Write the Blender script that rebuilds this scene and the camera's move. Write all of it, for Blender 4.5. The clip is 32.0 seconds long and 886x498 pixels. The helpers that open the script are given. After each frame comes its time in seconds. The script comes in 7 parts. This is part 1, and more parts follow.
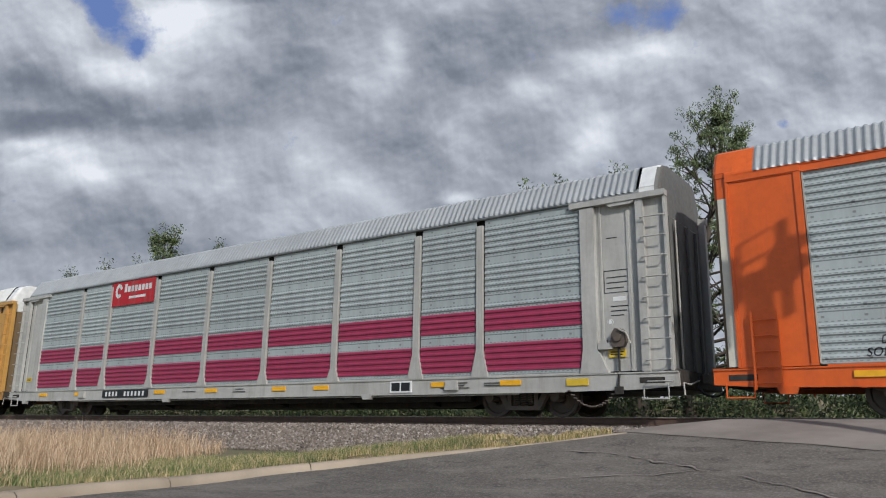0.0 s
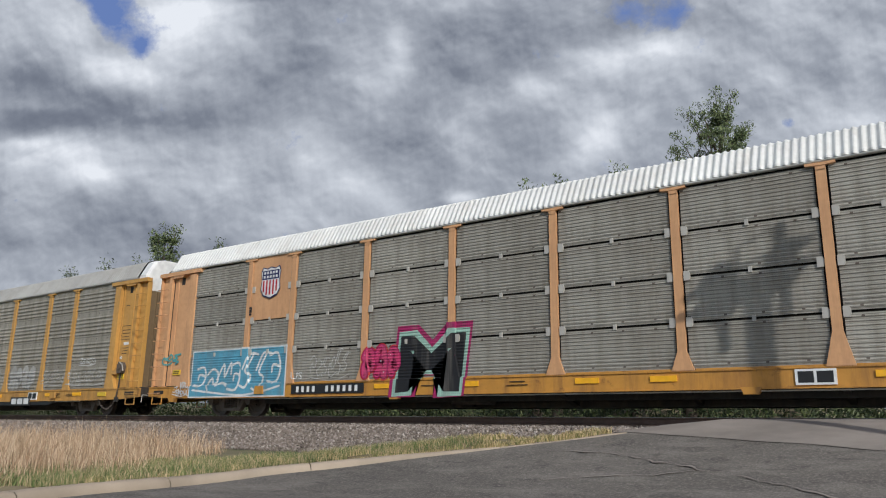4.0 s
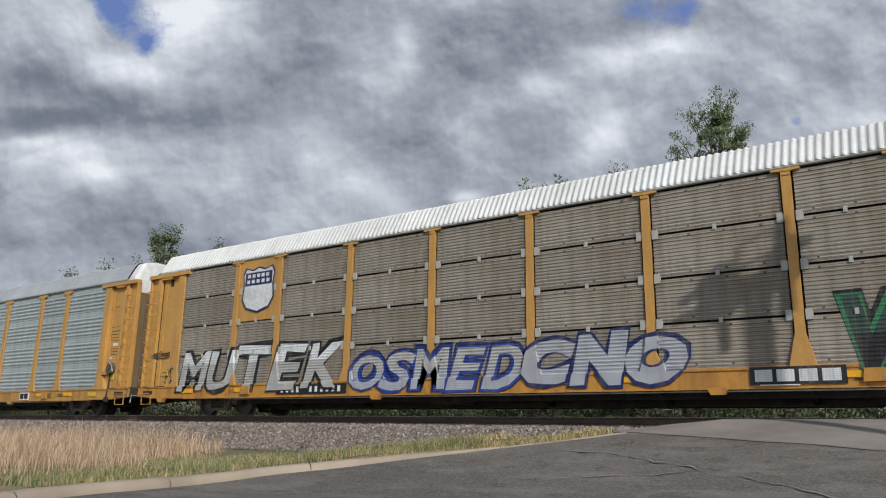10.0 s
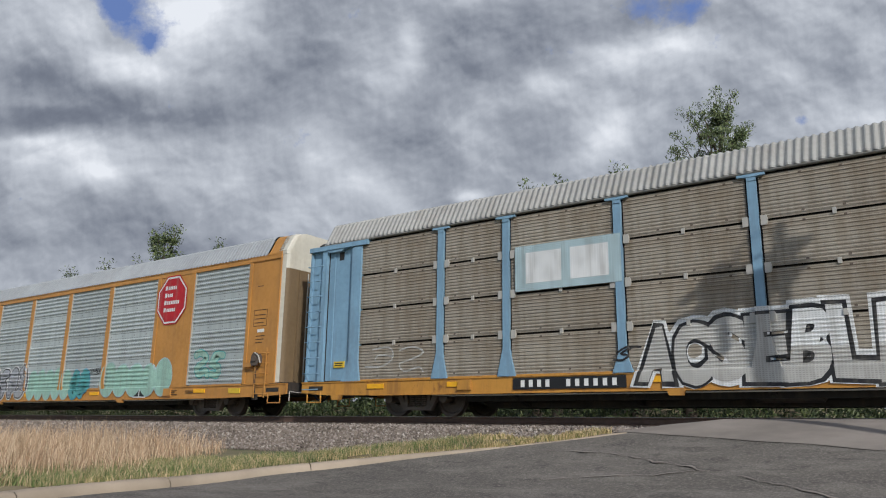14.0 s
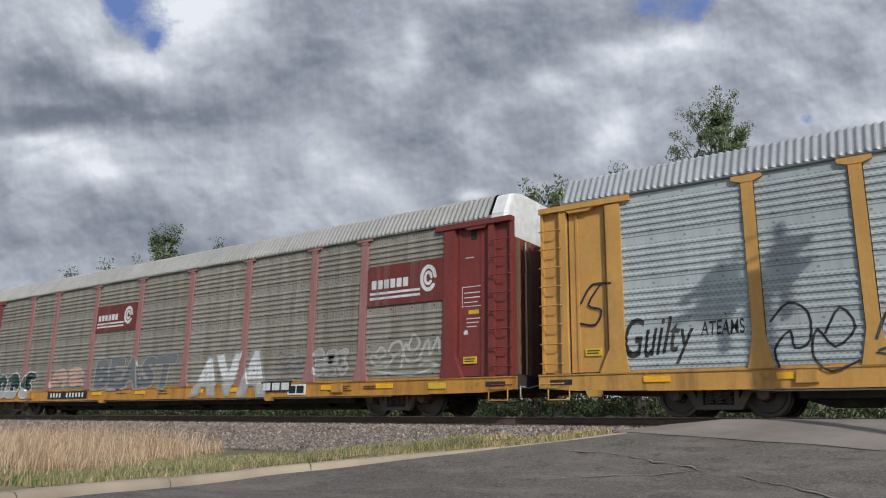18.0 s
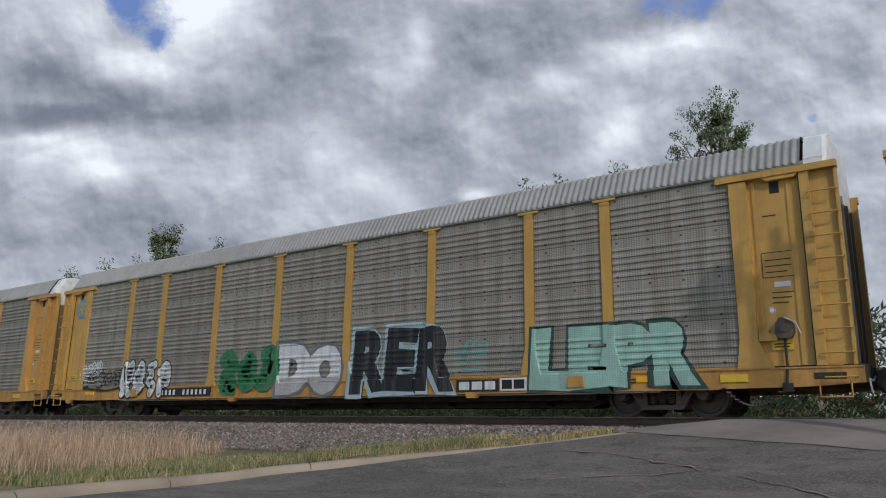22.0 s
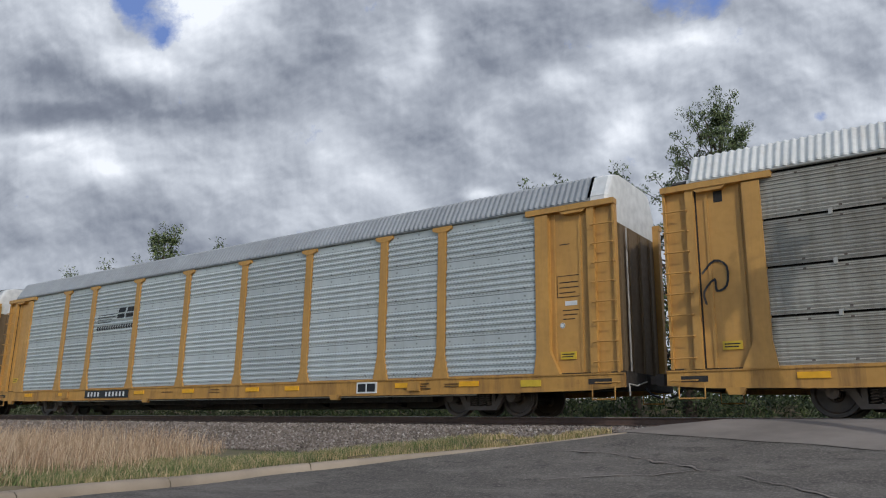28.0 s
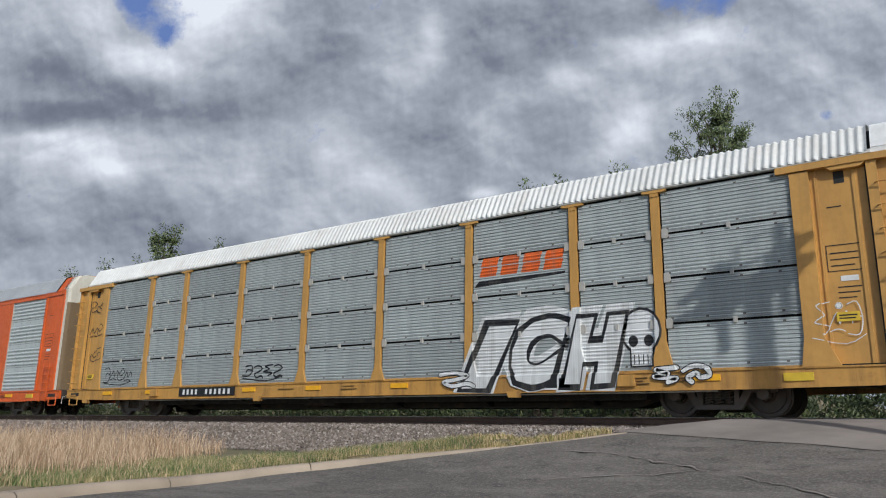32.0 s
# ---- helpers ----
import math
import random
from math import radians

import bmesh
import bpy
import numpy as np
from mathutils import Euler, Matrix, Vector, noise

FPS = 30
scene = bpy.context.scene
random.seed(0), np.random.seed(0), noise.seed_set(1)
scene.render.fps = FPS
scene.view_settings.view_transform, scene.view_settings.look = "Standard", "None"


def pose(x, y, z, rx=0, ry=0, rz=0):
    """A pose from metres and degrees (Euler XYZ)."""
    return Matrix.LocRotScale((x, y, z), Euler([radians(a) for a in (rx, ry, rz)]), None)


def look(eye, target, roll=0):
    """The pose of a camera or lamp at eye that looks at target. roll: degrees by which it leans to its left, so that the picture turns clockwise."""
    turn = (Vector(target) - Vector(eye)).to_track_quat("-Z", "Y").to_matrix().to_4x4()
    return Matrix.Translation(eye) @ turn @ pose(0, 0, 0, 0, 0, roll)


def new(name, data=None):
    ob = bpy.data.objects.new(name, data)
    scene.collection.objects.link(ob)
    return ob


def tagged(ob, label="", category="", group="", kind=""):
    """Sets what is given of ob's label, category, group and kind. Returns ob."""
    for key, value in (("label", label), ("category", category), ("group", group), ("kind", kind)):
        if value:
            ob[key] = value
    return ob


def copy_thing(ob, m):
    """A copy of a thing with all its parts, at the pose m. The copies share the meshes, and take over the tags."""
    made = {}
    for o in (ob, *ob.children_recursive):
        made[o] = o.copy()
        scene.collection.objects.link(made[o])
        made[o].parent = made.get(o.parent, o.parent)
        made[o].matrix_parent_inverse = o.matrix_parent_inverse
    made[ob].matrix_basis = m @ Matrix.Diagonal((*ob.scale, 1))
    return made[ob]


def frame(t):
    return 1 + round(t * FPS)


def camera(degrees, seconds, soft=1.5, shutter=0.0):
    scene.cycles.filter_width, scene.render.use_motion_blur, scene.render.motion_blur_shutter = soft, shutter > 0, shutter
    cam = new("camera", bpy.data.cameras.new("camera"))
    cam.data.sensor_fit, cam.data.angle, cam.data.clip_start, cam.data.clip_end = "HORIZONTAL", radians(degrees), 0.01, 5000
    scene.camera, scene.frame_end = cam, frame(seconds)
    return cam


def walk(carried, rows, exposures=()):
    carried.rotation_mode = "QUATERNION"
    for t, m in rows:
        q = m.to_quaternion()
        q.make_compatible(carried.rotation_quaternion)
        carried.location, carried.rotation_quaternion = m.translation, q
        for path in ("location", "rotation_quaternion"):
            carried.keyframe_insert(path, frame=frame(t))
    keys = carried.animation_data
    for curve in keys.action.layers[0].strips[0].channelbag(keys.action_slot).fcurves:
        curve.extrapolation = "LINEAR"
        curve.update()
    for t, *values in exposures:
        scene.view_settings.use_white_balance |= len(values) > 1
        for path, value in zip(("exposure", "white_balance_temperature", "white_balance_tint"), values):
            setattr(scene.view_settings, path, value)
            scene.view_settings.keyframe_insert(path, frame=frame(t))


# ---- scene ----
# Rail top is z = 0; the track runs along x, the camera looks over it towards +y.
cam = camera(61.1, 32.0, soft=1.1)
EYE = Vector((0.0, 0.0, -0.30))
YAW, PITCH, ROLL = 0.62185, 0.23482, 0.01482
AIM = EYE + Vector((-math.sin(YAW) * math.cos(PITCH), math.cos(YAW) * math.cos(PITCH), math.sin(PITCH))) * 10
walk(cam, [(0.0, look(EYE, AIM, math.degrees(ROLL))), (32.0, look(EYE, AIM, math.degrees(ROLL)))],
     exposures=[(0.0, -0.03, 6150, 10), (12.0, -0.03, 6200, 10), (20.0, -0.03, 6150, 10), (23.0, 0.18, 6150, 10), (28.5, 0.18, 6150, 10), (32.0, -0.04, 6050, 10)])

# ---------------------------------------------------------------- light
SUN_TO = Vector((0.74, -0.52, 0.57)).normalized()
sun_data = bpy.data.lights.new("sun", "SUN")
sun_data.energy, sun_data.angle, sun_data.color = 3.2, radians(0.6), (1.0, 0.955, 0.88)
sun = new("sun", sun_data)
sun.rotation_mode = "QUATERNION"
sun.rotation_quaternion = SUN_TO.to_track_quat("Z", "Y")
world = bpy.data.worlds.new("sky")
scene.world = world
world.use_nodes = True
wn = world.node_tree
sky = wn.nodes.new("ShaderNodeTexSky")
sky.sky_type, sky.sun_disc = "NISHITA", False
sky.sun_elevation = math.asin(SUN_TO.z)
sky.sun_rotation = math.atan2(SUN_TO.x, SUN_TO.y)
wn.nodes["Background"].inputs["Strength"].default_value = 0.11
wn.links.new(sky.outputs[0], wn.nodes["Background"].inputs[0])

# ---------------------------------------------------------------- materials
MATS = {}


class Nodes:
    """Short hand for a material's node tree."""

    def __init__(self, name):
        self.m = bpy.data.materials.new(name)
        self.m.use_nodes = True
        self.t = self.m.node_tree
        self.bsdf = self.t.nodes["Principled BSDF"]
        self.co = self.t.nodes.new("ShaderNodeTexCoord")

    def put(self, value, socket):
        if hasattr(value, "is_output"):
            self.t.links.new(value, socket)
        elif isinstance(value, tuple) and len(value) == 3 and socket.type == "RGBA":
            socket.default_value = (*value, 1)
        else:
            socket.default_value = value

    def where(self, scale=(1, 1, 1), shift=None, space="Object"):
        n = self.t.nodes.new("ShaderNodeMapping")
        self.t.links.new(self.co.outputs[space], n.inputs[0])
        n.inputs["Scale"].default_value = scale
        if shift is not None:
            self.t.links.new(shift, n.inputs["Location"])
        return n.outputs[0]

    def noise(self, scale, at=None, detail=4, rough=0.55, distort=0.0):
        n = self.t.nodes.new("ShaderNodeTexNoise")
        self.t.links.new(at if at is not None else self.co.outputs["Object"], n.inputs["Vector"])
        n.inputs["Scale"].default_value, n.inputs["Detail"].default_value = scale, detail
        n.inputs["Roughness"].default_value, n.inputs["Distortion"].default_value = rough, distort
        return n.outputs[0]

    def voronoi(self, scale, at=None, feature="F1", out="Distance"):
        n = self.t.nodes.new("ShaderNodeTexVoronoi")
        n.feature = feature
        self.t.links.new(at if at is not None else self.co.outputs["Object"], n.inputs["Vector"])
        n.inputs["Scale"].default_value = scale
        return n.outputs[out]

    def ramp(self, value, *stops):
        n = self.t.nodes.new("ShaderNodeValToRGB")
        while len(n.color_ramp.elements) < len(stops):
            n.color_ramp.elements.new(0.5)
        for e, (at, c) in zip(n.color_ramp.elements, stops):
            e.position = at
            e.color = (c, c, c, 1) if not isinstance(c, tuple) else (*c, 1)
        self.t.links.new(value, n.inputs[0])
        return n.outputs[0]

    def math(self, op, a, b=0.0, c=0.0):
        n = self.t.nodes.new("ShaderNodeMath")
        n.operation = op
        for v, s in zip((a, b, c), n.inputs):
            self.put(v, s)
        return n.outputs[0]

    def mix(self, f, a, b, blend="MIX"):
        n = self.t.nodes.new("ShaderNodeMix")
        n.data_type, n.blend_type = "RGBA", blend
        self.put(f, n.inputs[0]), self.put(a, n.inputs[6]), self.put(b, n.inputs[7])
        return n.outputs[2]

    def bump(self, height, strength=0.3, distance=0.01):
        n = self.t.nodes.new("ShaderNodeBump")
        n.inputs["Strength"].default_value, n.inputs["Distance"].default_value = strength, distance
        self.put(height, n.inputs["Height"])
        self.t.links.new(n.outputs[0], self.bsdf.inputs["Normal"])

    def random(self):
        return self.t.nodes.new("ShaderNodeObjectInfo").outputs["Random"]

    def done(self, colour, rough=0.6, metal=0.0):
        self.put(colour, self.bsdf.inputs["Base Color"])
        self.put(rough, self.bsdf.inputs["Roughness"])
        self.put(metal, self.bsdf.inputs["Metallic"])
        return self.m


def shade(c, k):
    return tuple(min(1.0, v * k) for v in c)


def paint(name, c, rough=0.5, dirt=0.35, dirt_colour=(0.12, 0.09, 0.06), rust=0.0):
    """Weathered paint: broad fading, fine mottling, streaks that run down, some rust spots."""
    if name in MATS:
        return MATS[name]
    n = Nodes(name)
    broad = n.noise(0.7, detail=3)
    fine = n.noise(9.0, detail=5)
    streak = n.noise(1.0, n.where((2.6, 2.6, 0.3)), detail=6, rough=0.7, distort=0.4)
    col = n.mix(n.ramp(broad, (0.3, 0.0), (0.75, 1.0)), shade(c, 0.86), shade(c, 1.1))
    col = n.mix(n.math("MULTIPLY", n.ramp(fine, (0.35, 1.0), (0.6, 0.0)), 0.18), col, shade(c, 0.6))
    col = n.mix(n.math("MULTIPLY", n.ramp(streak, (0.48, 0.0), (0.7, 1.0)), dirt), col, dirt_colour)
    if rust:
        spot = n.ramp(n.noise(3.0, detail=6, rough=0.7), (0.6, 0.0), (0.7, 1.0))
        col = n.mix(n.math("MULTIPLY", spot, rust), col, (0.13, 0.05, 0.02))
    n.bump(fine, 0.12, 0.004)
    MATS[name] = n.done(col, n.ramp(fine, (0.3, rough + 0.12), (0.7, rough - 0.08)))
    return MATS[name]


def panel_metal(name, c, dark, stain, metal=0.25, rough=0.5, lined=False, dashed=False):
    """Perforated sheet steel: each sheet of its own tone, rows of small holes, water stains."""
    if name in MATS:
        return MATS[name]
    n = Nodes(name)
    r = n.random()
    tone = n.mix(r, shade(c, 0.84), shade(c, 1.1))
    stain_at = n.noise(1.0, n.where((3.2, 1.0, 0.5)), detail=5, rough=0.62)
    col = n.mix(n.math("MULTIPLY", n.ramp(stain_at, (0.42, 0.0), (0.72, 1.0)), stain), tone, dark)
    band = n.noise(1.0, n.where((0.15, 1.0, 2.4)), detail=3)
    col = n.mix(n.math("MULTIPLY", n.ramp(band, (0.45, 0.0), (0.7, 1.0)), stain * 0.6), col, shade(dark, 1.25))
    fine = n.noise(26.0, detail=3)
    col = n.mix(n.math("MULTIPLY", fine, 0.22), col, shade(c, 0.55))
    # short slots stacked in columns, and a rusty bolt every 0.72 m along the sheet's seams
    sep = n.t.nodes.new("ShaderNodeSeparateXYZ")
    n.t.links.new(n.co.outputs["Object"], sep.inputs[0])
    fx = n.math("ABSOLUTE", n.math("SUBTRACT", n.math("FRACT", n.math("MULTIPLY", sep.outputs[0], 17.0)), 0.5))
    fz = n.math("ABSOLUTE", n.math("SUBTRACT", n.math("FRACT", n.math("MULTIPLY", sep.outputs[2], 24.6 if lined else 25.4)), 0.5))
    # lined sheets: shade in fine corrugations is drawn as dark colour lines instead
    dot = n.math("MULTIPLY", n.math("LESS_THAN", fx, 0.27), n.math("LESS_THAN", fz, 0.26)) if not lined else n.math("LESS_THAN", fz, 0.2)
    if dashed:
        # two rows of short dashes between ridges, shifted from row to row, none on the plain strips
        rise = n.math("MULTIPLY", n.math("FRACT", n.math("MULTIPLY", n.math("SUBTRACT", sep.outputs[2], 0.95), 1.0363)), 0.965)
        rows = n.math("DIVIDE", n.math("SUBTRACT", rise, 0.012), 0.073)
        slide = n.math("FRACT", n.math("MULTIPLY", n.math("FLOOR", rows), 0.37))
        fx = n.math("ABSOLUTE", n.math("SUBTRACT", n.math("FRACT", n.math("ADD", n.math("MULTIPLY", sep.outputs[0], 9.3), slide)), 0.5))
        fz = n.math("ABSOLUTE", n.math("SUBTRACT", n.math("FRACT", rows), 0.5))
        dot = n.math("MULTIPLY", n.math("LESS_THAN", fx, 0.26), n.math("LESS_THAN", fz, 0.13))
        dot = n.math("MULTIPLY", dot, n.math("LESS_THAN", rise, 0.79))
        dot = n.math("MULTIPLY", dot, n.ramp(n.noise(1.6, detail=3), (0.35, 0.55), (0.6, 1.0)))
    group = n.math("GREATER_THAN", n.math("FRACT", n.math("MULTIPLY", sep.outputs[0], 1.4)), 0.3) if not dashed else 1.0
    dot = n.math("MULTIPLY", dot, n.math("ADD", n.math("MULTIPLY", group, 0.35 if lined else 0.75), 0.65 if lined else 0.25))
    col = n.mix(n.math("MULTIPLY", dot, 0.5 if lined else 0.62), col, shade(dark, 0.3))
    bx = n.math("ABSOLUTE", n.math("SUBTRACT", n.math("FRACT", n.math("ADD", n.math("MULTIPLY", sep.outputs[0], 1.39), 0.25)), 0.5))
    seam = n.math("ABSOLUTE", n.math("SUBTRACT", n.math("FRACT", n.math("ADD", n.math("MULTIPLY", n.math("SUBTRACT", sep.outputs[2], 0.95), 1.0363), 0.5)), 0.5))
    bz = n.math("ABSOLUTE", n.math("SUBTRACT", seam, 0.10))
    bolt = n.math("MULTIPLY", n.math("LESS_THAN", bx, 0.04), n.math("LESS_THAN", bz, 0.022))
    col = n.mix(n.math("MULTIPLY", bolt, 0.5 if dashed else 0.85), col, (0.05, 0.033, 0.022))
    if not lined:
        col = n.mix(n.math("MULTIPLY", n.math("LESS_THAN", seam, 0.012), 0.7), col, shade(dark, 0.3))
    # rust that runs down from the seams
    run_at = n.ramp(n.noise(1.0, n.where((5.0, 1.0, 0.45)), detail=5, rough=0.6), (0.60, 0.0), (0.74, 1.0))
    col = n.mix(n.math("MULTIPLY", run_at, stain * 0.75), col, (0.15, 0.075, 0.035))
    n.bump(fine, 0.15, 0.003)
    MATS[name] = n.done(col, n.ramp(stain_at, (0.3, rough), (0.75, rough + 0.25)), metal)
    return MATS[name]


def flat_paint(name, c, rough=0.55):
    """Sprayed paint or a sticker: nearly plain, with a little fading."""
    if name in MATS:
        return MATS[name]
    n = Nodes(name)
    f = n.noise(4.0, detail=4)
    MATS[name] = n.done(n.mix(n.ramp(f, (0.3, 0.0), (0.7, 1.0)), shade(c, 0.82), shade(c, 1.08)), rough)
    return MATS[name]


BLACK = flat_paint("black_paint", (0.012, 0.012, 0.013))
WHITE = flat_paint("white_paint", (0.72, 0.72, 0.70))
STEEL = paint("under_steel", (0.03, 0.026, 0.023), 0.7, 0.5, (0.09, 0.06, 0.04))
# DARK also colours boxes that stand in for shade in gaps and openings.
DARK = paint("dark_steel_and_shade", (0.018, 0.017, 0.016), 0.75, 0.3)
CAST = paint("cast_steel", (0.10, 0.08, 0.066), 0.65, 0.5, (0.12, 0.08, 0.05))
WHEEL = paint("wheel_steel", (0.065, 0.05, 0.042), 0.5, 0.4, (0.10, 0.06, 0.03))
GALV = paint("galvanised_rung", (0.42, 0.40, 0.36), 0.45, 0.4)
YELLOW_TAG = flat_paint("yellow_sticker", (0.62, 0.42, 0.03))
ORANGE_TAG = flat_paint("reflector_yellow", (0.80, 0.40, 0.01))


def ballast_mat():
    n = Nodes("ballast")
    v = n.voronoi(22.0, out="Color")
    d = n.voronoi(22.0)
    tone = n.ramp(n.math("MULTIPLY", v, 1.0), (0.1, (0.12, 0.094, 0.076)), (0.5, (0.20, 0.162, 0.134)), (0.9, (0.30, 0.255, 0.215)))
    big = n.noise(0.5, detail=3)
    col = n.mix(n.ramp(big, (0.35, 0.0), (0.7, 0.35)), tone, (0.16, 0.13, 0.10))
    n.bump(n.math("SUBTRACT", 1.0, d), 0.9, 0.04)
    n.bsdf.inputs["Specular IOR Level"].default_value = 0.15
    return n.done(col, 0.9)


def stone_mat():
    n = Nodes("ballast_stone")
    g = n.t.nodes.new("ShaderNodeNewGeometry").outputs["Random Per Island"]
    f = n.noise(30.0, detail=3)
    col = n.ramp(g, (0.0, (0.11, 0.085, 0.068)), (0.5, (0.22, 0.18, 0.15)), (0.9, (0.34, 0.29, 0.25)), (1.0, (0.52, 0.47, 0.42)))
    return n.done(n.mix(n.math("MULTIPLY", f, 0.35), col, (0.1, 0.09, 0.08)), 0.9)


def soil_mat():
    n = Nodes("soil_and_turf")
    a, b = n.noise(0.35, detail=4), n.noise(6.0, detail=5)
    col = n.mix(n.ramp(a, (0.4, 0.0), (0.62, 1.0)), (0.20, 0.165, 0.10), (0.075, 0.105, 0.035))
    col = n.mix(n.math("MULTIPLY", b, 0.6), col, (0.11, 0.085, 0.05))
    n.bump(b, 0.6, 0.04)
    return n.done(col, 0.95)


def asphalt_mat():
    """Worn asphalt: broad tones, pale scuffs along the traffic, sandy grit, tar patches and fine cracks."""
    n = Nodes("asphalt")
    big = n.noise(0.22, detail=4)
    scuff = n.noise(1.0, n.where((0.7, 1.3, 1)), detail=7, rough=0.66, distort=0.3)
    blot = n.noise(2.6, detail=5, rough=0.6)
    grit, sand = n.noise(70.0, detail=2), n.noise(24.0, detail=4, rough=0.7)
    col = n.mix(n.ramp(big, (0.35, 0.0), (0.65, 1.0)), (0.102, 0.092, 0.081), (0.15, 0.135, 0.118))
    col = n.mix(n.ramp(scuff, (0.48, 0.0), (0.68, 0.5)), col, (0.27, 0.243, 0.215))
    col = n.mix(n.ramp(blot, (0.32, 0.7), (0.46, 0.0)), col, (0.06, 0.055, 0.05))
    col = n.mix(n.ramp(sand, (0.48, 0.0), (0.68, 0.65)), col, (0.32, 0.29, 0.258))
    col = n.mix(n.ramp(grit, (0.32, 0.6), (0.5, 0.0)), col, (0.035, 0.033, 0.032))
    n.bump(n.math("ADD", grit, sand), 0.5, 0.008)
    n.bsdf.inputs["Specular IOR Level"].default_value = 0.15
    return n.done(col, 0.95)


def concrete_mat(name, c):
    n = Nodes(name)
    big, fine = n.noise(0.9, detail=4), n.noise(40.0, detail=4)
    col = n.mix(n.ramp(big, (0.35, 0.0), (0.7, 1.0)), shade(c, 0.75), shade(c, 1.12))
    col = n.mix(n.math("MULTIPLY", fine, 0.35), col, shade(c, 0.55))
    n.bump(fine, 0.35, 0.006)
    n.bsdf.inputs["Specular IOR Level"].default_value = 0.2
    return n.done(col, 0.95)


def blade_mat(name, *stops):
    n = Nodes(name)
    g = n.t.nodes.new("ShaderNodeNewGeometry").outputs["Random Per Island"]
    return n.done(n.ramp(g, *stops), 0.75)


BALLAST, STONE, SOIL, ASPHALT = ballast_mat(), stone_mat(), soil_mat(), asphalt_mat()
KERB = concrete_mat("kerb_concrete", (0.39, 0.32, 0.245))
PAVED = concrete_mat("crossing_concrete", (0.28, 0.245, 0.215))
JOINT = paint("joint_tar", (0.035, 0.032, 0.03), 0.8, 0.2)
RAIL = paint("rail_rust", (0.10, 0.06, 0.045), 0.7, 0.4, (0.05, 0.03, 0.02))
RAILTOP = paint("rail_head", (0.36, 0.34, 0.33), 0.3, 0.2)
TIE = paint("creosoted_wood", (0.06, 0.047, 0.038), 0.85, 0.4)
DRY = blade_mat("dry_grass", (0.0, (0.22, 0.14, 0.08)), (0.5, (0.44, 0.30, 0.185)), (1.0, (0.68, 0.53, 0.37)))
GREEN = blade_mat("green_grass", (0.0, (0.08, 0.12, 0.035)), (0.45, (0.15, 0.195, 0.06)), (0.65, (0.34, 0.28, 0.14)), (1.0, (0.52, 0.40, 0.25)))
STRAW = blade_mat("yellowing_grass", (0.0, (0.12, 0.145, 0.04)), (0.3, (0.27, 0.25, 0.09)), (0.6, (0.44, 0.34, 0.17)), (1.0, (0.62, 0.48, 0.28)))
LEAF = blade_mat("leaves", (0.0, (0.04, 0.06, 0.022)), (0.6, (0.08, 0.112, 0.04)), (1.0, (0.17, 0.205, 0.08)))
SCRUB = blade_mat("scrub_leaves", (0.0, (0.02, 0.034, 0.011)), (0.5, (0.042, 0.067, 0.02)), (1.0, (0.115, 0.14, 0.045)))
BARK = paint("bark", (0.09, 0.07, 0.055), 0.9, 0.3)


# ---------------------------------------------------------------- mesh helpers
def box(bm, x0, x1, y0, y1, z0, z1):
    v = [bm.verts.new((x, y, z)) for x in (x0, x1) for y in (y0, y1) for z in (z0, z1)]
    for a, b, c, d in ((0, 1, 3, 2), (4, 6, 7, 5), (0, 4, 5, 1), (2, 3, 7, 6), (0, 2, 6, 4), (1, 5, 7, 3)):
        bm.faces.new((v[a], v[b], v[c], v[d]))
    return v


def prism(bm, outline, a, b, axis="y"):
    """Extrudes a closed outline of (u, v) from a to b along the axis. Returns nothing."""
    def at(u, v, w):
        return {"x": (w, u, v), "y": (u, w, v), "z": (u, v, w)}[axis]
    lo = [bm.verts.new(at(u, v, a)) for u, v in outline]
    hi = [bm.verts.new(at(u, v, b)) for u, v in outline]
    n = len(outline)
    f = [bm.faces.new(lo), bm.faces.new(hi[::-1])]
    for i in range(n):
        f.append(bm.faces.new((lo[i], hi[i], hi[(i + 1) % n], lo[(i + 1) % n])))
    bmesh.ops.recalc_face_normals(bm, faces=f)


def tube(bm, points, r, sides=6):
    """A round bar through the points."""
    pts = [Vector(p) for p in points]
    rings = []
    for i, p in enumerate(pts):
        d = (pts[min(i + 1, len(pts) - 1)] - pts[max(i - 1, 0)]).normalized()
        a = d.orthogonal().normalized()
        b = d.cross(a)
        if rings:
            k = rings[-1][0].co - pts[i - 1]
            a = (k - d * k.dot(d)).normalized()
            b = d.cross(a)
        rr = r[i] if isinstance(r, (list, tuple)) else r
        rings.append([bm.verts.new(p + (a * math.cos(s) + b * math.sin(s)) * rr) for s in (2 * math.pi * j / sides for j in range(sides))])
    for q, w in zip(rings, rings[1:]):
        for j in range(sides):
            bm.faces.new((q[j], q[(j + 1) % sides], w[(j + 1) % sides], w[j]))
    bm.faces.new(rings[0][::-1]), bm.faces.new(rings[-1])


def disc(bm, centre, r, y0, y1, sides=20):
    """A short cylinder whose axis lies along y."""
    cx, cz = centre
    prism(bm, [(cx + r * math.cos(2 * math.pi * i / sides), cz + r * math.sin(2 * math.pi * i / sides)) for i in range(sides)], y0, y1)


def mesh_of(name, bm, *mats, smooth=False):
    me = bpy.data.meshes.new(name)
    bm.to_mesh(me)
    bm.free()
    for m in mats:
        me.materials.append(m)
    if smooth:
        for p in me.polygons:
            p.use_smooth = True
    return me


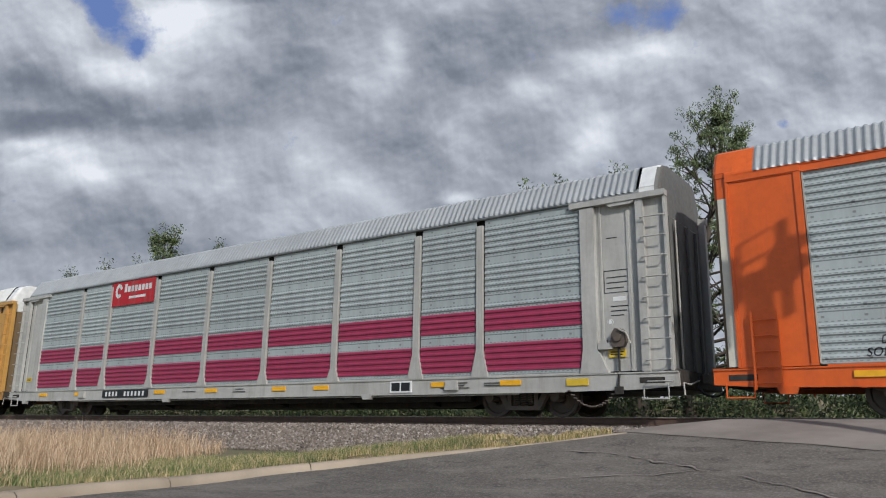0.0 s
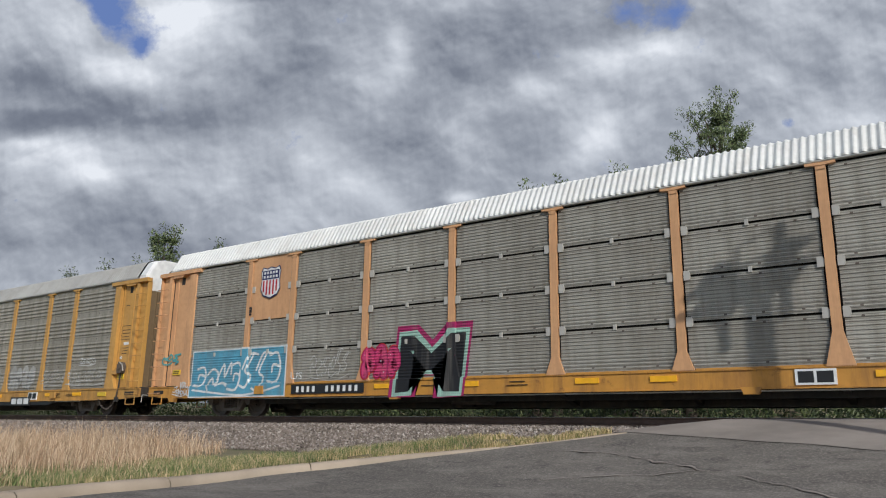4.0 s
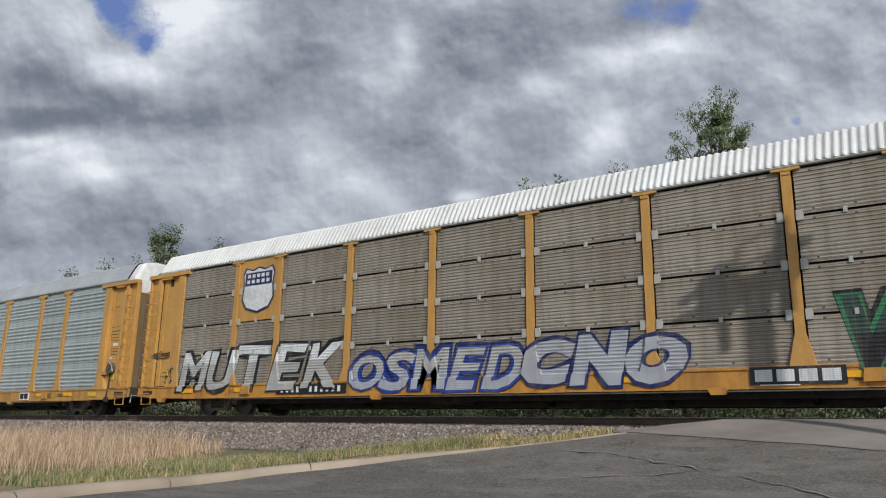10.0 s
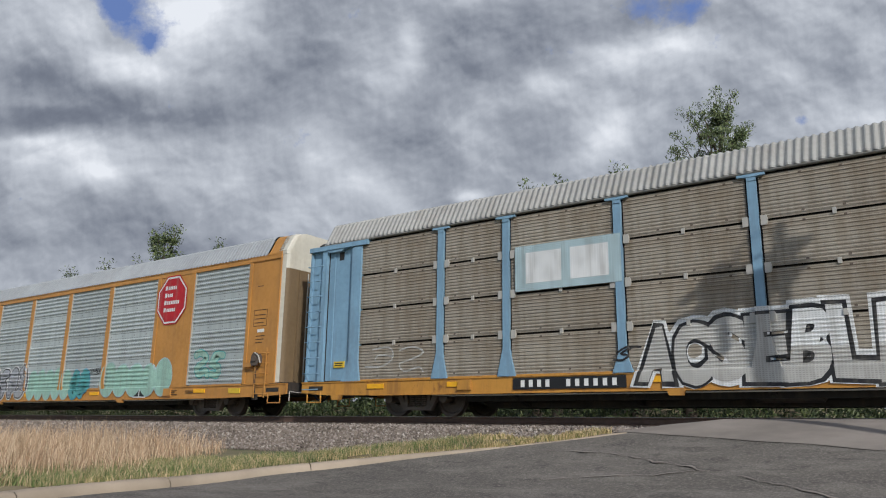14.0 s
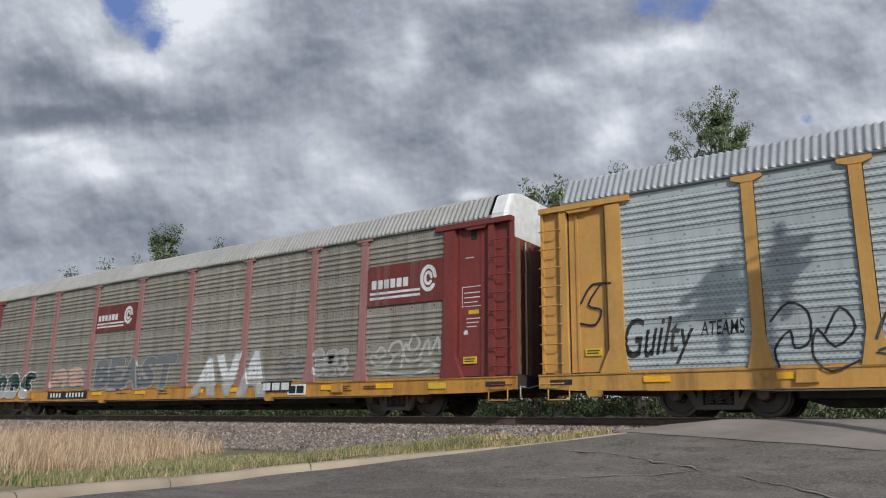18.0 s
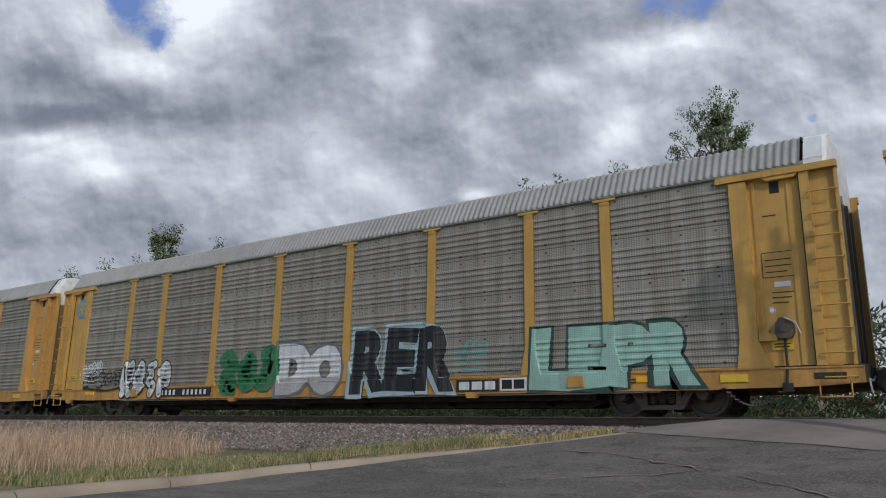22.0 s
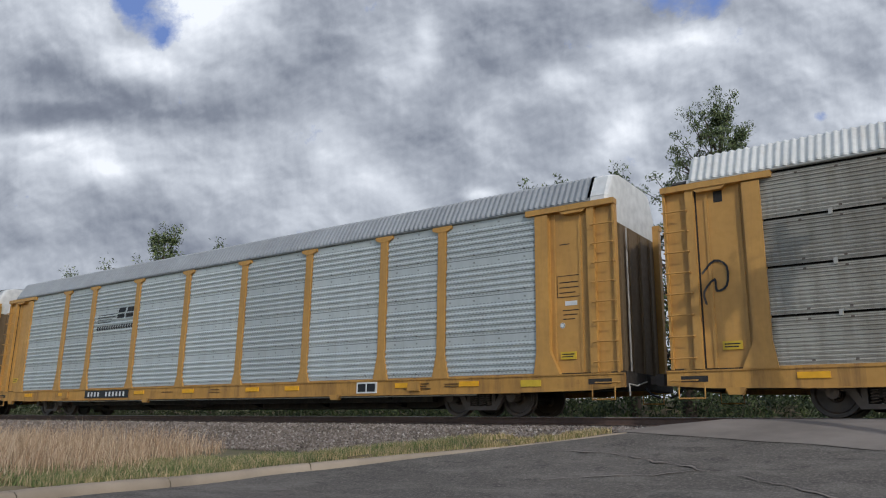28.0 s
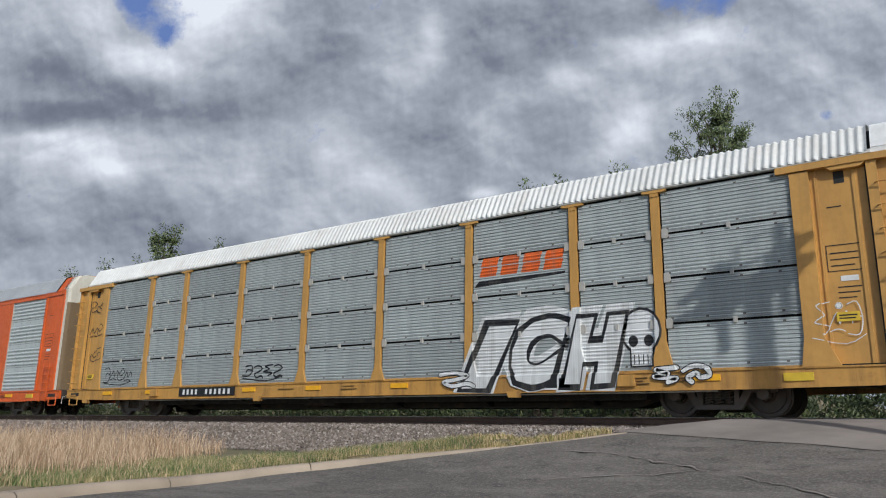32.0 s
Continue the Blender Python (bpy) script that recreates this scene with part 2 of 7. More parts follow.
def part(name, bm, material, parent, label="", smooth=False):
    """Links a bmesh (or a mesh made before) as one object under a thing or a part."""
    me = bm if isinstance(bm, bpy.types.Mesh) else mesh_of(name, bm, *(material if isinstance(material, tuple) else (material,)), smooth=smooth)
    ob = new(name, me)
    ob.parent = parent
    if label:
        tagged(ob, label)
    return ob


def empty(name, label, category, group="", at=(0, 0, 0)):
    ob = new(name)
    ob.location = at
    ob.empty_display_size = 0.3
    return tagged(ob, label, category, group)

# ---------------------------------------------------------------- ground
YC = 16.84           # centre line of the track
KERB_LINE = [(-9.0, -14.0), (-9.3, 0.0), (-9.7, 4.3), (-10.05, 6.0), (-10.2, 7.6), (-9.9, 9.2), (-9.0, 10.5), (-7.4, 11.9), (-5.9, 13.1), (-4.9, 14.2), (-4.6, 15.0)]
ROAD_Z = [(-20.0, -1.28), (4.0, -1.26), (8.0, -1.19), (10.0, -1.0), (11.8, -0.67), (13.5, -0.34), (14.8, -0.09), (15.4, -0.03), (18.6, -0.03), (24.0, -0.5), (40.0, -1.0)]
BANK_Z = [(-20.0, -1.1), (6.0, -1.05), (11.5, -0.97), (13.2, -0.9), (14.6, -0.33), (15.1, -0.275), (18.6, -0.275), (20.4, -0.9), (23.5, -0.8), (27.0, 0.7), (34.0, 1.2), (60.0, 1.2)]


def along(table, u):
    for (a, p), (b, q) in zip(table, table[1:]):
        if u <= b:
            k = max(0.0, (u - a) / (b - a))
            return p + (q - p) * k
    return table[-1][1]


def smooth_along(table, u, w=0.6):
    return sum(along(table, u + d) for d in (-w, -w / 2, 0, w / 2, w)) / 5


def kerb_x(y):
    return smooth_along([(b, a) for a, b in KERB_LINE], y, 0.5)


def road_z(y):
    return smooth_along(ROAD_Z, y, 0.4)


ROAD_RIGHT = 9.5


def ground_z(x, y):
    """Height of the soil: bank beside the track, cut down under the road and up to it at the crossing."""
    bank = along(BANK_Z, y)
    if y < 15.2:
        kx = kerb_x(y)
        d = kx - x
        if d <= 0.42:
            return road_z(y) - 0.14
        top = road_z(y) + 0.11
        k = min(1.0, (d - 0.42) / 2.4)
        k = k * k * (3 - 2 * k)
        form = top + (bank - top) * k
        low = max(0.0, min(1.0, (y - 12.3) / 0.9))
        return form + (min(bank, form) - form) * low
    if -4.6 < x < ROAD_RIGHT:
        return min(bank, road_z(y) - 0.06)
    return bank


RAMP_LEFT = [(12.5, -6.55), (12.9, -6.25), (13.3, -5.9), (13.74, -5.62), (14.34, -5.1), (14.61, -4.66), (15.19, -4.16), (15.98, -3.5)]


def ramp_front(x):
    """Where the pale ramp begins on the road."""
    return 13.5 - 0.235 * (x + 5.0) + 0.1 * noise.noise((x * 1.1, 0, 5)) if x > -5.6 else 13.5 + 0.6 * (x + 5.6) + 0.14


def lines(near0, near1, step, far, grow=1.35):
    v = list(np.arange(near0, near1 + 1e-6, step))
    s = step
    while v[-1] < far:
        s *= grow
        v.append(v[-1] + s)
    s = step
    while v[0] > -far:
        s *= grow
        v.insert(0, v[0] - s)
    return v


def grid_mesh(name, xs, ys, f, *mats, smooth=True):
    verts = [(x, y, f(x, y)) for y in ys for x in xs]
    w = len(xs)
    faces = [(j * w + i, j * w + i + 1, (j + 1) * w + i + 1, (j + 1) * w + i) for j in range(len(ys) - 1) for i in range(w - 1)]
    me = bpy.data.meshes.new(name)
    me.from_pydata(verts, [], faces)
    for m in mats:
        me.materials.append(m)
    for p in me.polygons:
        p.use_smooth = smooth
    return me


gx, gy = lines(-42.0, 14.0, 0.35, 4500.0), lines(-6.0, 26.0, 0.3, 4500.0)
tagged(new("ground", grid_mesh("ground", gx, gy, ground_z, SOIL)), "dry soil and thin turf beside the railway", "ground", kind="structure")

# ballast bed, one sheet over the bank
by = [13.0, 13.3, 13.7, 14.1, 14.5, 14.8, 15.1, 15.5, 16.5, 17.5, 18.5, 18.9, 19.4, 20.0, 20.5]
tagged(new("ballast_bed", grid_mesh("ballast_bed", list(np.arange(-150.0, -3.39, 0.8)), by,
       lambda x, y: along(BANK_Z, y) + 0.03 + 0.05 * noise.noise((x * 0.9, y * 0.9, 0)) - (0.12 if y < 13.1 else 0), BALLAST)),
       "grey crushed stone ballast shoulder under the track", "ballast", kind="structure")
tagged(new("ballast_bed", grid_mesh("ballast_bed", list(np.arange(9.9, 90.0, 0.8)), by, lambda x, y: along(BANK_Z, y) + 0.03, BALLAST)),
       "grey crushed stone ballast beyond the crossing", "ballast", kind="structure")


def stones(name, count, x0, x1, y0, y1, small, big, seed, label):
    """Loose broken stones lying on the ballast, in one mesh."""
    rnd = random.Random(seed)
    base = [Vector(v).normalized() for v in ((1, 0, 0.2), (-0.4, 0.9, 0.1), (-0.5, -0.8, 0), (0.2, 0.1, 1), (0.1, -0.2, -0.9), (0.6, 0.7, 0.5))]
    tris = ((0, 5, 3), (5, 1, 3), (1, 2, 3), (2, 0, 3), (0, 4, 5), (5, 4, 1), (1, 4, 2), (2, 4, 0))
    verts, faces = [], []
    for _ in range(count):
        k = rnd.random()
        x, y = x1 - (x1 - x0) * k * k, rnd.uniform(y0, y1)
        z = along(BANK_Z, y) + 0.04
        s = rnd.uniform(small, big)
        e = Euler((rnd.uniform(0, 6.3), rnd.uniform(0, 6.3), rnd.uniform(0, 6.3)))
        m = e.to_matrix()
        o = len(verts)
        for v in base:
            p = m @ Vector((v.x * rnd.uniform(0.7, 1.3), v.y * rnd.uniform(0.7, 1.2), v.z * rnd.uniform(0.6, 1.0)))
            verts.append((x + p.x * s, y + p.y * s, z + p.z * s))
        faces += [(a + o, b + o, c + o) for a, b, c in tris]
    me = bpy.data.meshes.new(name)
    me.from_pydata(verts, [], faces)
    me.materials.append(STONE)
    return tagged(new(name, me), label, "ballast", kind="stuff")


stones("ballast_stones", 30000, -46.0, -3.8, 13.15, 15.2, 0.022, 0.055, 3, "loose grey and pale crushed stones on the ballast shoulder")

# rails and ties
for yy in (YC - 0.755, YC + 0.755):
    rail = tagged(new("rail"), "rusty steel rail with a bright worn head", "rail", group="rails of the track", kind="structure")
    rail.location = (0, yy, 0)
    bm = bmesh.new()
    prism(bm, [(-0.07, -0.18), (0.07, -0.18), (0.07, -0.165), (0.012, -0.14), (0.012, -0.045), (0.036, -0.035), (0.036, -0.008), (-0.036, -0.008), (-0.036, -0.035), (-0.012, -0.045), (-0.012, -0.14), (-0.07, -0.165)], -160, 90, "x")
    part("rail_web", bm, RAIL, rail)
    bm = bmesh.new()
    box(bm, -160, 90, -0.034, 0.034, -0.008, 0.0)
    part("rail_head", bm, RAILTOP, rail, "bright worn running surface")
bm = bmesh.new()
for i in range(330):
    xx = -150 + i * 0.55
    if not -4.9 < xx < 9.8:
        box(bm, xx - 0.11, xx + 0.11, YC - 1.3, YC + 1.3, -0.36, -0.175)
tagged(new("ties", mesh_of("ties", bm, TIE)), "dark creosoted wooden ties half sunk in ballast", "railway tie", kind="stuff")

# road: asphalt from the kerb, rising to the crossing
def pave_z(x, y):
    return road_z(y) + 0.012 * noise.noise((x * 0.5, y * 0.5, 3))


road_rows = list(np.arange(-14.0, 14.81, 0.35))
verts, faces = [], []
NX = 40
for y in road_rows:
    k0 = kerb_x(y)
    for i in range(NX + 1):
        u = i / NX
        x = k0 + (30.0 - k0) * (u ** 1.4)
        verts.append((x, y, pave_z(x, y) - 0.07 * max(0.0, min(1.0, (y - ramp_front(x) - 0.2) / 0.4)) - (0.9 * max(0.0, (y - 9) / 6) * min(1, max(0.0, (x - 9.5) / 3)) if x > 9.5 else 0)))
for j in range(len(road_rows) - 1):
    for i in range(NX):
        a = j * (NX + 1) + i
        faces.append((a, a + 1, a + NX + 2, a + NX + 1))
me = bpy.data.meshes.new("road")
me.from_pydata(verts, [], faces)
me.materials.append(ASPHALT)
for p in me.polygons:
    p.use_smooth = True
tagged(new("road", me), "worn dark grey asphalt road with cracks, rising to the crossing", "road", kind="structure")

# long thin cracks in the asphalt, with a worn pale lip
CRACKS = (((-6.4, 12.0), (-5.12, 11.91), (-4.44, 11.6), (-3.69, 11.19), (-3.13, 10.88), (-2.64, 10.65), (-2.1, 10.35), (-1.54, 9.89), (0.2, 8.9)),
          ((-3.4, 11.0), (-3.9, 10.6), (-4.6, 10.4), (-5.4, 9.9)))
for name, mat, wide, off, lift, label in (("crack", JOINT, 0.008, 0.0, 0.022, "thin dark cracks in the asphalt"), ("crack_lip", PAVED, 0.03, 0.05, 0.019, "pale worn lips along the cracks")):
    bm = bmesh.new()
    for line in CRACKS:
        prev = None
        for (xa, ya), (xb, yb) in zip(line, line[1:]):
            for i in range(8):
                k = i / 8
                x, y = xa + (xb - xa) * k, ya + (yb - ya) * k
                x, y = x + 0.07 * noise.noise((x * 2.5, y * 2.5, 1)), y + 0.10 * noise.noise((x * 3.1, y * 3.1, 8)) + 0.06 * noise.noise((x * 11, y * 11, 4)) - off
                w = wide * max(0.1, 0.6 + 1.9 * noise.noise((x * 3, y * 3, 5)))
                pair = (bm.verts.new((x, y - w, pave_z(x, y - w) + lift)), bm.verts.new((x, y + w, pave_z(x, y + w) + lift)))
                if prev:
                    bm.faces.new((prev[0], pair[0], pair[1], prev[1]))
                prev = pair
    tagged(new(name, mesh_of(name, bm, mat)), label, "road", kind="structure")

# kerb: concrete units end to end along the road's edge
kerb = tagged(new("kerb"), "low weathered tan concrete kerb curving to the crossing", "kerb", kind="structure")
PROFILE = [(-0.75, 0.02), (-0.5, 0.09), (-0.16, 0.115), (-0.13, 0.135), (-0.02, 0.125), (0.03, 0.085), (0.06, 0.012), (0.06, -0.25)]
ky = -12.0
while ky < 13.5:
    bm, prev, unit = bmesh.new(), None, min(2.4, 13.55 - ky)
    for i in range(13):
        y = ky + 0.006 + (unit - 0.012) * i / 12
        x = kerb_x(y)
        side = Vector((0.1, kerb_x(y - 0.05) - kerb_x(y + 0.05), 0)).normalized()
        low = 1.0 - max(0.0, min(1.0, (y - 9.8) / 2.4)) * 0.85
        thin = 1.0 - max(0.0, min(1.0, (y - 9.5) / 2.8)) * 0.6
        worn = 0.006 * noise.noise((x, y, 0)) - (0.008 if i in (0, 12) else 0.0)
        ring = [bm.verts.new((x + side.x * u * thin, y + side.y * u * thin, road_z(y) + (v * low + worn if v > 0.013 else v) + 0.008 * noise.noise((x * 3, y * 3, u)))) for u, v in PROFILE]
        if prev:
            for j in range(len(ring) - 1):
                bm.faces.new((prev[j], ring[j], ring[j + 1], prev[j + 1]))
        prev = ring
    bmesh.ops.recalc_face_normals(bm, faces=bm.faces)
    part("kerb_unit", bm, KERB, kerb, smooth=True)
    ky += 2.4

# crossing: pale paved ramp up to the rails, its side sloping down to the ballast
verts, faces = [], []
RY = 16
for i in range(43):
    x = -6.5 + (ROAD_RIGHT + 6.5) * i / 42
    back = along([(b, a) for a, b in RAMP_LEFT], x)
    front = min(ramp_front(x), back)
    for j in range(RY + 1):
        y = front + (back - front) * j / RY
        verts.append((x, y, pave_z(x, y) + 0.008))
    verts.append((x, back + (0.25 if back < 15.9 else 0.0), pave_z(x, back) - 0.25))
w = RY + 2
faces = [(i * w + j, (i + 1) * w + j, (i + 1) * w + j + 1, i * w + j + 1) for i in range(42) for j in range(w - 1)]
me = bpy.data.meshes.new("crossing_approach")
me.from_pydata(verts, [], faces)
me.materials.append(PAVED)
tagged(new("crossing_approach", me), "pale worn asphalt ramp in front of the rails", "road", kind="structure")
crossing = tagged(new("crossing_panels"), "grey concrete crossing panels between the rails", "level crossing", kind="structure")
for y0, y1 in ((YC - 0.62, YC + 0.62), (YC + 0.86, YC + 2.3)):
    for i in range(6):
        bm = bmesh.new()
        x0 = -4.6 + i * 2.35
        box(bm, x0 + 0.01, x0 + 2.33, y0, y1, -0.25, -0.012)
        part("panel", bm, PAVED, crossing)

# ---------------------------------------------------------------- cloud layer
FLAT = 1.1


def cloud_mat():
    """Broken cloud: large masses laid out by soft lobes, and puffs of several sizes in them."""
    n = Nodes("cloud_layer")
    t = n.t
    fw = (AIM - EYE).normalized()
    rt = fw.cross(Vector((0, 0, 1))).normalized()
    up = rt.cross(fw)

    def dot(v):
        d = t.nodes.new("ShaderNodeVectorMath")
        d.operation = "DOT_PRODUCT"
        t.links.new(n.co.outputs["Object"], d.inputs[0])
        d.inputs[1].default_value = v
        return d.outputs["Value"]
    depth = n.math("MAXIMUM", dot(fw), 50.0)
    u, v = n.math("DIVIDE", dot(rt), depth), n.math("DIVIDE", dot(up), depth)
    flat = t.nodes.new("ShaderNodeCombineXYZ")
    t.links.new(u, flat.inputs[0])
    t.links.new(n.math("MULTIPLY", v, FLAT), flat.inputs[1])

    def moved(at, by, amount=None):
        m = t.nodes.new("ShaderNodeVectorMath")
        m.operation = "MULTIPLY_ADD"
        n.put(by, m.inputs[0])
        m.inputs[1].default_value = amount or (1, 1, 1)
        t.links.new(at, m.inputs[2])
        return m.outputs[0]

    def swayed(at, scale, detail, amount):
        sway = t.nodes.new("ShaderNodeTexNoise")
        t.links.new(at, sway.inputs["Vector"])
        sway.inputs["Scale"].default_value, sway.inputs["Detail"].default_value = scale, detail
        return moved(moved(at, sway.outputs["Color"], (amount, amount, 0)), (-0.5 * amount, -0.5 * amount, 0.0))
    at = swayed(swayed(flat.outputs[0], 4.0, 1.0, 0.04), 18.0, 2.0, 0.012)
    sep = t.nodes.new("ShaderNodeSeparateXYZ")
    t.links.new(at, sep.inputs[0])
    uu, vv = sep.outputs[0], sep.outputs[1]

    def lobe(x, y, rx, ry, amount):
        a = n.math("DIVIDE", n.math("SUBTRACT", uu, (x - 784) / 1329), rx / 1329)
        b = n.math("DIVIDE", n.math("SUBTRACT", vv, FLAT * (441 - y) / 1329), FLAT * ry / 1329)
        d2 = n.math("ADD", n.math("MULTIPLY", a, a), n.math("MULTIPLY", b, b))
        return n.math("MULTIPLY", n.math("EXPONENT", n.math("MULTIPLY", d2, -1.0)), amount)

    def total(rows):
        s = 0.0
        for r in rows:
            s = n.math("ADD", lobe(*r), s)
        return s
    light = total([(60, 50, 70, 45, 0.16), (120, 75, 45, 40, 0.3), (185, 130, 60, 25, 0.34), (250, 150, 50, 20, 0.25), (290, 60, 55, 60, 0.4), (370, 40, 60, 35, 0.3), (400, 90, 50, 25, 0.15),
                   (90, 285, 110, 30, 0.36), (170, 320, 45, 18, 0.3), (30, 262, 60, 10, 0.2), (400, 320, 35, 35, 0.14), (540, 290, 30, 20, 0.18), (690, 95, 24, 45, 0.24)])
    light2 = total([(660, 155, 50, 25, 0.12), (950, 155, 60, 22, 0.2), (1060, 105, 75, 28, 0.36), (1150, 85, 60, 25, 0.3), (1190, 120, 50, 30, 0.12), (1045, 240, 40, 28, 0.3), (1000, 280, 40, 15, 0.16),
                    (810, 350, 35, 12, 0.36), (1350, 125, 25, 20, 0.15), (1500, 205, 80, 22, 0.25), (620, 330, 60, 20, 0.1)])
    dark = total([(90, 225, 160, 22, -0.36), (40, 160, 80, 28, -0.22), (170, 190, 80, 24, -0.2), (400, 215, 170, 35, -0.24), (520, 130, 60, 60, -0.12), (450, 160, 80, 30, -0.12), (850, 60, 110, 45, -0.27), (830, 140, 80, 30, -0.24)])
    dark2 = total([(950, 90, 60, 30, -0.17), (760, 185, 50, 20, -0.1), (150, 390, 180, 40, -0.2), (60, 450, 100, 30, -0.2), (300, 440, 120, 30, -0.2), (900, 215, 50, 25, -0.1), (700, 250, 60, 30, -0.1), (1450, 90, 120, 50, -0.06), (420, 5, 140, 14, -0.2)])
    gap = total([(190, 40, 45, 50, 0.9), (150, 5, 35, 25, 0.6), (235, 95, 22, 25, 0.55), (1090, 25, 50, 40, 0.85), (1165, 30, 30, 35, 0.7), (1380, 210, 20, 14, 0.5)])
    # heaped puffs of several sizes, lit from above
    tone = n.math("ADD", n.math("ADD", light, light2), n.math("ADD", dark, dark2))
    tone = n.math("ADD", n.math("MULTIPLY", tone, 1.12), 0.55)
    for scale, detail, rough, step, flatly, relief in ((4.5, 3, 0.45, 0.03, 0.42, 0.3), (11.0, 3, 0.5, 0.014, 0.2, 0.55), (27.0, 4, 0.55, 0.006, 0.08, 0.4)):
        here = n.noise(scale, at, detail, rough)
        there = n.noise(scale, moved(at, (0.5 * step, step, 0.0)), detail, rough)
        tone = n.math("ADD", tone, n.math("MULTIPLY", n.math("SUBTRACT", here, 0.5), flatly))
        tone = n.math("ADD", tone, n.math("MULTIPLY", n.math("SUBTRACT", here, there), relief))
    for scale, amount in ((11.0, 0.24), (26.0, 0.15), (55.0, 0.06)):
        tone = n.math("ADD", tone, n.math("MULTIPLY", n.math("SUBTRACT", 0.42, n.voronoi(scale, at, "SMOOTH_F1")), amount))
    col = n.ramp(tone, (0.0, (0.13, 0.145, 0.185)), (0.25, (0.21, 0.228, 0.27)), (0.5, (0.37, 0.39, 0.43)), (0.75, (0.58, 0.60, 0.635)), (1.0, (0.84, 0.85, 0.87)))
    wisp = n.math("MULTIPLY", n.math("SUBTRACT", n.noise(11.0, at, detail=9, rough=0.66), 0.5), 2.2)
    rag = n.math("ADD", gap, wisp)
    col = n.mix(n.ramp(rag, (0.30, 0.0), (0.50, 0.5), (0.80, 1.0)), col, (0.145, 0.22, 0.46))
    em = t.nodes.new("ShaderNodeEmission")
    t.links.new(col, em.inputs[0])
    em.inputs[1].default_value = 1.0
    t.links.new(em.outputs[0], t.nodes["Material Output"].inputs[0])
    t.nodes.remove(n.bsdf)
    return n.m


CLOUD_H = 420.0


def cloud_z(x, y):
    r2 = (x * x + y * y) / 4600.0 ** 2
    return CLOUD_H * (1 - min(1.0, r2)) - 30 * max(0.0, r2 - 1)


cxs = list(np.linspace(-4500, 3500, 60))
cys = list(np.linspace(-60, 4450, 40))
clouds = tagged(new("cloud_layer", grid_mesh("cloud_layer", cxs, cys, cloud_z, cloud_mat())), "broken grey and white clouds with small blue gaps", "sky", kind="structure")


# ---------------------------------------------------------------- plants
def blades(name, count, place, height, width, mat, label, seed, lean=0.35):
    """Grass as single bent blades in one mesh; place(rnd) gives x, y, z and a size factor."""
    rnd = random.Random(seed)
    verts, faces = [], []
    for _ in range(count):
        spot = place(rnd)
        if spot is None:
            continue
        x, y, z, s = spot
        h, w, a = height * s * rnd.uniform(0.4, 1.2), width * rnd.uniform(0.7, 1.3), rnd.uniform(0, 6.28)
        l, b = lean * h * rnd.random(), rnd.uniform(0, 6.28)
        dx, dy = math.cos(a) * w, math.sin(a) * w
        ex, ey = math.cos(b) * l, math.sin(b) * l
        o = len(verts)
        verts += [(x - dx, y - dy, z), (x + dx, y + dy, z), (x + dx * 0.7 + ex * 0.35, y + dy * 0.7 + ey * 0.35, z + h * 0.6),
                  (x - dx * 0.7 + ex * 0.35, y - dy * 0.7 + ey * 0.35, z + h * 0.6), (x + ex, y + ey, z + h)]
        faces += [(o, o + 1, o + 2, o + 3), (o + 3, o + 2, o + 4)]
    me = bpy.data.meshes.new(name)
    me.from_pydata(verts, [], faces)
    me.materials.append(mat)
    return tagged(new(name, me), label, "grass", kind="stuff")


def tall_spot(r):
    """The stand of dry grass on the bank: it ends towards the crossing, where bare ballast shows."""
    y = r.uniform(4.6, 12.7)
    x = kerb_x(y) - 0.9 - r.random() ** 1.2 * 15.0
    edge = -10.9 - max(0.0, y - 7.0) * 0.85 + 0.8 * noise.noise((x * 0.5, y * 0.5, 2))
    back = 12.5 - max(0.0, -x - 17.0) * 0.22
    if x > edge or y > back:
        return None
    k = min(1.0, (edge - x) / 0.7)
    patch_k = 0.78 + 0.5 * noise.noise((x * 0.9, y * 0.9, 4))
    if r.random() < 0.5 - 1.4 * noise.noise((x * 2.1, y * 2.1, 14)) - 0.4:
        return None
    return x, y, ground_z(x, y), (0.5 + 0.5 * k) * patch_k


def short_spot(r):
    """Green turf in a strip behind the kerb."""
    y = r.uniform(2.0, 12.0)
    d = r.random() ** 1.3 * 1.7
    x = kerb_x(y) - 0.3 - d
    if noise.noise((x * 1.1, y * 1.1, 7)) < -0.25 - 0.2 * (d < 0.6):
        return None
    return x, y, max(ground_z(x, y), road_z(y) + 0.05 if d < 0.5 else -9), 1.0 + 0.2 * d * r.random()


def straw_spot(r):
    """Yellowing tufts towards the crossing and thin among the ballast."""
    y = r.uniform(8.0, 13.5)
    d = r.random() ** 1.4 * (2.6 if y < 11.5 else 1.6)
    x = kerb_x(y) - 0.22 - d
    tuft = noise.noise((x * 2.2, y * 2.2, 17))
    if tuft < -0.12 + 0.1 * d:
        return None
    return x, y, max(ground_z(x, y), road_z(y) - 0.02 if d < 0.5 else -9), 0.75 + 0.9 * max(0.0, tuft)


def edge_spot(r):
    """Tufts that hang over the kerb and grow in its joints."""
    y = r.uniform(1.0, 13.4)
    if noise.noise((y * 1.7, 3, 7)) < 0.08:
        return None
    d = r.uniform(-0.02, 0.35)
    return kerb_x(y) - 0.12 - d, y, road_z(y) + 0.1 * (1.0 - max(0.0, min(1.0, (y - 9.8) / 2.4)) * 0.85), 0.8


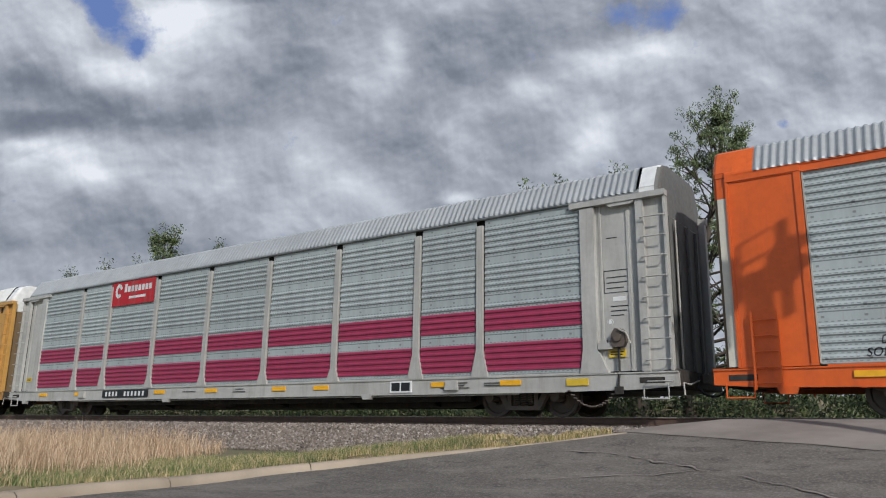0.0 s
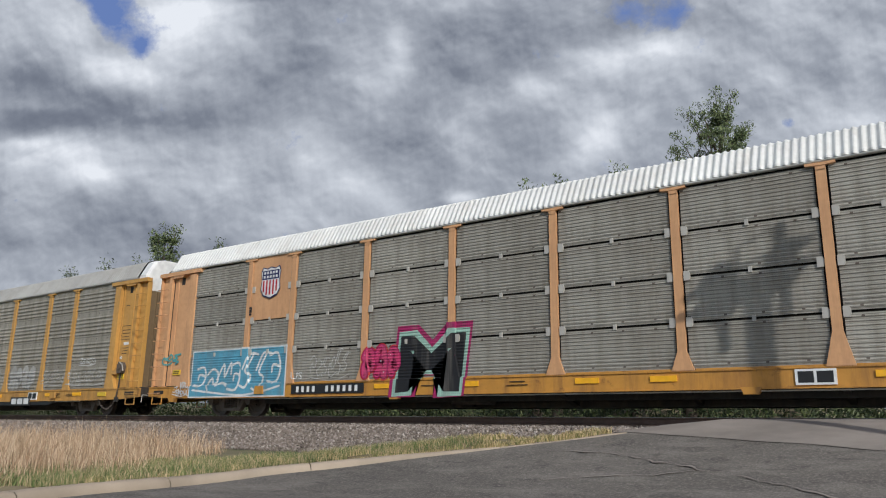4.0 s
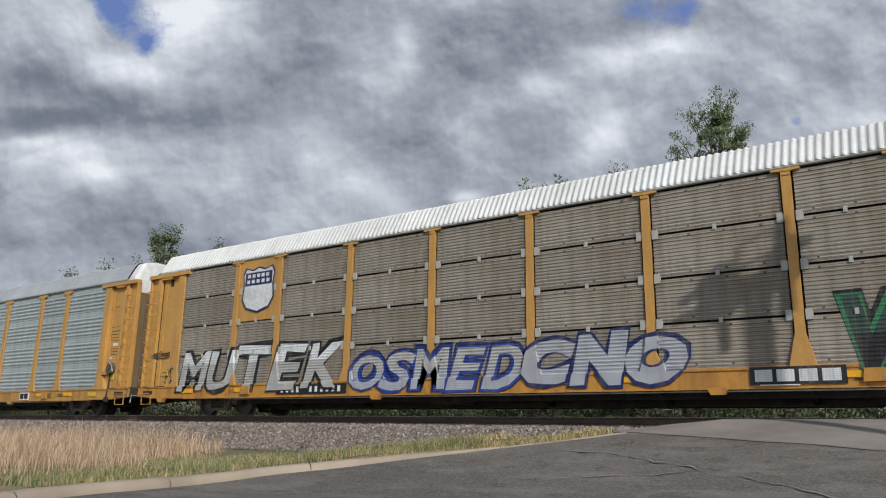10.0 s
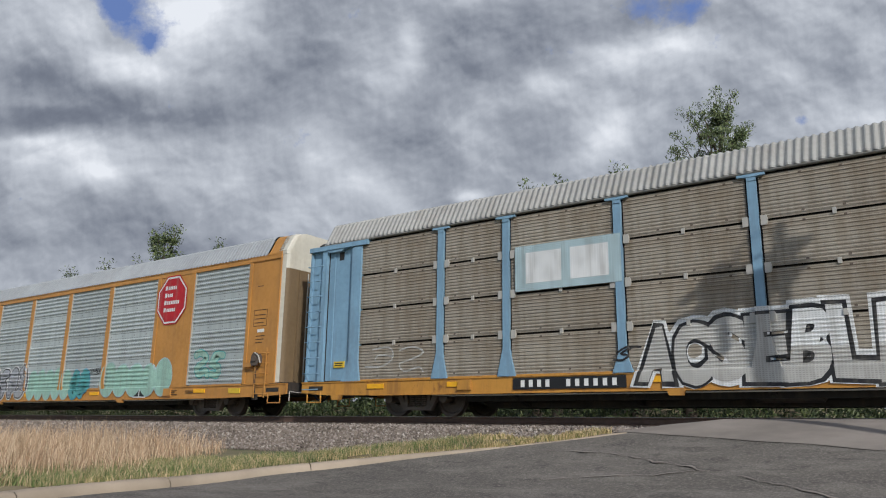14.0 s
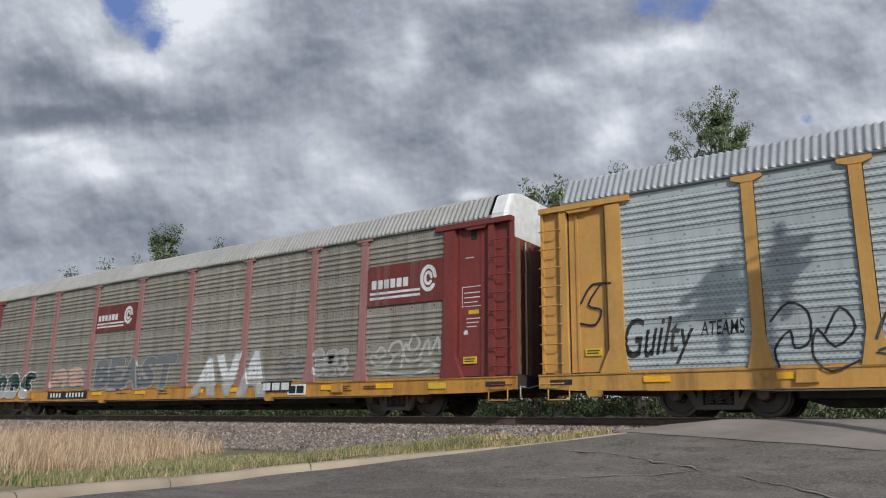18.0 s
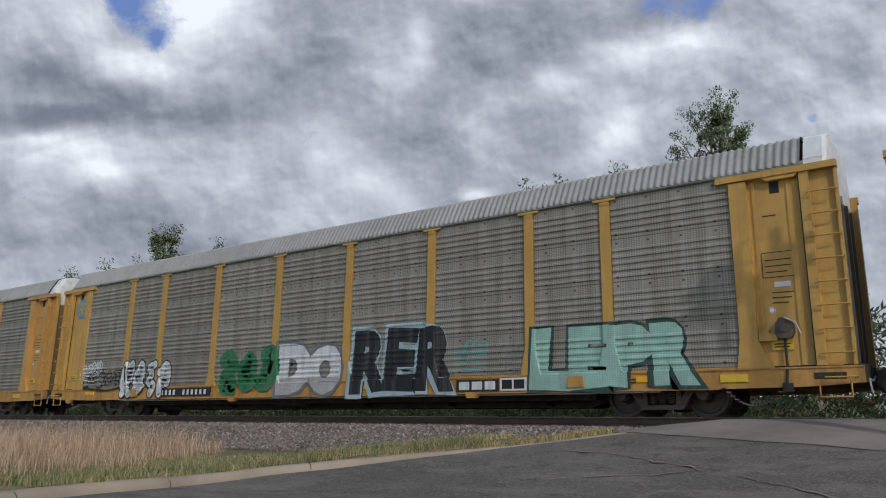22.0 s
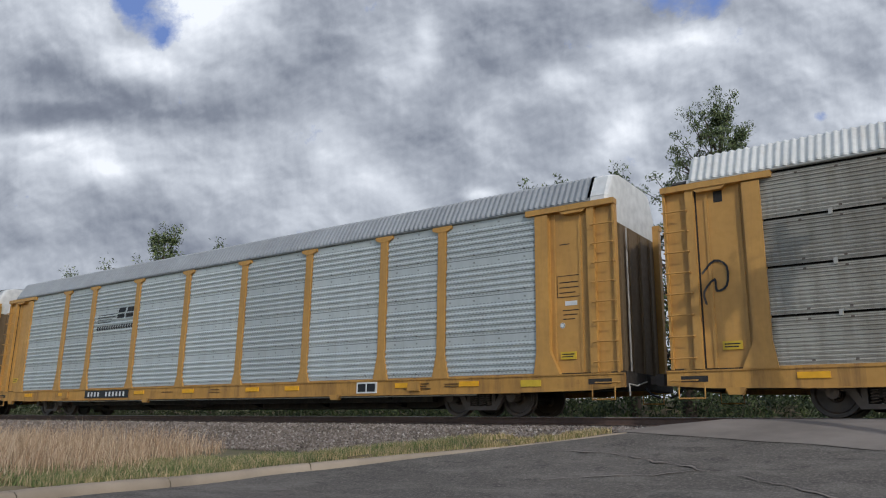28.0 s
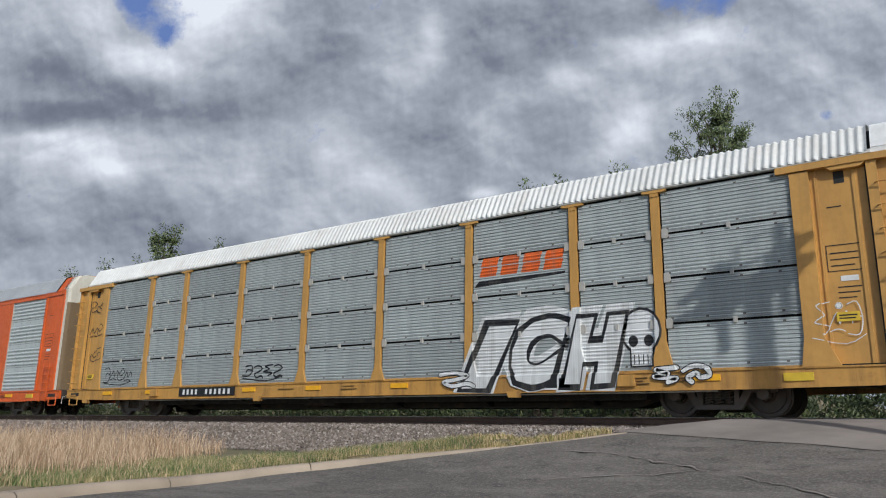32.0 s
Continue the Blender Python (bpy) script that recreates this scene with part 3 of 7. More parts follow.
blades("dry_grass", 20000, tall_spot, 0.76, 0.0055, DRY, "tall dry straw-coloured grass on the verge", 11, 0.75)
blades("green_grass", 36000, short_spot, 0.15, 0.0055, GREEN, "short green grass behind the kerb", 12, 0.7)
blades("yellow_grass", 34000, straw_spot, 0.13, 0.007, STRAW, "yellowing grass tufts beside the ballast", 13, 0.8)
blades("kerb_grass", 3500, edge_spot, 0.15, 0.005, STRAW, "grass tufts hanging over the kerb", 14, 1.3)


def leaf_cloud(bm_verts, bm_faces, rnd, centre, radius, count, size, flat=0.8):
    """Small two-sided leaf sprays scattered through a lumpy ball."""
    for _ in range(count):
        d = Vector((rnd.gauss(0, 1), rnd.gauss(0, 1), rnd.gauss(0, 1)))
        d = d.normalized() * radius * rnd.random() ** 0.45
        p = Vector(centre) + Vector((d.x, d.y, d.z * flat))
        u = Vector((rnd.gauss(0, 1), rnd.gauss(0, 1), rnd.gauss(0, 1))).normalized()
        v = u.orthogonal().normalized()
        s = size * rnd.uniform(0.6, 1.3)
        o = len(bm_verts)
        bm_verts += [tuple(p - u * s), tuple(p + v * s * 0.32), tuple(p + u * s), tuple(p - v * s * 0.32)]
        bm_faces.append((o, o + 1, o + 2, o + 3))


def tree(name, at, height, spread, seed, leaf=0.09, count=9000, label="", lean=0.0, limbs=22, gap=0.0, ball=0.15, taper=0.68):
    """Tapered trunk, forking limbs, and leaf sprays gathered round the twig ends."""
    rnd = random.Random(seed)
    thing = empty(name, label, "tree", "trees behind the track", at)
    bm = bmesh.new()
    top = Vector((lean, 0, height * 0.93))
    spine = [Vector((0, 0, -0.3)), Vector((lean * 0.15, 0.05, height * 0.25)), Vector((lean * 0.45, -0.08, height * 0.5)), Vector((lean * 0.8, 0.06, height * 0.75)), top]
    r0 = 0.022 * height
    tube(bm, spine, [r0, r0 * 0.8, r0 * 0.55, r0 * 0.3, 0.012], 7)
    ends = []
    for i in range(limbs):
        k = 0.22 + 0.74 * i / limbs
        f = k * 4
        a = spine[min(3, int(f))].lerp(spine[min(4, int(f) + 1)], f - int(f))
        ang = i * 2.4 + rnd.uniform(-0.5, 0.5)
        reach = spread * (1.0 - taper * k) * rnd.uniform(0.55, 1.15)
        rise = height * rnd.uniform(0.06, 0.16)
        mid = a + Vector((math.cos(ang) * reach * 0.55, math.sin(ang) * reach * 0.55, rise * 0.45))
        tip = a + Vector((math.cos(ang) * reach, math.sin(ang) * reach, rise))
        tube(bm, [a, mid, tip], [r0 * 0.3 * (1.1 - k), r0 * 0.2 * (1.1 - k), 0.008], 5)
        ends += [(tip, 1.0), (mid.lerp(tip, 0.5), 0.8), (mid, 0.6)]
        for _ in range(2):
            t2 = mid + Vector((rnd.uniform(-1, 1), rnd.uniform(-1, 1), rnd.uniform(0.2, 1.0))).normalized() * reach * 0.5
            tube(bm, [mid, t2], [r0 * 0.12, 0.006], 4)
            ends.append((t2, 0.8))
    ends.append((top, 0.7))
    part("trunk", bm, BARK, thing, "grey-brown trunk and limbs", smooth=True)
    verts, faces = [], []
    for p, s in ends:
        if rnd.random() < gap:
            continue
        leaf_cloud(verts, faces, rnd, p, spread * ball * s * rnd.uniform(0.7, 1.25), max(8, int(count / len(ends))), leaf)
    me = bpy.data.meshes.new("crown")
    me.from_pydata(verts, [], faces)
    me.materials.append(LEAF)
    part("crown", me, LEAF, thing)
    return thing

# ---------------------------------------------------------------- auto rack cars
PITCH_X = 28.6       # from car to car
HALF = 13.87         # half the body's length
BAY, NARROW = 2.876, 1.948
SILL_LO, SILL_HI = 0.53, 0.915
WALL_LO, WALL_HI = 0.95, 4.81
FACE = 1.526         # half width over the posts
POSTS = [-(2.5 * BAY + NARROW), -2.5 * BAY, -1.5 * BAY, -0.5 * BAY, 0.5 * BAY, 1.5 * BAY, 2.5 * BAY, 2.5 * BAY + NARROW]
CACHE = {}
# Shade between the cars is put into these end colours, under grime streaks.
END_SHADE_GREY = paint("grey_end_shade_grime", (0.13, 0.13, 0.125), 0.65, 0.5)
END_SHADE = paint("end_door_shade_grime", (0.17, 0.115, 0.06), 0.65, 0.5)


def shape(key, mats, make, smooth=False):
    """One mesh for each kind of piece and its materials; make(bm) draws it."""
    k = (key, tuple(m.name for m in mats))
    if k not in CACHE:
        bm = bmesh.new()
        make(bm)
        CACHE[k] = mesh_of(key, bm, *mats, smooth=smooth)
    return CACHE[k]


def put(name, me, parent, x=0.0, far=False, z=0.0, label="", y=0.0):
    ob = part(name, me, None, parent, label)
    ob.matrix_basis = pose(-x if far else x, -y if far else y, z, 0, 0, 180 if far else 0)
    return ob


# where the ridges of a ribbed wall start and end, from the wall's foot
RIDGES = []
for s in range(4):
    for k in range(5):
        z0 = WALL_LO + 0.09 + s * 0.965 + k * 0.146
        RIDGES.append(z0)
PANEL_Y = -1.462
FOLD = [(0.0, 0.0), (0.007, 0.027), (0.046, 0.024), (0.080, 0.0)]   # one folded ridge, sharp below
SLIM_FOLD = [(0.0, 0.0), (0.006, 0.012), (0.030, 0.012), (0.044, 0.0)]
SLIM_COUNT, SLIM_PITCH = 11, 0.0785


def ridge_profile(z):
    """How far a ribbed wall stands out at a height."""
    for z0 in RIDGES:
        if z0 <= z <= z0 + FOLD[-1][0]:
            return along(FOLD, z - z0)
    return 0.0


def sheet(width, profile, depth, stripes=()):
    """One sheet of folded steel: a profile of (z, out) drawn along x, with a flat back."""
    def make(bm):
        h = width / 2
        cols = []
        for x in (-h, h):
            cols.append([bm.verts.new((x, PANEL_Y - o, z)) for z, o in profile] + [bm.verts.new((x, PANEL_Y + depth, profile[-1][0])), bm.verts.new((x, PANEL_Y + depth, profile[0][0]))])
        lo, hi = cols
        n = len(lo)
        for i in range(n):
            f = bm.faces.new((lo[i], lo[(i + 1) % n], hi[(i + 1) % n], hi[i]))
            if i < len(profile) - 1 and any(a <= (profile[i][0] + profile[i + 1][0]) / 2 <= b for a, b in stripes):
                f.material_index = 1
        bm.faces.new(lo[::-1]), bm.faces.new(hi)
        bmesh.ops.recalc_face_normals(bm, faces=bm.faces)
    return make


def ribbed(width, striped):
    prof = [(WALL_LO, 0.0)]
    for z0 in RIDGES:
        prof += [(z0 + u, v) for u, v in FOLD]
    prof.append((WALL_HI, 0.0))
    return sheet(width, prof, 0.03, ((WALL_LO + 0.09, WALL_LO + 0.76), (WALL_LO + 1.055, WALL_LO + 1.60)) if striped else ())


def slim_panel(width):
    """One of four stacked sheets with fine ridges."""
    prof = [(0.0, 0.0)]
    for k in range(SLIM_COUNT):
        prof += [(0.04 + k * SLIM_PITCH + u, v) for u, v in SLIM_FOLD]
    prof.append((0.915, 0.0))
    return sheet(width, prof, 0.03)


def post_shape(foot, foot_top, cap, w=0.115):
    def make(bm):
        prism(bm, [(-foot, SILL_HI - 0.02), (foot, SILL_HI - 0.02), (w, foot_top), (w, 4.66), (-w, 4.66), (-w, foot_top)], -FACE, -1.44)
        if cap == 2:
            prism(bm, [(-0.27, 4.755), (-w, 4.74), (w, 4.74), (0.27, 4.755), (0.27, 4.80), (-0.27, 4.80)], -FACE - 0.012, -1.43)
            box(bm, -w, w, -FACE, -1.44, 4.64, 4.745)
        elif cap:
            prism(bm, [(-0.3, 4.72), (-0.12, 4.655), (0.12, 4.655), (0.3, 4.72), (0.3, 4.80), (-0.3, 4.80)], -FACE - 0.012, -1.43)
    return make


ROOF_PROFILE = [(1.535, 4.85), (1.525, 4.90), (1.23, 5.44), (1.14, 5.50), (0.85, 5.57), (0.5, 5.63), (0.0, 5.66)]


def half_width(z):
    """Half width of the roof's arch at a height."""
    prof = [(b, a) for a, b in ROOF_PROFILE]
    return along(prof, z)


def roof_shape(x0, x1):
    def make(bm):
        prof = [(-y, z) for y, z in ROOF_PROFILE] + [(y, z) for y, z in ROOF_PROFILE[-2::-1]]
        prev, x, k = None, x0, 0
        steps = (0.05, 0.026, 0.05, 0.026)
        while x < x1 + 0.01:
            out = 0.03 if k % 4 in (1, 2) else 0.0
            ring = []
            for y, z in prof:
                d = Vector((0, y * 0.75, (z - 4.6) * 1.2)).normalized()
                ring.append(bm.verts.new((x, y + d.y * out, z + d.z * out)))
            if prev:
                for i in range(len(ring) - 1):
                    bm.faces.new((prev[i], prev[i + 1], ring[i + 1], ring[i]))
            prev = ring
            x += steps[k % 4]
            k += 1
        bmesh.ops.recalc_face_normals(bm, faces=bm.faces)
    return make


def end_outline(k, wide):
    """Plan of a car's flat end doors with blunt corners; k draws the sides in."""
    pts = [(13.30, wide), (13.64, wide), (13.70, wide - 0.05), (13.72, wide - 0.12), (13.72, 0.5)]
    right = [(x, y * k) for x, y in pts]
    return [(x, -y) for x, y in right] + [(x, y) for x, y in right[::-1]]


def end_shell(levels, wide):
    """Lofts the end's plan through levels of (z, width factor)."""
    def make(bm):
        prev = None
        for z, k in levels:
            ring = [bm.verts.new((x, y, z)) for x, y in end_outline(k, wide)]
            if prev:
                n = len(ring)
                for i in range(n):
                    bm.faces.new((prev[i], prev[(i + 1) % n], ring[(i + 1) % n], ring[i]))
            else:
                bm.faces.new(ring)
            prev = ring
        bm.faces.new(prev[::-1])
        bmesh.ops.recalc_face_normals(bm, faces=bm.faces)
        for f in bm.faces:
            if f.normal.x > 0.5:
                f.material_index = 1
    return make


def wheelset(bm):
    for s in (-1, 1):
        y = s * 0.755
        prism_ring(bm, y, s)
    tube(bm, [(0, -1.05, 0), (0, -0.7, 0), (0, 0.7, 0), (0, 1.05, 0)], [0.07, 0.09, 0.09, 0.07], 10)


WHEEL_R = 0.44


def prism_ring(bm, y, s):
    """A wheel with tread, flange, dished web and hub."""
    prof = [(0.11, -0.07), (0.13, -0.08), (0.16, -0.03), (0.34, -0.025), (0.37, -0.068), (WHEEL_R, -0.068), (WHEEL_R, 0.05), (WHEEL_R + 0.025, 0.06), (WHEEL_R + 0.025, 0.075), (0.36, 0.075), (0.34, 0.03), (0.16, 0.03), (0.11, 0.08)]
    rings = []
    sides = 28
    for r, w in prof:
        rings.append([bm.verts.new((r * math.cos(2 * math.pi * i / sides), y - s * w, r * math.sin(2 * math.pi * i / sides))) for i in range(sides)])
    f = []
    for a, b in zip(rings, rings[1:] + rings[:1]):
        for i in range(sides):
            f.append(bm.faces.new((a[i], a[(i + 1) % sides], b[(i + 1) % sides], b[i])))
    bmesh.ops.recalc_face_normals(bm, faces=f)


def side_frame(bm):
    """Cast side frame of a truck: bow with two journal boxes and a spring window."""
    y0, y1 = -1.13, -0.98
    prism(bm, [(-1.12, 0.50), (-1.10, 0.60), (-0.65, 0.62), (-0.42, 0.70), (0.42, 0.70), (0.65, 0.62), (1.10, 0.60), (1.12, 0.50), (0.98, 0.46), (0.66, 0.48), (0.46, 0.58), (-0.46, 0.58), (-0.66, 0.48), (-0.98, 0.46)], y0, y1)
    prism(bm, [(-0.66, 0.50), (-0.52, 0.58), (-0.36, 0.24), (0.36, 0.24), (0.52, 0.58), (0.66, 0.50), (0.44, 0.15), (-0.44, 0.15)], y0 + 0.01, y1)
    for s in (-1, 1):
        box(bm, s * 0.36 - 0.05, s * 0.36 + 0.05, y0 + 0.005, y1, 0.22, 0.62)
        disc(bm, (s * 0.875, 0.45), 0.12, y0 - 0.07, y1, 10)


def spring(bm):
    """One coil spring between the frame's window and the bolster."""
    tube(bm, [(0.075 * math.cos(a), -1.05 + 0.075 * math.sin(a), 0.25 + 0.052 * a / 6.283) for a in (j * 0.785 for j in range(50))], 0.015, 4)


TRUCKS = []


RUN = [0.04, 18.99, 37.95, 56.89, 75.97, 95.14, 114.36, 133.56, 152.7, 171.9, 191.2, 210.55, 229.78, 249.27, 268.89, 288.55, 308.21, 327.8, 347.27, 366.75, 386.49, 406.05, 425.63, 445.36, 464.67, 484.31, 504.18, 524.23, 544.37, 564.53, 584.66, 604.73, 624.63]


def run(t):
    """Metres that the train has gone after t seconds."""
    i = min(31, int(t))
    a, b, u = RUN[i], RUN[i + 1], t - i
    m0 = (b - RUN[i - 1]) / 2 if i else b - a
    m1 = (RUN[i + 2] - a) / 2 if i < 31 else b - a
    return (2 * u ** 3 - 3 * u * u + 1) * a + (u ** 3 - 2 * u * u + u) * m0 + (3 * u * u - 2 * u ** 3) * b + (u ** 3 - u * u) * m1


def truck(car, x):
    if TRUCKS:
        tr = copy_thing(TRUCKS[0], pose(x, 0, 0))
        tr.parent = car
        return tr
    bm = bmesh.new()
    box(bm, -0.22, 0.22, -1.08, 1.08, 0.36, 0.60)
    box(bm, -0.35, 0.35, -0.35, 0.35, 0.58, 0.72)
    box(bm, -1.05, 1.05, -0.12, 0.12, 0.30, 0.40)
    tr = part("truck", bm, STEEL, car, "four-wheel freight truck of rusty cast steel")
    tr.matrix_basis = pose(x, 0, 0)
    bm = bmesh.new()
    side_frame(bm)
    fr = mesh_of("side_frame", bm, CAST)
    bm = bmesh.new()
    spring(bm)
    sp = mesh_of("spring", bm, CAST)
    for far in (False, True):
        put("side_frame", fr, tr, far=far)
        for x in (-0.2, 0.0, 0.2):
            put("spring", sp, tr, x, far=far)
    bm = bmesh.new()
    wheelset(bm)
    ws = mesh_of("wheelset", bm, WHEEL)
    for wx in (-0.87, 0.87):
        put("wheelset", ws, tr, wx, z=WHEEL_R)
    TRUCKS.append(tr)
    return tr


def hand_brake(car, spec):
    """Greasy gear case with bracket, lever and pull rod on the end door."""
    y = -1.50 if spec.get("flush") else -1.40
    key = "_%.2f" % y
    brake = put("hand_brake", shape("hand_brake" + key, (CAST,), lambda bm: (
        prism(bm, [(12.56, 1.46), (12.80, 1.46), (12.86, 1.56), (12.86, 1.72), (12.78, 1.84), (12.62, 1.86), (12.54, 1.74), (12.52, 1.56)], y - 0.16, y),
        disc(bm, (12.69, 1.66), 0.09, y - 0.2, y - 0.15, 14))), car, label="dark greasy hand brake gear case")
    put("bracket", shape("brake_bracket" + key, (spec["body"],), lambda bm: (box(bm, 12.22, 12.56, y - 0.14, y, 1.42, 1.56), box(bm, 12.30, 12.40, y - 0.10, y, 1.56, 1.64))), brake)
    put("lever", shape("brake_lever" + key, (GALV,), lambda bm: tube(bm, [(12.72, y - 0.19, 1.84), (12.90, y - 0.19, 1.74), (12.98, y - 0.18, 1.52)], 0.02, 6)), brake)
    put("pull_rod", shape("pull_rod" + key, (DARK,), lambda bm: (tube(bm, [(12.68, y - 0.08, 1.48), (12.68, y - 0.09, 0.95), (12.66, -1.54, 0.58)], 0.028, 6), box(bm, 12.58, 12.76, -1.56, -1.48, 0.46, 0.62))), brake)

    def chain(bm):
        for k in range(16):
            u = k / 15
            x, z = 11.5 + 1.1 * u, 0.55 - 0.34 * 4 * u * (1 - u)
            tube(bm, [(x - 0.04, -1.5, z), (x + 0.04, -1.5 + (0.02 if k % 2 else -0.02), z - 0.01)], 0.02, 5)
    if spec["wall"] is AGED or spec["body"] is PALE:
        put("chain", shape("chain", (CAST,), chain), car)


def stencils(car, spec):
    """Small unreadable notices as plain bars on the end doors and the sill."""
    ink = BLACK if spec["body"] not in (MAROON, BLUE) else WHITE
    y = -1.405 if not spec.get("flush") else -1.506
    for x0, x1, z in ((12.42, 12.9, 3.0), (12.42, 12.9, 2.88), (12.42, 12.82, 2.76), (12.5, 12.9, 2.35), (12.5, 12.86, 2.25), (12.5, 12.8, 2.15), (12.45, 12.7, 3.9)):
        w = round((x1 - x0) / 2, 3)
        put("stencil_bar", shape("stencil_bar_%.3f_%s" % (w, bool(spec.get("flush"))), (ink,), lambda bm: box(bm, -w, w, y - 0.002, y + 0.002, 0, 0.02)), car, (x0 + x1) / 2, z=z)

    def frame_lines(bm):
        outer, inner = [(12.36, 2.66), (12.96, 2.66), (12.96, 3.17), (12.36, 3.17)], [(12.375, 2.675), (12.945, 2.675), (12.945, 3.155), (12.375, 3.155)]
        a = [bm.verts.new((x, y - 0.003, z)) for x, z in outer]
        b = [bm.verts.new((x, y - 0.003, z)) for x, z in inner]
        for i in range(4):
            bm.faces.new((a[i], a[(i + 1) % 4], b[(i + 1) % 4], b[i]))
    put("stencil_frame", shape("stencil_frame_%s" % bool(spec.get("flush")), (ink,), frame_lines), car)
    put("sticker", shape("sticker_%s" % bool(spec.get("flush")), (WHITE if ink is BLACK else YELLOW_TAG,), lambda bm: box(bm, 12.56, 12.86, y - 0.003, y + 0.002, 2.47, 2.57)), car)
    for x0, x1, z in ((7.9, 8.9, 0.78), (7.9, 8.8, 0.72), (7.9, 8.95, 0.66), (9.2, 10.1, 0.76), (9.2, 10.0, 0.70), (0.2, 0.7, 0.78), (0.1, 0.8, 0.70), (-2.4, -1.6, 0.74)):
        w = round((x1 - x0) / 2, 3)
        put("stencil_bar", shape("sill_bar_%.3f" % w, (BLACK,), lambda bm: box(bm, -w * 0.8, w * 0.8, -FACE - 0.002, -1.49, 0, 0.014)), car, (x0 + x1) / 2, z=z)


def car_body(n, spec):
    """A closed auto rack car, its parts by spec. Returns the car."""
    body, wall, roof, sill = spec["body"], spec["wall"], spec["roof"], spec["sill"]
    flush, multi, boxed = spec.get("flush"), spec.get("multi"), spec.get("boxed")
    hood = spec.get("hood", WHITE)
    dark = DARK
    car = empty("auto_rack_car", spec["label"], "freight car", "cars of the train")
    # underframe
    put("deck", shape("deck", (dark,), lambda bm: box(bm, -13.7, 13.7, -1.39, 1.39, 0.80, 0.95)), car)
    # added dark box in place of the shaded inside, seen through panel gaps
    put("inner_wall", shape("inner_wall", (dark,), lambda bm: box(bm, -13.1, 13.1, -1.33, 1.33, 0.95, 4.93)), car)
    put("center_sill", shape("center_sill", (STEEL,), lambda bm: prism(bm, [(-13.9, 0.62), (-9.4, 0.60), (-8.2, 0.22), (8.2, 0.22), (9.4, 0.60), (13.9, 0.62), (13.9, 0.82), (-13.9, 0.82)], -0.42, 0.42)), car)

    for i in range(6):
        put("crossbearer", shape("crossbearer", (dark,), lambda bm: prism(bm, [(-1.42, 0.52), (-0.4, 0.24), (0.4, 0.24), (1.42, 0.52), (1.42, 0.8), (-1.42, 0.8)], -0.06, 0.06, "x")), car, -7.19 + i * 2.876)
    for yy in (-0.95, 0.95):
        put("stringer", shape("stringer", (dark,), lambda bm: box(bm, -8.6, 8.6, -0.12, 0.12, 0.36, 0.80)), car, y=yy)
    if spec.get("deep"):
        put("sill_skirt", shape("sill_skirt", (BLACK,), lambda bm: prism(bm, [(-8.0, 0.38), (8.0, 0.38), (8.5, 0.52), (-8.5, 0.52)], -1.49, -1.43)), car)

    def sill_shape(bm):
        prism(bm, [(-13.95, SILL_LO + 0.08), (-13.0, SILL_LO + 0.02), (-11.4, SILL_LO), (11.4, SILL_LO), (13.0, SILL_LO + 0.02), (13.95, SILL_LO + 0.08), (13.95, SILL_HI), (-13.95, SILL_HI)], -1.50, -1.42)
        box(bm, -13.95, 13.95, -FACE, -1.44, SILL_HI - 0.03, SILL_HI)
        box(bm, -11.4, 11.4, -FACE, -1.44, SILL_LO - 0.012, SILL_LO + 0.012)

    def chord_shape(bm):
        lo = 4.68 if boxed or flush else 4.812
        box(bm, -13.3, 13.3, -1.52, -1.42, lo, 4.90)
        box(bm, -13.3, 13.3, -1.54, -1.50, 4.825, 4.845)
    for far in (False, True):
        put("side_sill", shape("side_sill", (sill,), sill_shape), car, far=far)
        put("top_rail", shape("top_rail_%s" % bool(boxed or flush), (body if boxed else roof,), chord_shape), car, far=far)
    # walls
    ends = [(-12.02, POSTS[0]), (POSTS[-1], 12.02)]
    bays = [(a + 0.125, b - 0.125) for a, b in zip(POSTS, POSTS[1:])] + [(ends[0][0], ends[0][1] - 0.125), (ends[1][0] + 0.125, ends[1][1])]
    posts = POSTS
    if boxed:
        inner = POSTS[1:-1]
        bays = [(a + 0.10, b - 0.10) for a, b in zip(inner, inner[1:])] + [(-12.02, -9.27), (9.27, 12.02)]
        bays[0], bays[4] = (inner[0] + 0.01, bays[0][1]), (bays[4][0], inner[-1] - 0.01)
        posts = inner[1:-1]
    for far in (False, True):
        for a, b in bays:
            w = round(b - a - 0.015, 3)
            if multi:
                for k in range(4):
                    put("side_panel", shape("slim_panel_%.3f" % w, (wall,), slim_panel(w)), car, (a + b) / 2, far, WALL_LO + k * 0.965)
            else:
                put("side_panel", shape("side_panel_%.3f" % w, (wall, spec.get("stripe", wall)), ribbed(w, "stripe" in spec)), car, (a + b) / 2, far)
        if boxed and not far:
            for a, b in bays:
                for e in (a + 0.02, b - 0.02):
                    put("panel_edge", shape("panel_edge", (GALV,), lambda bm: box(bm, -0.016, 0.016, -1.506, -1.45, 0.96, 4.68)), car, e)
        for i, p in enumerate(posts):
            wide = 0.25 if i in (0, 7, 1, 6) or boxed else 0.24
            tall = 1.55 if (i in (6, 7, 0, 1) and not boxed) else 1.30
            if boxed:
                wide, tall = 0.16, 1.25
            cap, slim = 0 if boxed or body is PALE else 1 if wall is SILVER or wall is BRIGHT else 2, 0.09 if body is PALE or multi else 0.115
            put("post", shape("post_%.2f_%.2f_%d_%.3f" % (wide, tall, cap, slim), (spec.get("posts", body),), post_shape(wide, tall, cap, slim)), car, p, far)
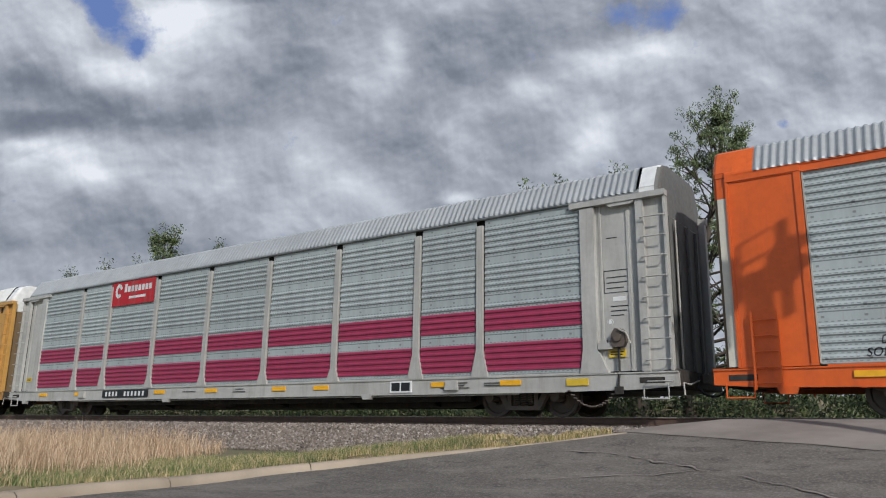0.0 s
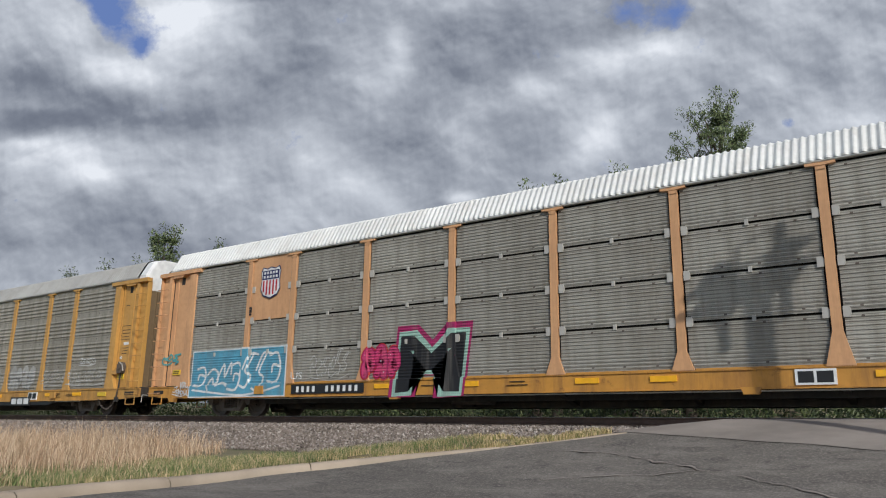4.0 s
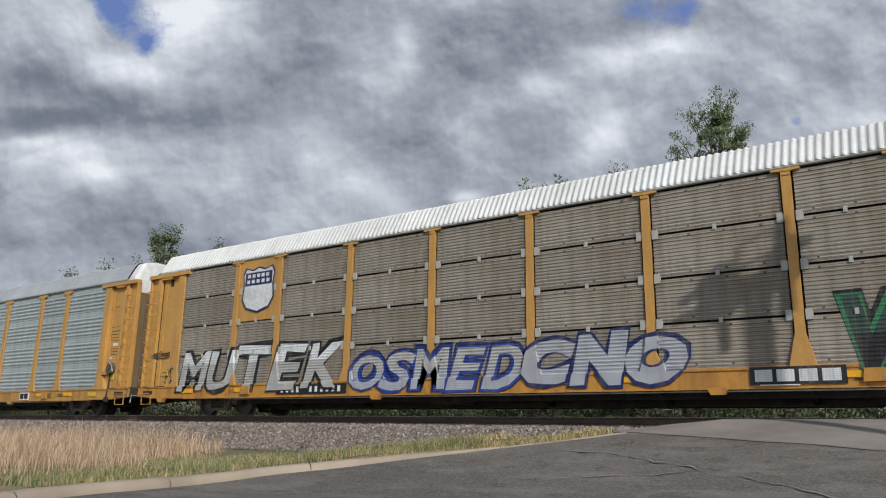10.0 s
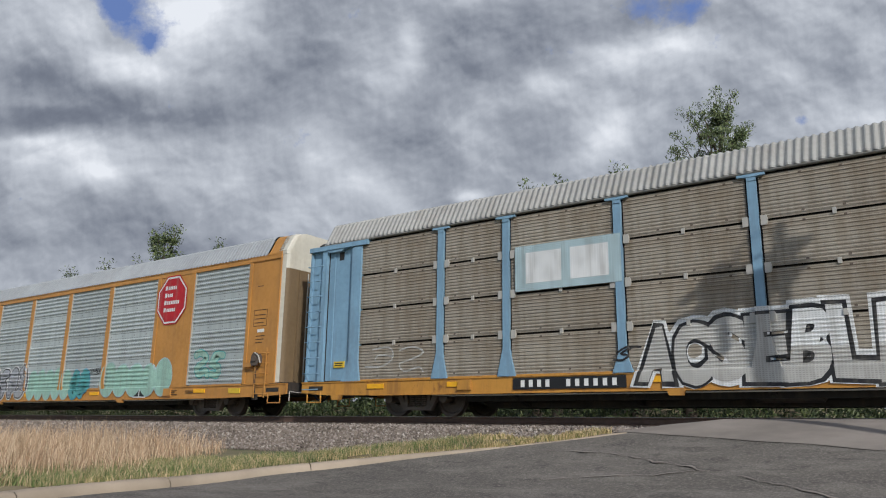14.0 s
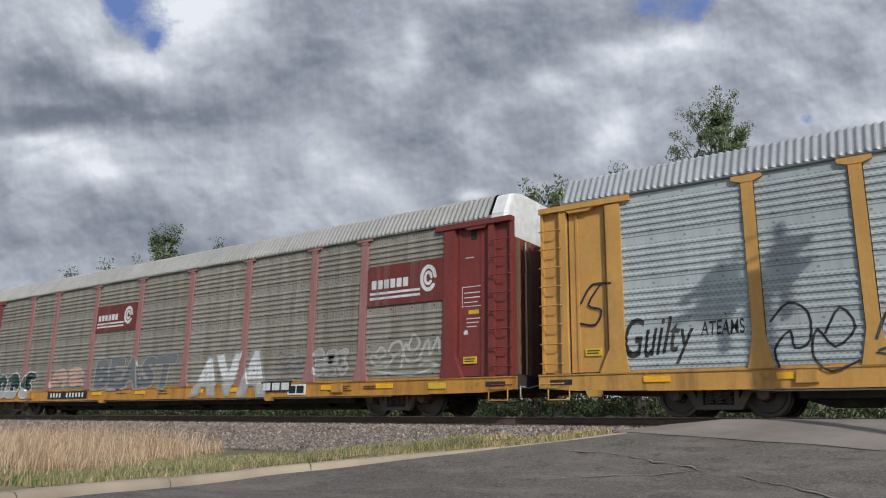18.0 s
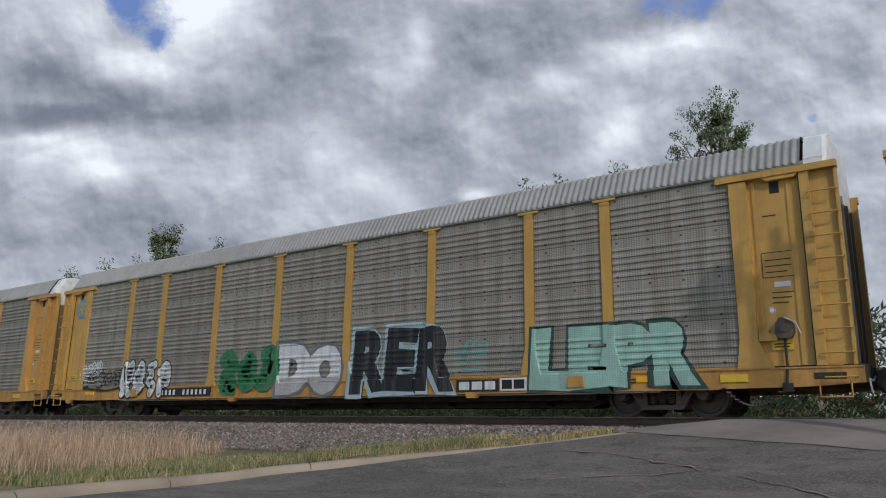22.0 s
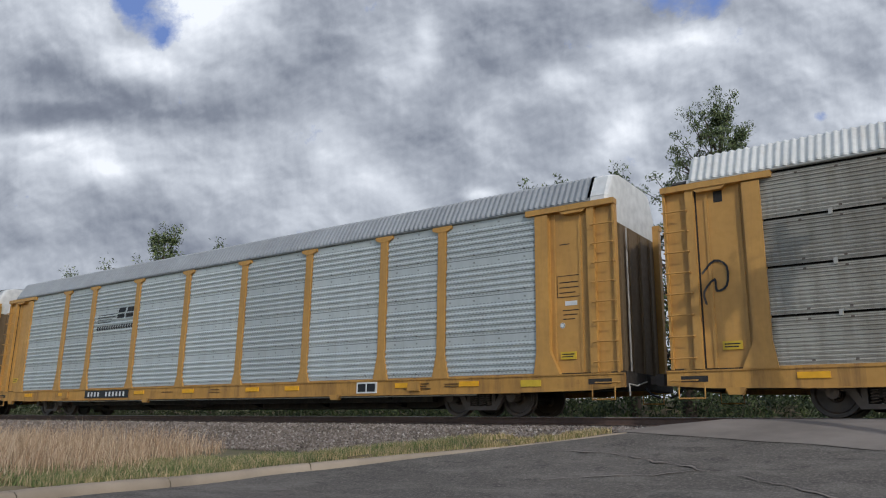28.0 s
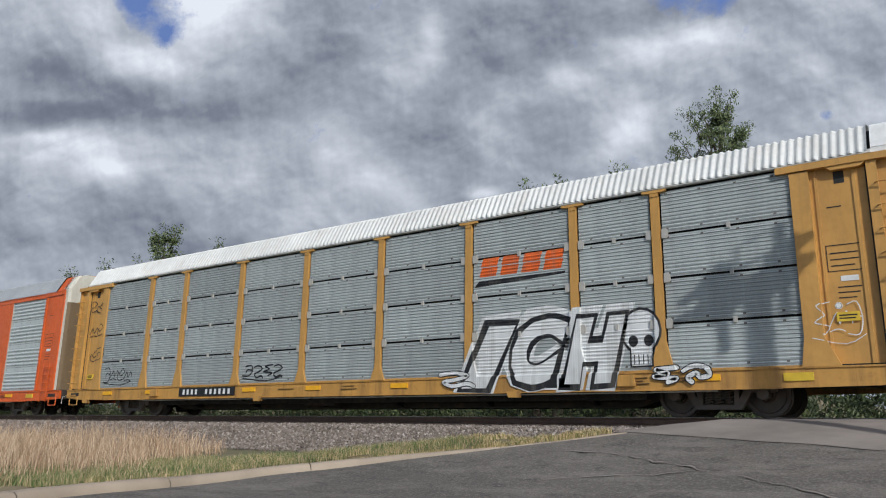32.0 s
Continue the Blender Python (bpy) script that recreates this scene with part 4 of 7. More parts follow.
        if boxed:
            for s in (-1, 1):
                put("plate", shape("plate", (body,), lambda bm: box(bm, -1.03, 1.03, -1.50, -1.40, 0.90, 4.70)), car, s * 8.23, far)
                for e in (-0.945, 0.945):
                    put("plate_rib", shape("plate_rib", (body,), lambda bm: box(bm, -0.085, 0.085, -FACE, -1.501, 0.90, 4.70)), car, s * 8.23 + e, far)
        for s in (-1, 1):
            corner(car, spec, s, far)
    if multi:
        clip = spec.get("clip", GALV)
        for a, b in bays:
            for k in (1, 2, 3):
                z = WALL_LO + k * 0.965 - 0.025
                for x in (a + 0.05, b - 0.05):
                    put("clip", shape("clip", (clip,), lambda bm: prism(bm, [(-0.055, -0.10), (0.055, -0.10), (0.075, -0.05), (0.075, 0.05), (0.055, 0.10), (-0.055, 0.10)], -1.505, -1.45)), car, x, z=z)
                put("clip", shape("small_clip", (clip,), lambda bm: box(bm, -0.035, 0.035, -1.50, -1.45, -0.06, 0.06)), car, (a + b) / 2, z=z)
    # pipe and conduit under the sill, steps, slots between sill and wall
    put("brake_pipe", shape("brake_pipe", (GALV,), lambda bm: tube(bm, [(-9.4, -1.44, 0.52), (-8.8, -1.46, 0.49), (0, -1.46, 0.485), (8.8, -1.46, 0.49), (10.2, -1.46, 0.50)], 0.016, 5)), car)
    put("air_reservoir", shape("air_reservoir", (STEEL,), lambda bm: tube(bm, [(-1.9, -0.85, 0.45), (-1.8, -0.85, 0.45), (-0.6, -0.85, 0.45), (-0.5, -0.85, 0.45)], [0.05, 0.17, 0.17, 0.05], 12)), car)
    for x in (-12.6, -3.2, 5.6):
        put("pad", shape("pad", (sill,), lambda bm: (prism(bm, [(-0.14, 0.42), (0.14, 0.42), (0.2, 0.56), (-0.2, 0.56)], -1.53, -1.43),)), car, x)
    for x in (-8.35, 8.35):
        put("jack_bracket", shape("jack_bracket", (sill,), lambda bm: prism(bm, [(-0.2, 0.62), (0.2, 0.62), (0.17, 0.86), (-0.17, 0.86)], -1.57, -1.48)), car, x)
    for a, b in bays:
        w = b - a
        put("tie_strip", shape("tie_strip_%.2f" % w, (sill,), lambda bm: box(bm, -w / 2 + 0.12, w / 2 - 0.12, -1.47, -1.43, SILL_HI, SILL_HI + 0.035)), car, (a + b) / 2)
    for far in (False, True):
        for s in (-1, 1):
            def step(bm):
                a, b = (13.2, 13.72) if s > 0 else (-13.72, -13.2)
                tube(bm, [(a, -1.49, 0.66), (a, -1.49, 0.36), (b, -1.49, 0.36), (b, -1.49, 0.66)], 0.022, 5)
            put("step", shape("step_%d" % s, (sill,), step), car, far=far)

            # solid dark box: the step opening's shade is put into its colour
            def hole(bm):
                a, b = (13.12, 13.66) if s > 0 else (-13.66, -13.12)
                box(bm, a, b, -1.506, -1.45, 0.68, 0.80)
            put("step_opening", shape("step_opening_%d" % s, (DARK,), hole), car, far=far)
    put("hose", shape("hose", (BLACK,), lambda bm: tube(bm, [(13.9, -0.35, 0.72), (14.1, -0.36, 0.5), (14.3, -0.34, 0.42)], 0.03, 6)), car)
    put("hose", shape("hose_b", (BLACK,), lambda bm: tube(bm, [(-13.9, -0.35, 0.72), (-14.1, -0.36, 0.5), (-14.3, -0.34, 0.42)], 0.03, 6)), car)
    put("uncoupling_lever", shape("uncoupling_lever", (GALV,), lambda bm: tube(bm, [(13.98, -0.2, 0.8), (14.02, -1.0, 0.66), (14.0, -1.38, 0.68), (14.03, -1.42, 0.42)], 0.018, 5)), car)
    if n in (0, 2, 3, 4, 6, 7, 9, 11, 15, 20):
        hand_brake(car, spec)
    stencils(car, spec)
    # roof
    x1 = 13.25 if not flush else 12.9
    put("roof", shape("roof_%.2f" % x1, (roof,), roof_shape(-x1, x1)), car, label=spec.get("roof_label", ""))
    wide = 1.485 if flush else 1.38
    up = [(z, half_width(z) / wide) for z in (4.93, 4.97, 5.2, 5.44, 5.50, 5.57)]
    for far in (False, True):
        # end faces and ribs mostly take the darker colour that holds the gap's shade
        door_mats = (spec.get("ends", body), body if body in (BLUE, MAROON) else END_SHADE_GREY if body is PALE else END_SHADE)
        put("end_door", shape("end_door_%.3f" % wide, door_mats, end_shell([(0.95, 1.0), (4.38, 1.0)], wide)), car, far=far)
        if far and not flush and not spec.get("high_hood"):
            put("end_hood", shape("low_hood", (DARK, DARK), end_shell([(4.384, 1.0), (4.90, 1.0), (4.99, 0.9)], wide)), car, far=far)
        else:
            put("end_hood", shape("end_hood_%.3f" % wide, ((body if far and flush else hood), (body if far and flush else hood) if body is not PALE else END_SHADE_GREY), end_shell([(4.384, 1.0), (4.82, 1.0), (4.824, 1.5 / wide), (4.93, 1.5 / wide)] + up, wide)), car, far=far)
        for e in (-0.98, -0.42, 0.30, 0.92):
            put("end_rib", shape("end_rib", (END_SHADE_GREY if body is PALE else END_SHADE,), lambda bm: box(bm, 13.71, 13.78, -0.05, 0.05, 1.0, 4.34)), car, far=far, y=e)
        put("lock_rod", shape("lock_rod", (GALV,), lambda bm: tube(bm, [(13.80, -0.7, 1.0), (13.80, -0.7, 4.3)], 0.022, 6)), car, far=far)
        if not flush:
            # added dark plate that makes the opening before the hood look shaded
            put("bulkhead", shape("bulkhead", (DARK,), lambda bm: prism(bm, [(-y * 0.93, z - 0.08) for y, z in ROOF_PROFILE] + [(y * 0.93, z - 0.08) for y, z in ROOF_PROFILE[-2::-1]], 13.20, 13.27, "x")), car, far=far)
        put("end_sill", shape("end_sill", (STEEL,), lambda bm: (box(bm, 13.62, 13.98, -1.42, 1.42, 0.62, 0.95), box(bm, 13.4, 14.0, -0.3, 0.3, 0.62, 0.95))), car, far=far)
        put("coupler", shape("coupler", (CAST,), lambda bm: (box(bm, 13.9, 14.22, -0.09, 0.09, 0.74, 0.92), box(bm, 14.16, 14.33, -0.16, 0.10, 0.70, 0.96))), car, far=far)
    for x in (-10.1, 10.1):
        truck(car, x)
    # numbers and marks on the near sill
    nb = bmesh.new()
    box(nb, -7.0, -4.25, -FACE - 0.004, -1.45, 0.60, 0.86)
    num = put("number_board", mesh_of("number_board", nb, BLACK), car, label="black board with white car number bars")
    for a, b, k in ((-6.85, -6.0, 4), (-5.7, -4.4, 6)):
        for i in range(k):
            put("number_bar", shape("number_bar_%d" % k, (WHITE,), lambda bm: box(bm, -0.05, 0.05, -FACE - 0.008, -FACE - 0.003, 0.65, 0.81)), num, a + (b - a) * (i + 0.5) / k)
    nb = bmesh.new()
    box(nb, 6.4, 7.1, -FACE - 0.004, -1.45, 0.58, 0.87)
    sq = put("stencil_board", mesh_of("stencil_board", nb, WHITE), car, label="white board with black inspection squares")
    nb = bmesh.new()
    for a, b in ((6.45, 6.72), (6.77, 7.05)):
        box(nb, a, b, -FACE - 0.008, -FACE - 0.003, 0.62, 0.83)
    part("black_square", nb, BLACK, sq)
    for i, x in enumerate((-11.2, -8.6, -3.6, -0.9, 2.2, 3.9, 8.0, 10.0)):
        put("reflector", shape("reflector", (ORANGE_TAG,), lambda bm: box(bm, -0.28, 0.28, -FACE - 0.003, -1.45, 0.70, 0.82)), car, x)
    put("warning_plate", shape("warning_plate", (YELLOW_TAG,), lambda bm: box(bm, -0.26, 0.26, -FACE - 0.003, -1.45, 0.66, 0.81)), car, 11.7)
    if not flush:
        for x, z in ((12.62, 1.72 if multi else 1.25), (-12.62, 1.3)):
            lb = put("notice_label", shape("notice_label", (YELLOW_TAG,), lambda bm: box(bm, -0.19, 0.19, -1.436, -1.39, 0, 0.17)), car, x, z=z, label="small yellow notice with dark print")
            put("print_bar", shape("print_bar", (BLACK,), lambda bm: (box(bm, -0.15, 0.15, -1.438, -1.435, 0.10, 0.125), box(bm, -0.15, 0.12, -1.438, -1.435, 0.045, 0.07))), lb)
        ds = put("safety_disc", shape("safety_disc", (WHITE,), lambda bm: disc(bm, (0, 0), 0.065, -1.409, -1.395, 18)), car, 12.48, z=2.02, label="small round white sign with a dark ring")
        put("ring", shape("sign_ring", (BLACK,), lambda bm: tube(bm, [(0.05 * math.cos(a), -1.409, 0.05 * math.sin(a)) for a in (k * math.pi / 8 for k in range(17))], 0.005, 4)), ds)
    return car


def corner(car, spec, s, far):
    """End bay of a side: post, recessed door and ladder column, or a flush plate with a short ladder."""
    body = spec["body"]
    m = lambda a, b: (a, b) if s > 0 else (-b, -a)
    tag = "r" if s > 0 else "l"
    if spec.get("flush"):
        def flush_plate(bm):
            box(bm, *m(12.03, 13.46), -1.50, -1.38, 0.93, 4.70)
        put("end_plate", shape("end_plate_" + tag, (body,), flush_plate), car, far=far)
        put("end_cap", shape("end_cap_" + tag, (body,), lambda bm: box(bm, *m(12.03, 13.46), -1.54, -1.40, 4.705, 4.86)), car, far=far)
        for e, w in ((12.095, 0.065), (13.43, 0.03)):
            put("plate_rib", shape("end_rib_%s_%.2f" % (tag, e), (body,), lambda bm: box(bm, *m(e - w, e + w), -FACE, -1.501, 0.93, 4.70)), car, far=far)
        if not far:
            def end_roof(bm):
                prof = [(-y, z) for y, z in ROOF_PROFILE] + [(y, z) for y, z in ROOF_PROFILE[-2::-1]]
                a, b = m(12.88, 13.46)
                prism(bm, [(y, z) for y, z in prof], a, b, "x")
            put("roof_end", shape("roof_end_" + tag, (spec.get("hood2", body),), end_roof), car)
        for k in range(5):
            def rung(bm):
                a, b = m(12.68, 13.14)
                tube(bm, [(a, -1.49, 0), (a, -1.60, 0), (b, -1.60, 0), (b, -1.49, 0)], 0.016, 5)
            put("rung", shape("rung_" + tag, (body,), rung), car, far=far, z=0.62 + 0.3 * k)
        for e in (12.68, 13.14):
            put("stile", shape("stile_%s_%.2f" % (tag, e), (body,), lambda bm: box(bm, *m(e - 0.02, e + 0.02), -1.61, -1.59, 0.5, 1.98)), car, far=far)
        return

    def end_post(bm):
        a, b = m(11.86, 12.20)
        box(bm, a, b, -FACE, -1.38, 1.45, 4.66)
        u, v = m(11.78, 12.45)
        prism(bm, [(u, 0.90), (v, 0.90), (b, 1.45), (a, 1.45)], -FACE, -1.40)

    def beam(bm):
        a, b = m(11.62, HALF)
        box(bm, a, b, -FACE - 0.035, -1.36, 4.68, 4.81)
        a, b = m(12.5, 13.2)
        prism(bm, [(a, 4.68), (b, 4.68), (b - 0.1, 4.60), (a + 0.1, 4.60)], -FACE - 0.01, -1.40)

    def door(bm):
        pts = [(12.20, -1.34), (12.20, -1.40), (12.28, -1.40), (12.28, -1.425), (12.33, -1.425), (12.33, -1.40), (12.93, -1.40), (12.93, -1.425), (12.99, -1.425), (12.99, -1.40), (13.16, -1.40), (13.16, -1.34)]
        prism(bm, pts if s > 0 else [(-x, y) for x, y in pts], 0.95, 4.68, "z")

    def column(bm):
        pts = [(13.19, -1.33), (13.19, -1.515), (13.36, -1.515), (13.36, -1.41), (HALF - 0.07, -1.41), (HALF - 0.07, -1.50), (HALF - 0.02, -1.50), (HALF - 0.02, -1.33)]
        prism(bm, pts if s > 0 else [(-x, y) for x, y in pts], 0.93, 4.68, "z")
    put("end_post", shape("end_post_" + tag, (body,), end_post), car, far=far)
    put("beam", shape("beam_" + tag, (body,), beam), car, far=far)
    put("side_door", shape("side_door_" + tag, (body,), door), car, far=far)
    if not far:
        # solid dark boxes stand in for the shade in the gap and vent hole
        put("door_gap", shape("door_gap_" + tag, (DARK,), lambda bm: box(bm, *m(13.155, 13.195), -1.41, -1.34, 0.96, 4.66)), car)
        if spec.get("multi") or spec["wall"] is AGED:
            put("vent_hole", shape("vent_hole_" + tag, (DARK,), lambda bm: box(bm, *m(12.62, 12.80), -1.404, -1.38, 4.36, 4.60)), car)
    col = put("ladder_column", shape("ladder_column_" + tag, (body,), column), car, far=far)
    for k in range(9):
        def rung(bm):
            a, b = m(13.32, HALF - 0.03)
            tube(bm, [(a, -1.50, 0), (a, -1.60, -0.01), (b, -1.60, -0.01), (b, -1.49, 0)], 0.016, 5)
        put("rung", shape("ladder_rung_" + tag, (body,), rung), col, z=0.72 + 0.44 * k)


GREY_ROOF = paint("roof_galvanised", (0.31, 0.325, 0.335), 0.42, 0.3, (0.2, 0.2, 0.195))
OLD_ROOF = paint("roof_weathered", (0.32, 0.315, 0.295), 0.6, 0.45, (0.2, 0.18, 0.15))
WHITE_ROOF = paint("roof_white", (0.65, 0.65, 0.62), 0.5, 0.25, (0.35, 0.28, 0.2))
SILVER = panel_metal("silver_panel", (0.43, 0.47, 0.465), (0.20, 0.22, 0.215), 0.4, 0.1, 0.55, dashed=True)
BRIGHT = panel_metal("bright_panel", (0.55, 0.59, 0.58), (0.28, 0.30, 0.295), 0.25, 0.1, 0.5, dashed=True)
AGED = panel_metal("aged_panel", (0.35, 0.33, 0.28), (0.15, 0.125, 0.085), 0.6, 0.1, 0.65)
BROWNED = panel_metal("browned_panel", (0.37, 0.335, 0.275), (0.16, 0.115, 0.07), 0.7, 0.1, 0.7, True)
SILVER_SLIM = panel_metal("silver_slim_panel", (0.44, 0.475, 0.465), (0.21, 0.23, 0.225), 0.4, 0.1, 0.55, True)
BRIGHT_SLIM = panel_metal("bright_slim_panel", (0.57, 0.61, 0.60), (0.26, 0.28, 0.275), 0.35, 0.1, 0.55, True)
AGED_SLIM = panel_metal("aged_slim_panel", (0.38, 0.365, 0.315), (0.13, 0.11, 0.085), 0.6, 0.1, 0.65, True)
CREAM = paint("cream_paint", (0.62, 0.59, 0.50), 0.5, 0.25, (0.3, 0.22, 0.15))
YEL = paint("yellow_paint", (0.53, 0.285, 0.07), 0.5, 0.3, (0.16, 0.09, 0.04))
YEL2 = paint("yellow_paint_bright", (0.53, 0.31, 0.07), 0.5, 0.35, (0.16, 0.09, 0.04))
PEACH = paint("peach_paint", (0.60, 0.33, 0.16), 0.55, 0.35, (0.2, 0.1, 0.05))
TAN = paint("ochre_paint", (0.48, 0.225, 0.05), 0.5, 0.35, (0.2, 0.1, 0.04))
RUSTY = paint("rusty_yellow_sill", (0.50, 0.24, 0.04), 0.6, 0.6, (0.14, 0.06, 0.03), 0.7)
YEL_SILL = paint("weathered_yellow_sill", (0.50, 0.265, 0.06), 0.6, 0.65, (0.13, 0.065, 0.03), 0.35)
ORANGE = paint("orange_paint", (0.66, 0.11, 0.012), 0.45, 0.25, (0.22, 0.05, 0.02))
PALE = paint("pale_grey_paint", (0.43, 0.42, 0.39), 0.5, 0.45, (0.2, 0.17, 0.14))
BLUE = paint("light_blue_paint", (0.20, 0.34, 0.46), 0.55, 0.35, (0.10, 0.10, 0.10), 0.15)
MAROON = paint("maroon_paint", (0.19, 0.035, 0.028), 0.55, 0.35, (0.05, 0.02, 0.02))
FADED = paint("faded_maroon_post", (0.34, 0.17, 0.16), 0.65, 0.5, (0.16, 0.05, 0.04))
STRIPE = flat_paint("crimson_stripe", (0.29, 0.03, 0.075))


def spec(label, body, wall, roof, sill=None, **more):
    return dict(label=label, body=body, wall=wall, roof=roof, sill=sill or {YEL.name: YEL_SILL, YEL2.name: YEL_SILL}.get(body.name, body), **more)


Y_SILVER = "yellow closed auto rack car with grey ribbed panels on the rails"
Y_AGED = "weathered yellow auto rack car with dirty grey panels and graffiti"
CARS = {
    -2: spec(Y_SILVER, YEL, SILVER, GREY_ROOF),
    -1: spec("yellow auto rack car with weathered panels and a white roof", YEL, AGED_SLIM, WHITE_ROOF, multi=True),
    0: spec("pale grey auto rack car with crimson stripes and a red emblem", PALE, SILVER, GREY_ROOF, stripe=STRIPE),
    1: spec("bright orange auto rack car with grey ribbed panels and blue graffiti", ORANGE, SILVER, GREY_ROOF, boxed=True, flush=True, ends=CREAM, hood=CREAM),
    2: spec(Y_AGED, YEL, AGED, OLD_ROOF, deep=True),
    3: spec("peach-coloured auto rack car with a white roof and bright graffiti", PEACH, AGED_SLIM, WHITE_ROOF, RUSTY, multi=True),
    4: spec("pale grey auto rack car with crimson stripes and pink graffiti", PALE, SILVER, GREY_ROOF, stripe=STRIPE),
    5: spec("yellow auto rack car with grey panels under large colourful graffiti", YEL, SILVER, GREY_ROOF, flush=True, hood=YEL),
    6: spec("yellow auto rack car with grey ribbed panels and red octagon emblems", YEL, SILVER, GREY_ROOF),
    7: spec("yellow auto rack car with browned panels, white roof and graffiti", YEL, BROWNED, WHITE_ROOF, RUSTY, multi=True, flush=False),
    8: spec("yellow auto rack car with clean grey ribbed panels and black emblem", YEL, SILVER, GREY_ROOF),
    9: spec("ochre auto rack car with big red octagons and mint graffiti", TAN, SILVER, GREY_ROOF, boxed=True, flush=True, ends=CREAM, hood=CREAM),
    10: spec("light blue auto rack car with rusty browned panels and silver graffiti", BLUE, BROWNED, OLD_ROOF, RUSTY, multi=True),
    11: spec(Y_AGED, YEL, AGED, OLD_ROOF),
    12: spec("faded maroon auto rack car with dirty grey panels and white graffiti", MAROON, AGED, OLD_ROOF, RUSTY, posts=FADED),
    13: spec("yellow auto rack car with grey panels and large dark blue graffiti", YEL, SILVER, GREY_ROOF),
    14: spec(Y_AGED, YEL, AGED, OLD_ROOF),
    15: spec(Y_AGED, YEL2, AGED, OLD_ROOF),
    16: spec("yellow auto rack car with light grey stacked panels and white roof", YEL2, BRIGHT_SLIM, WHITE_ROOF, multi=True),
    17: spec("yellow auto rack car with dark weathered stacked panels and white roof", YEL2, AGED_SLIM, WHITE_ROOF, multi=True),
    18: spec(Y_AGED, YEL2, AGED, OLD_ROOF, high_hood=True),
    19: spec("yellow auto rack car with clean grey ribbed panels and black emblem", YEL, BRIGHT, GREY_ROOF),
    20: spec("yellow auto rack car with dark stacked panels and green graffiti", YEL, AGED_SLIM, WHITE_ROOF, multi=True),
    21: spec("bright orange auto rack car with grey ribbed panels and purple graffiti", ORANGE, BRIGHT, GREY_ROOF, boxed=True, flush=True, ends=CREAM, hood=CREAM),
    22: spec("yellow auto rack car with grey stacked panels and white block graffiti", YEL, SILVER_SLIM, WHITE_ROOF, multi=True),
    23: spec(Y_SILVER, YEL, SILVER, GREY_ROOF),
}
SLACK = {0: -0.03, 1: -0.02, 3: 0.11, 5: 0.16, 6: -0.17, 7: -0.09, 8: 0.04, 10: 0.04, 11: -0.3, 12: -0.25, 13: -0.15, 14: -0.18, 15: 0.05, 16: 0.13, 17: 0.38, 18: 0.45, 19: 0.2, 20: -0.01, 21: -0.04, 22: 0.09, 23: 0.09}
MADE = {n: car_body(n, s) for n, s in CARS.items()}

# ---------------------------------------------------------------- emblems and graffiti on the near walls
COLOURS = dict(black=(0.012, 0.012, 0.014), white=(0.72, 0.73, 0.72), silver=(0.42, 0.43, 0.46), blue=(0.02, 0.055, 0.30), navy=(0.012, 0.02, 0.10), sky=(0.10, 0.33, 0.46),
               teal=(0.10, 0.37, 0.37), mint=(0.33, 0.53, 0.44), green=(0.035, 0.20, 0.08), lime=(0.22, 0.45, 0.05), yellow=(0.70, 0.50, 0.03), gold=(0.66, 0.36, 0.02), orange=(0.75, 0.13, 0.015),
               red=(0.48, 0.012, 0.02), pink=(0.60, 0.05, 0.16), magenta=(0.35, 0.015, 0.11), purple=(0.14, 0.06, 0.32), lilac=(0.42, 0.30, 0.55), salmon=(0.66, 0.36, 0.27), maroon=(0.17, 0.03, 0.022),
               pale=(0.40, 0.52, 0.55), grey=(0.17, 0.175, 0.185), cream=(0.66, 0.62, 0.5), cobalt=(0.045, 0.13, 0.42), pine=(0.03, 0.06, 0.05), leafpale=(0.5, 0.62, 0.40), smoke=(0.36, 0.35, 0.33), dust=(0.46, 0.45, 0.42))


def spray(c):
    """Weathered spray paint: faded in patches, dusty, thin over the sheet's slots."""
    name = "spray_" + c
    if name not in MATS:
        n = Nodes(name)
        k = COLOURS[c]
        f, g = n.noise(3.0, detail=5, rough=0.6), n.noise(1.0, n.where((6.0, 1.0, 0.5)), detail=4)
        col = n.mix(n.ramp(f, (0.3, 0.0), (0.7, 1.0)), shade(k, 0.78), shade(k, 1.06))
        col = n.mix(n.ramp(g, (0.5, 0.0), (0.75, 0.45)), col, (0.20, 0.18, 0.15))
        sep = n.t.nodes.new("ShaderNodeSeparateXYZ")
        n.t.links.new(n.co.outputs["Object"], sep.inputs[0])
        fx = n.math("ABSOLUTE", n.math("SUBTRACT", n.math("FRACT", n.math("MULTIPLY", sep.outputs[0], 17.0)), 0.5))
        fz = n.math("ABSOLUTE", n.math("SUBTRACT", n.math("FRACT", n.math("MULTIPLY", sep.outputs[2], 25.4)), 0.5))
        slot = n.math("MULTIPLY", n.math("LESS_THAN", fx, 0.3), n.math("LESS_THAN", fz, 0.22))
        col = n.mix(n.math("MULTIPLY", slot, 0.45), col, shade(k, 0.35))
        MATS[name] = n.done(col, 0.6)
    return MATS[name]


def wall_breaks(sp):
    zs = [SILL_HI, WALL_LO]
    if sp.get("multi"):
        for k in range(4):
            for j in range(SLIM_COUNT):
                zs += [WALL_LO + k * 0.965 + 0.04 + j * SLIM_PITCH + u for u, _ in SLIM_FOLD]
    else:
        for z0 in RIDGES:
            zs += [z0 + u for u, _ in FOLD]
    return zs


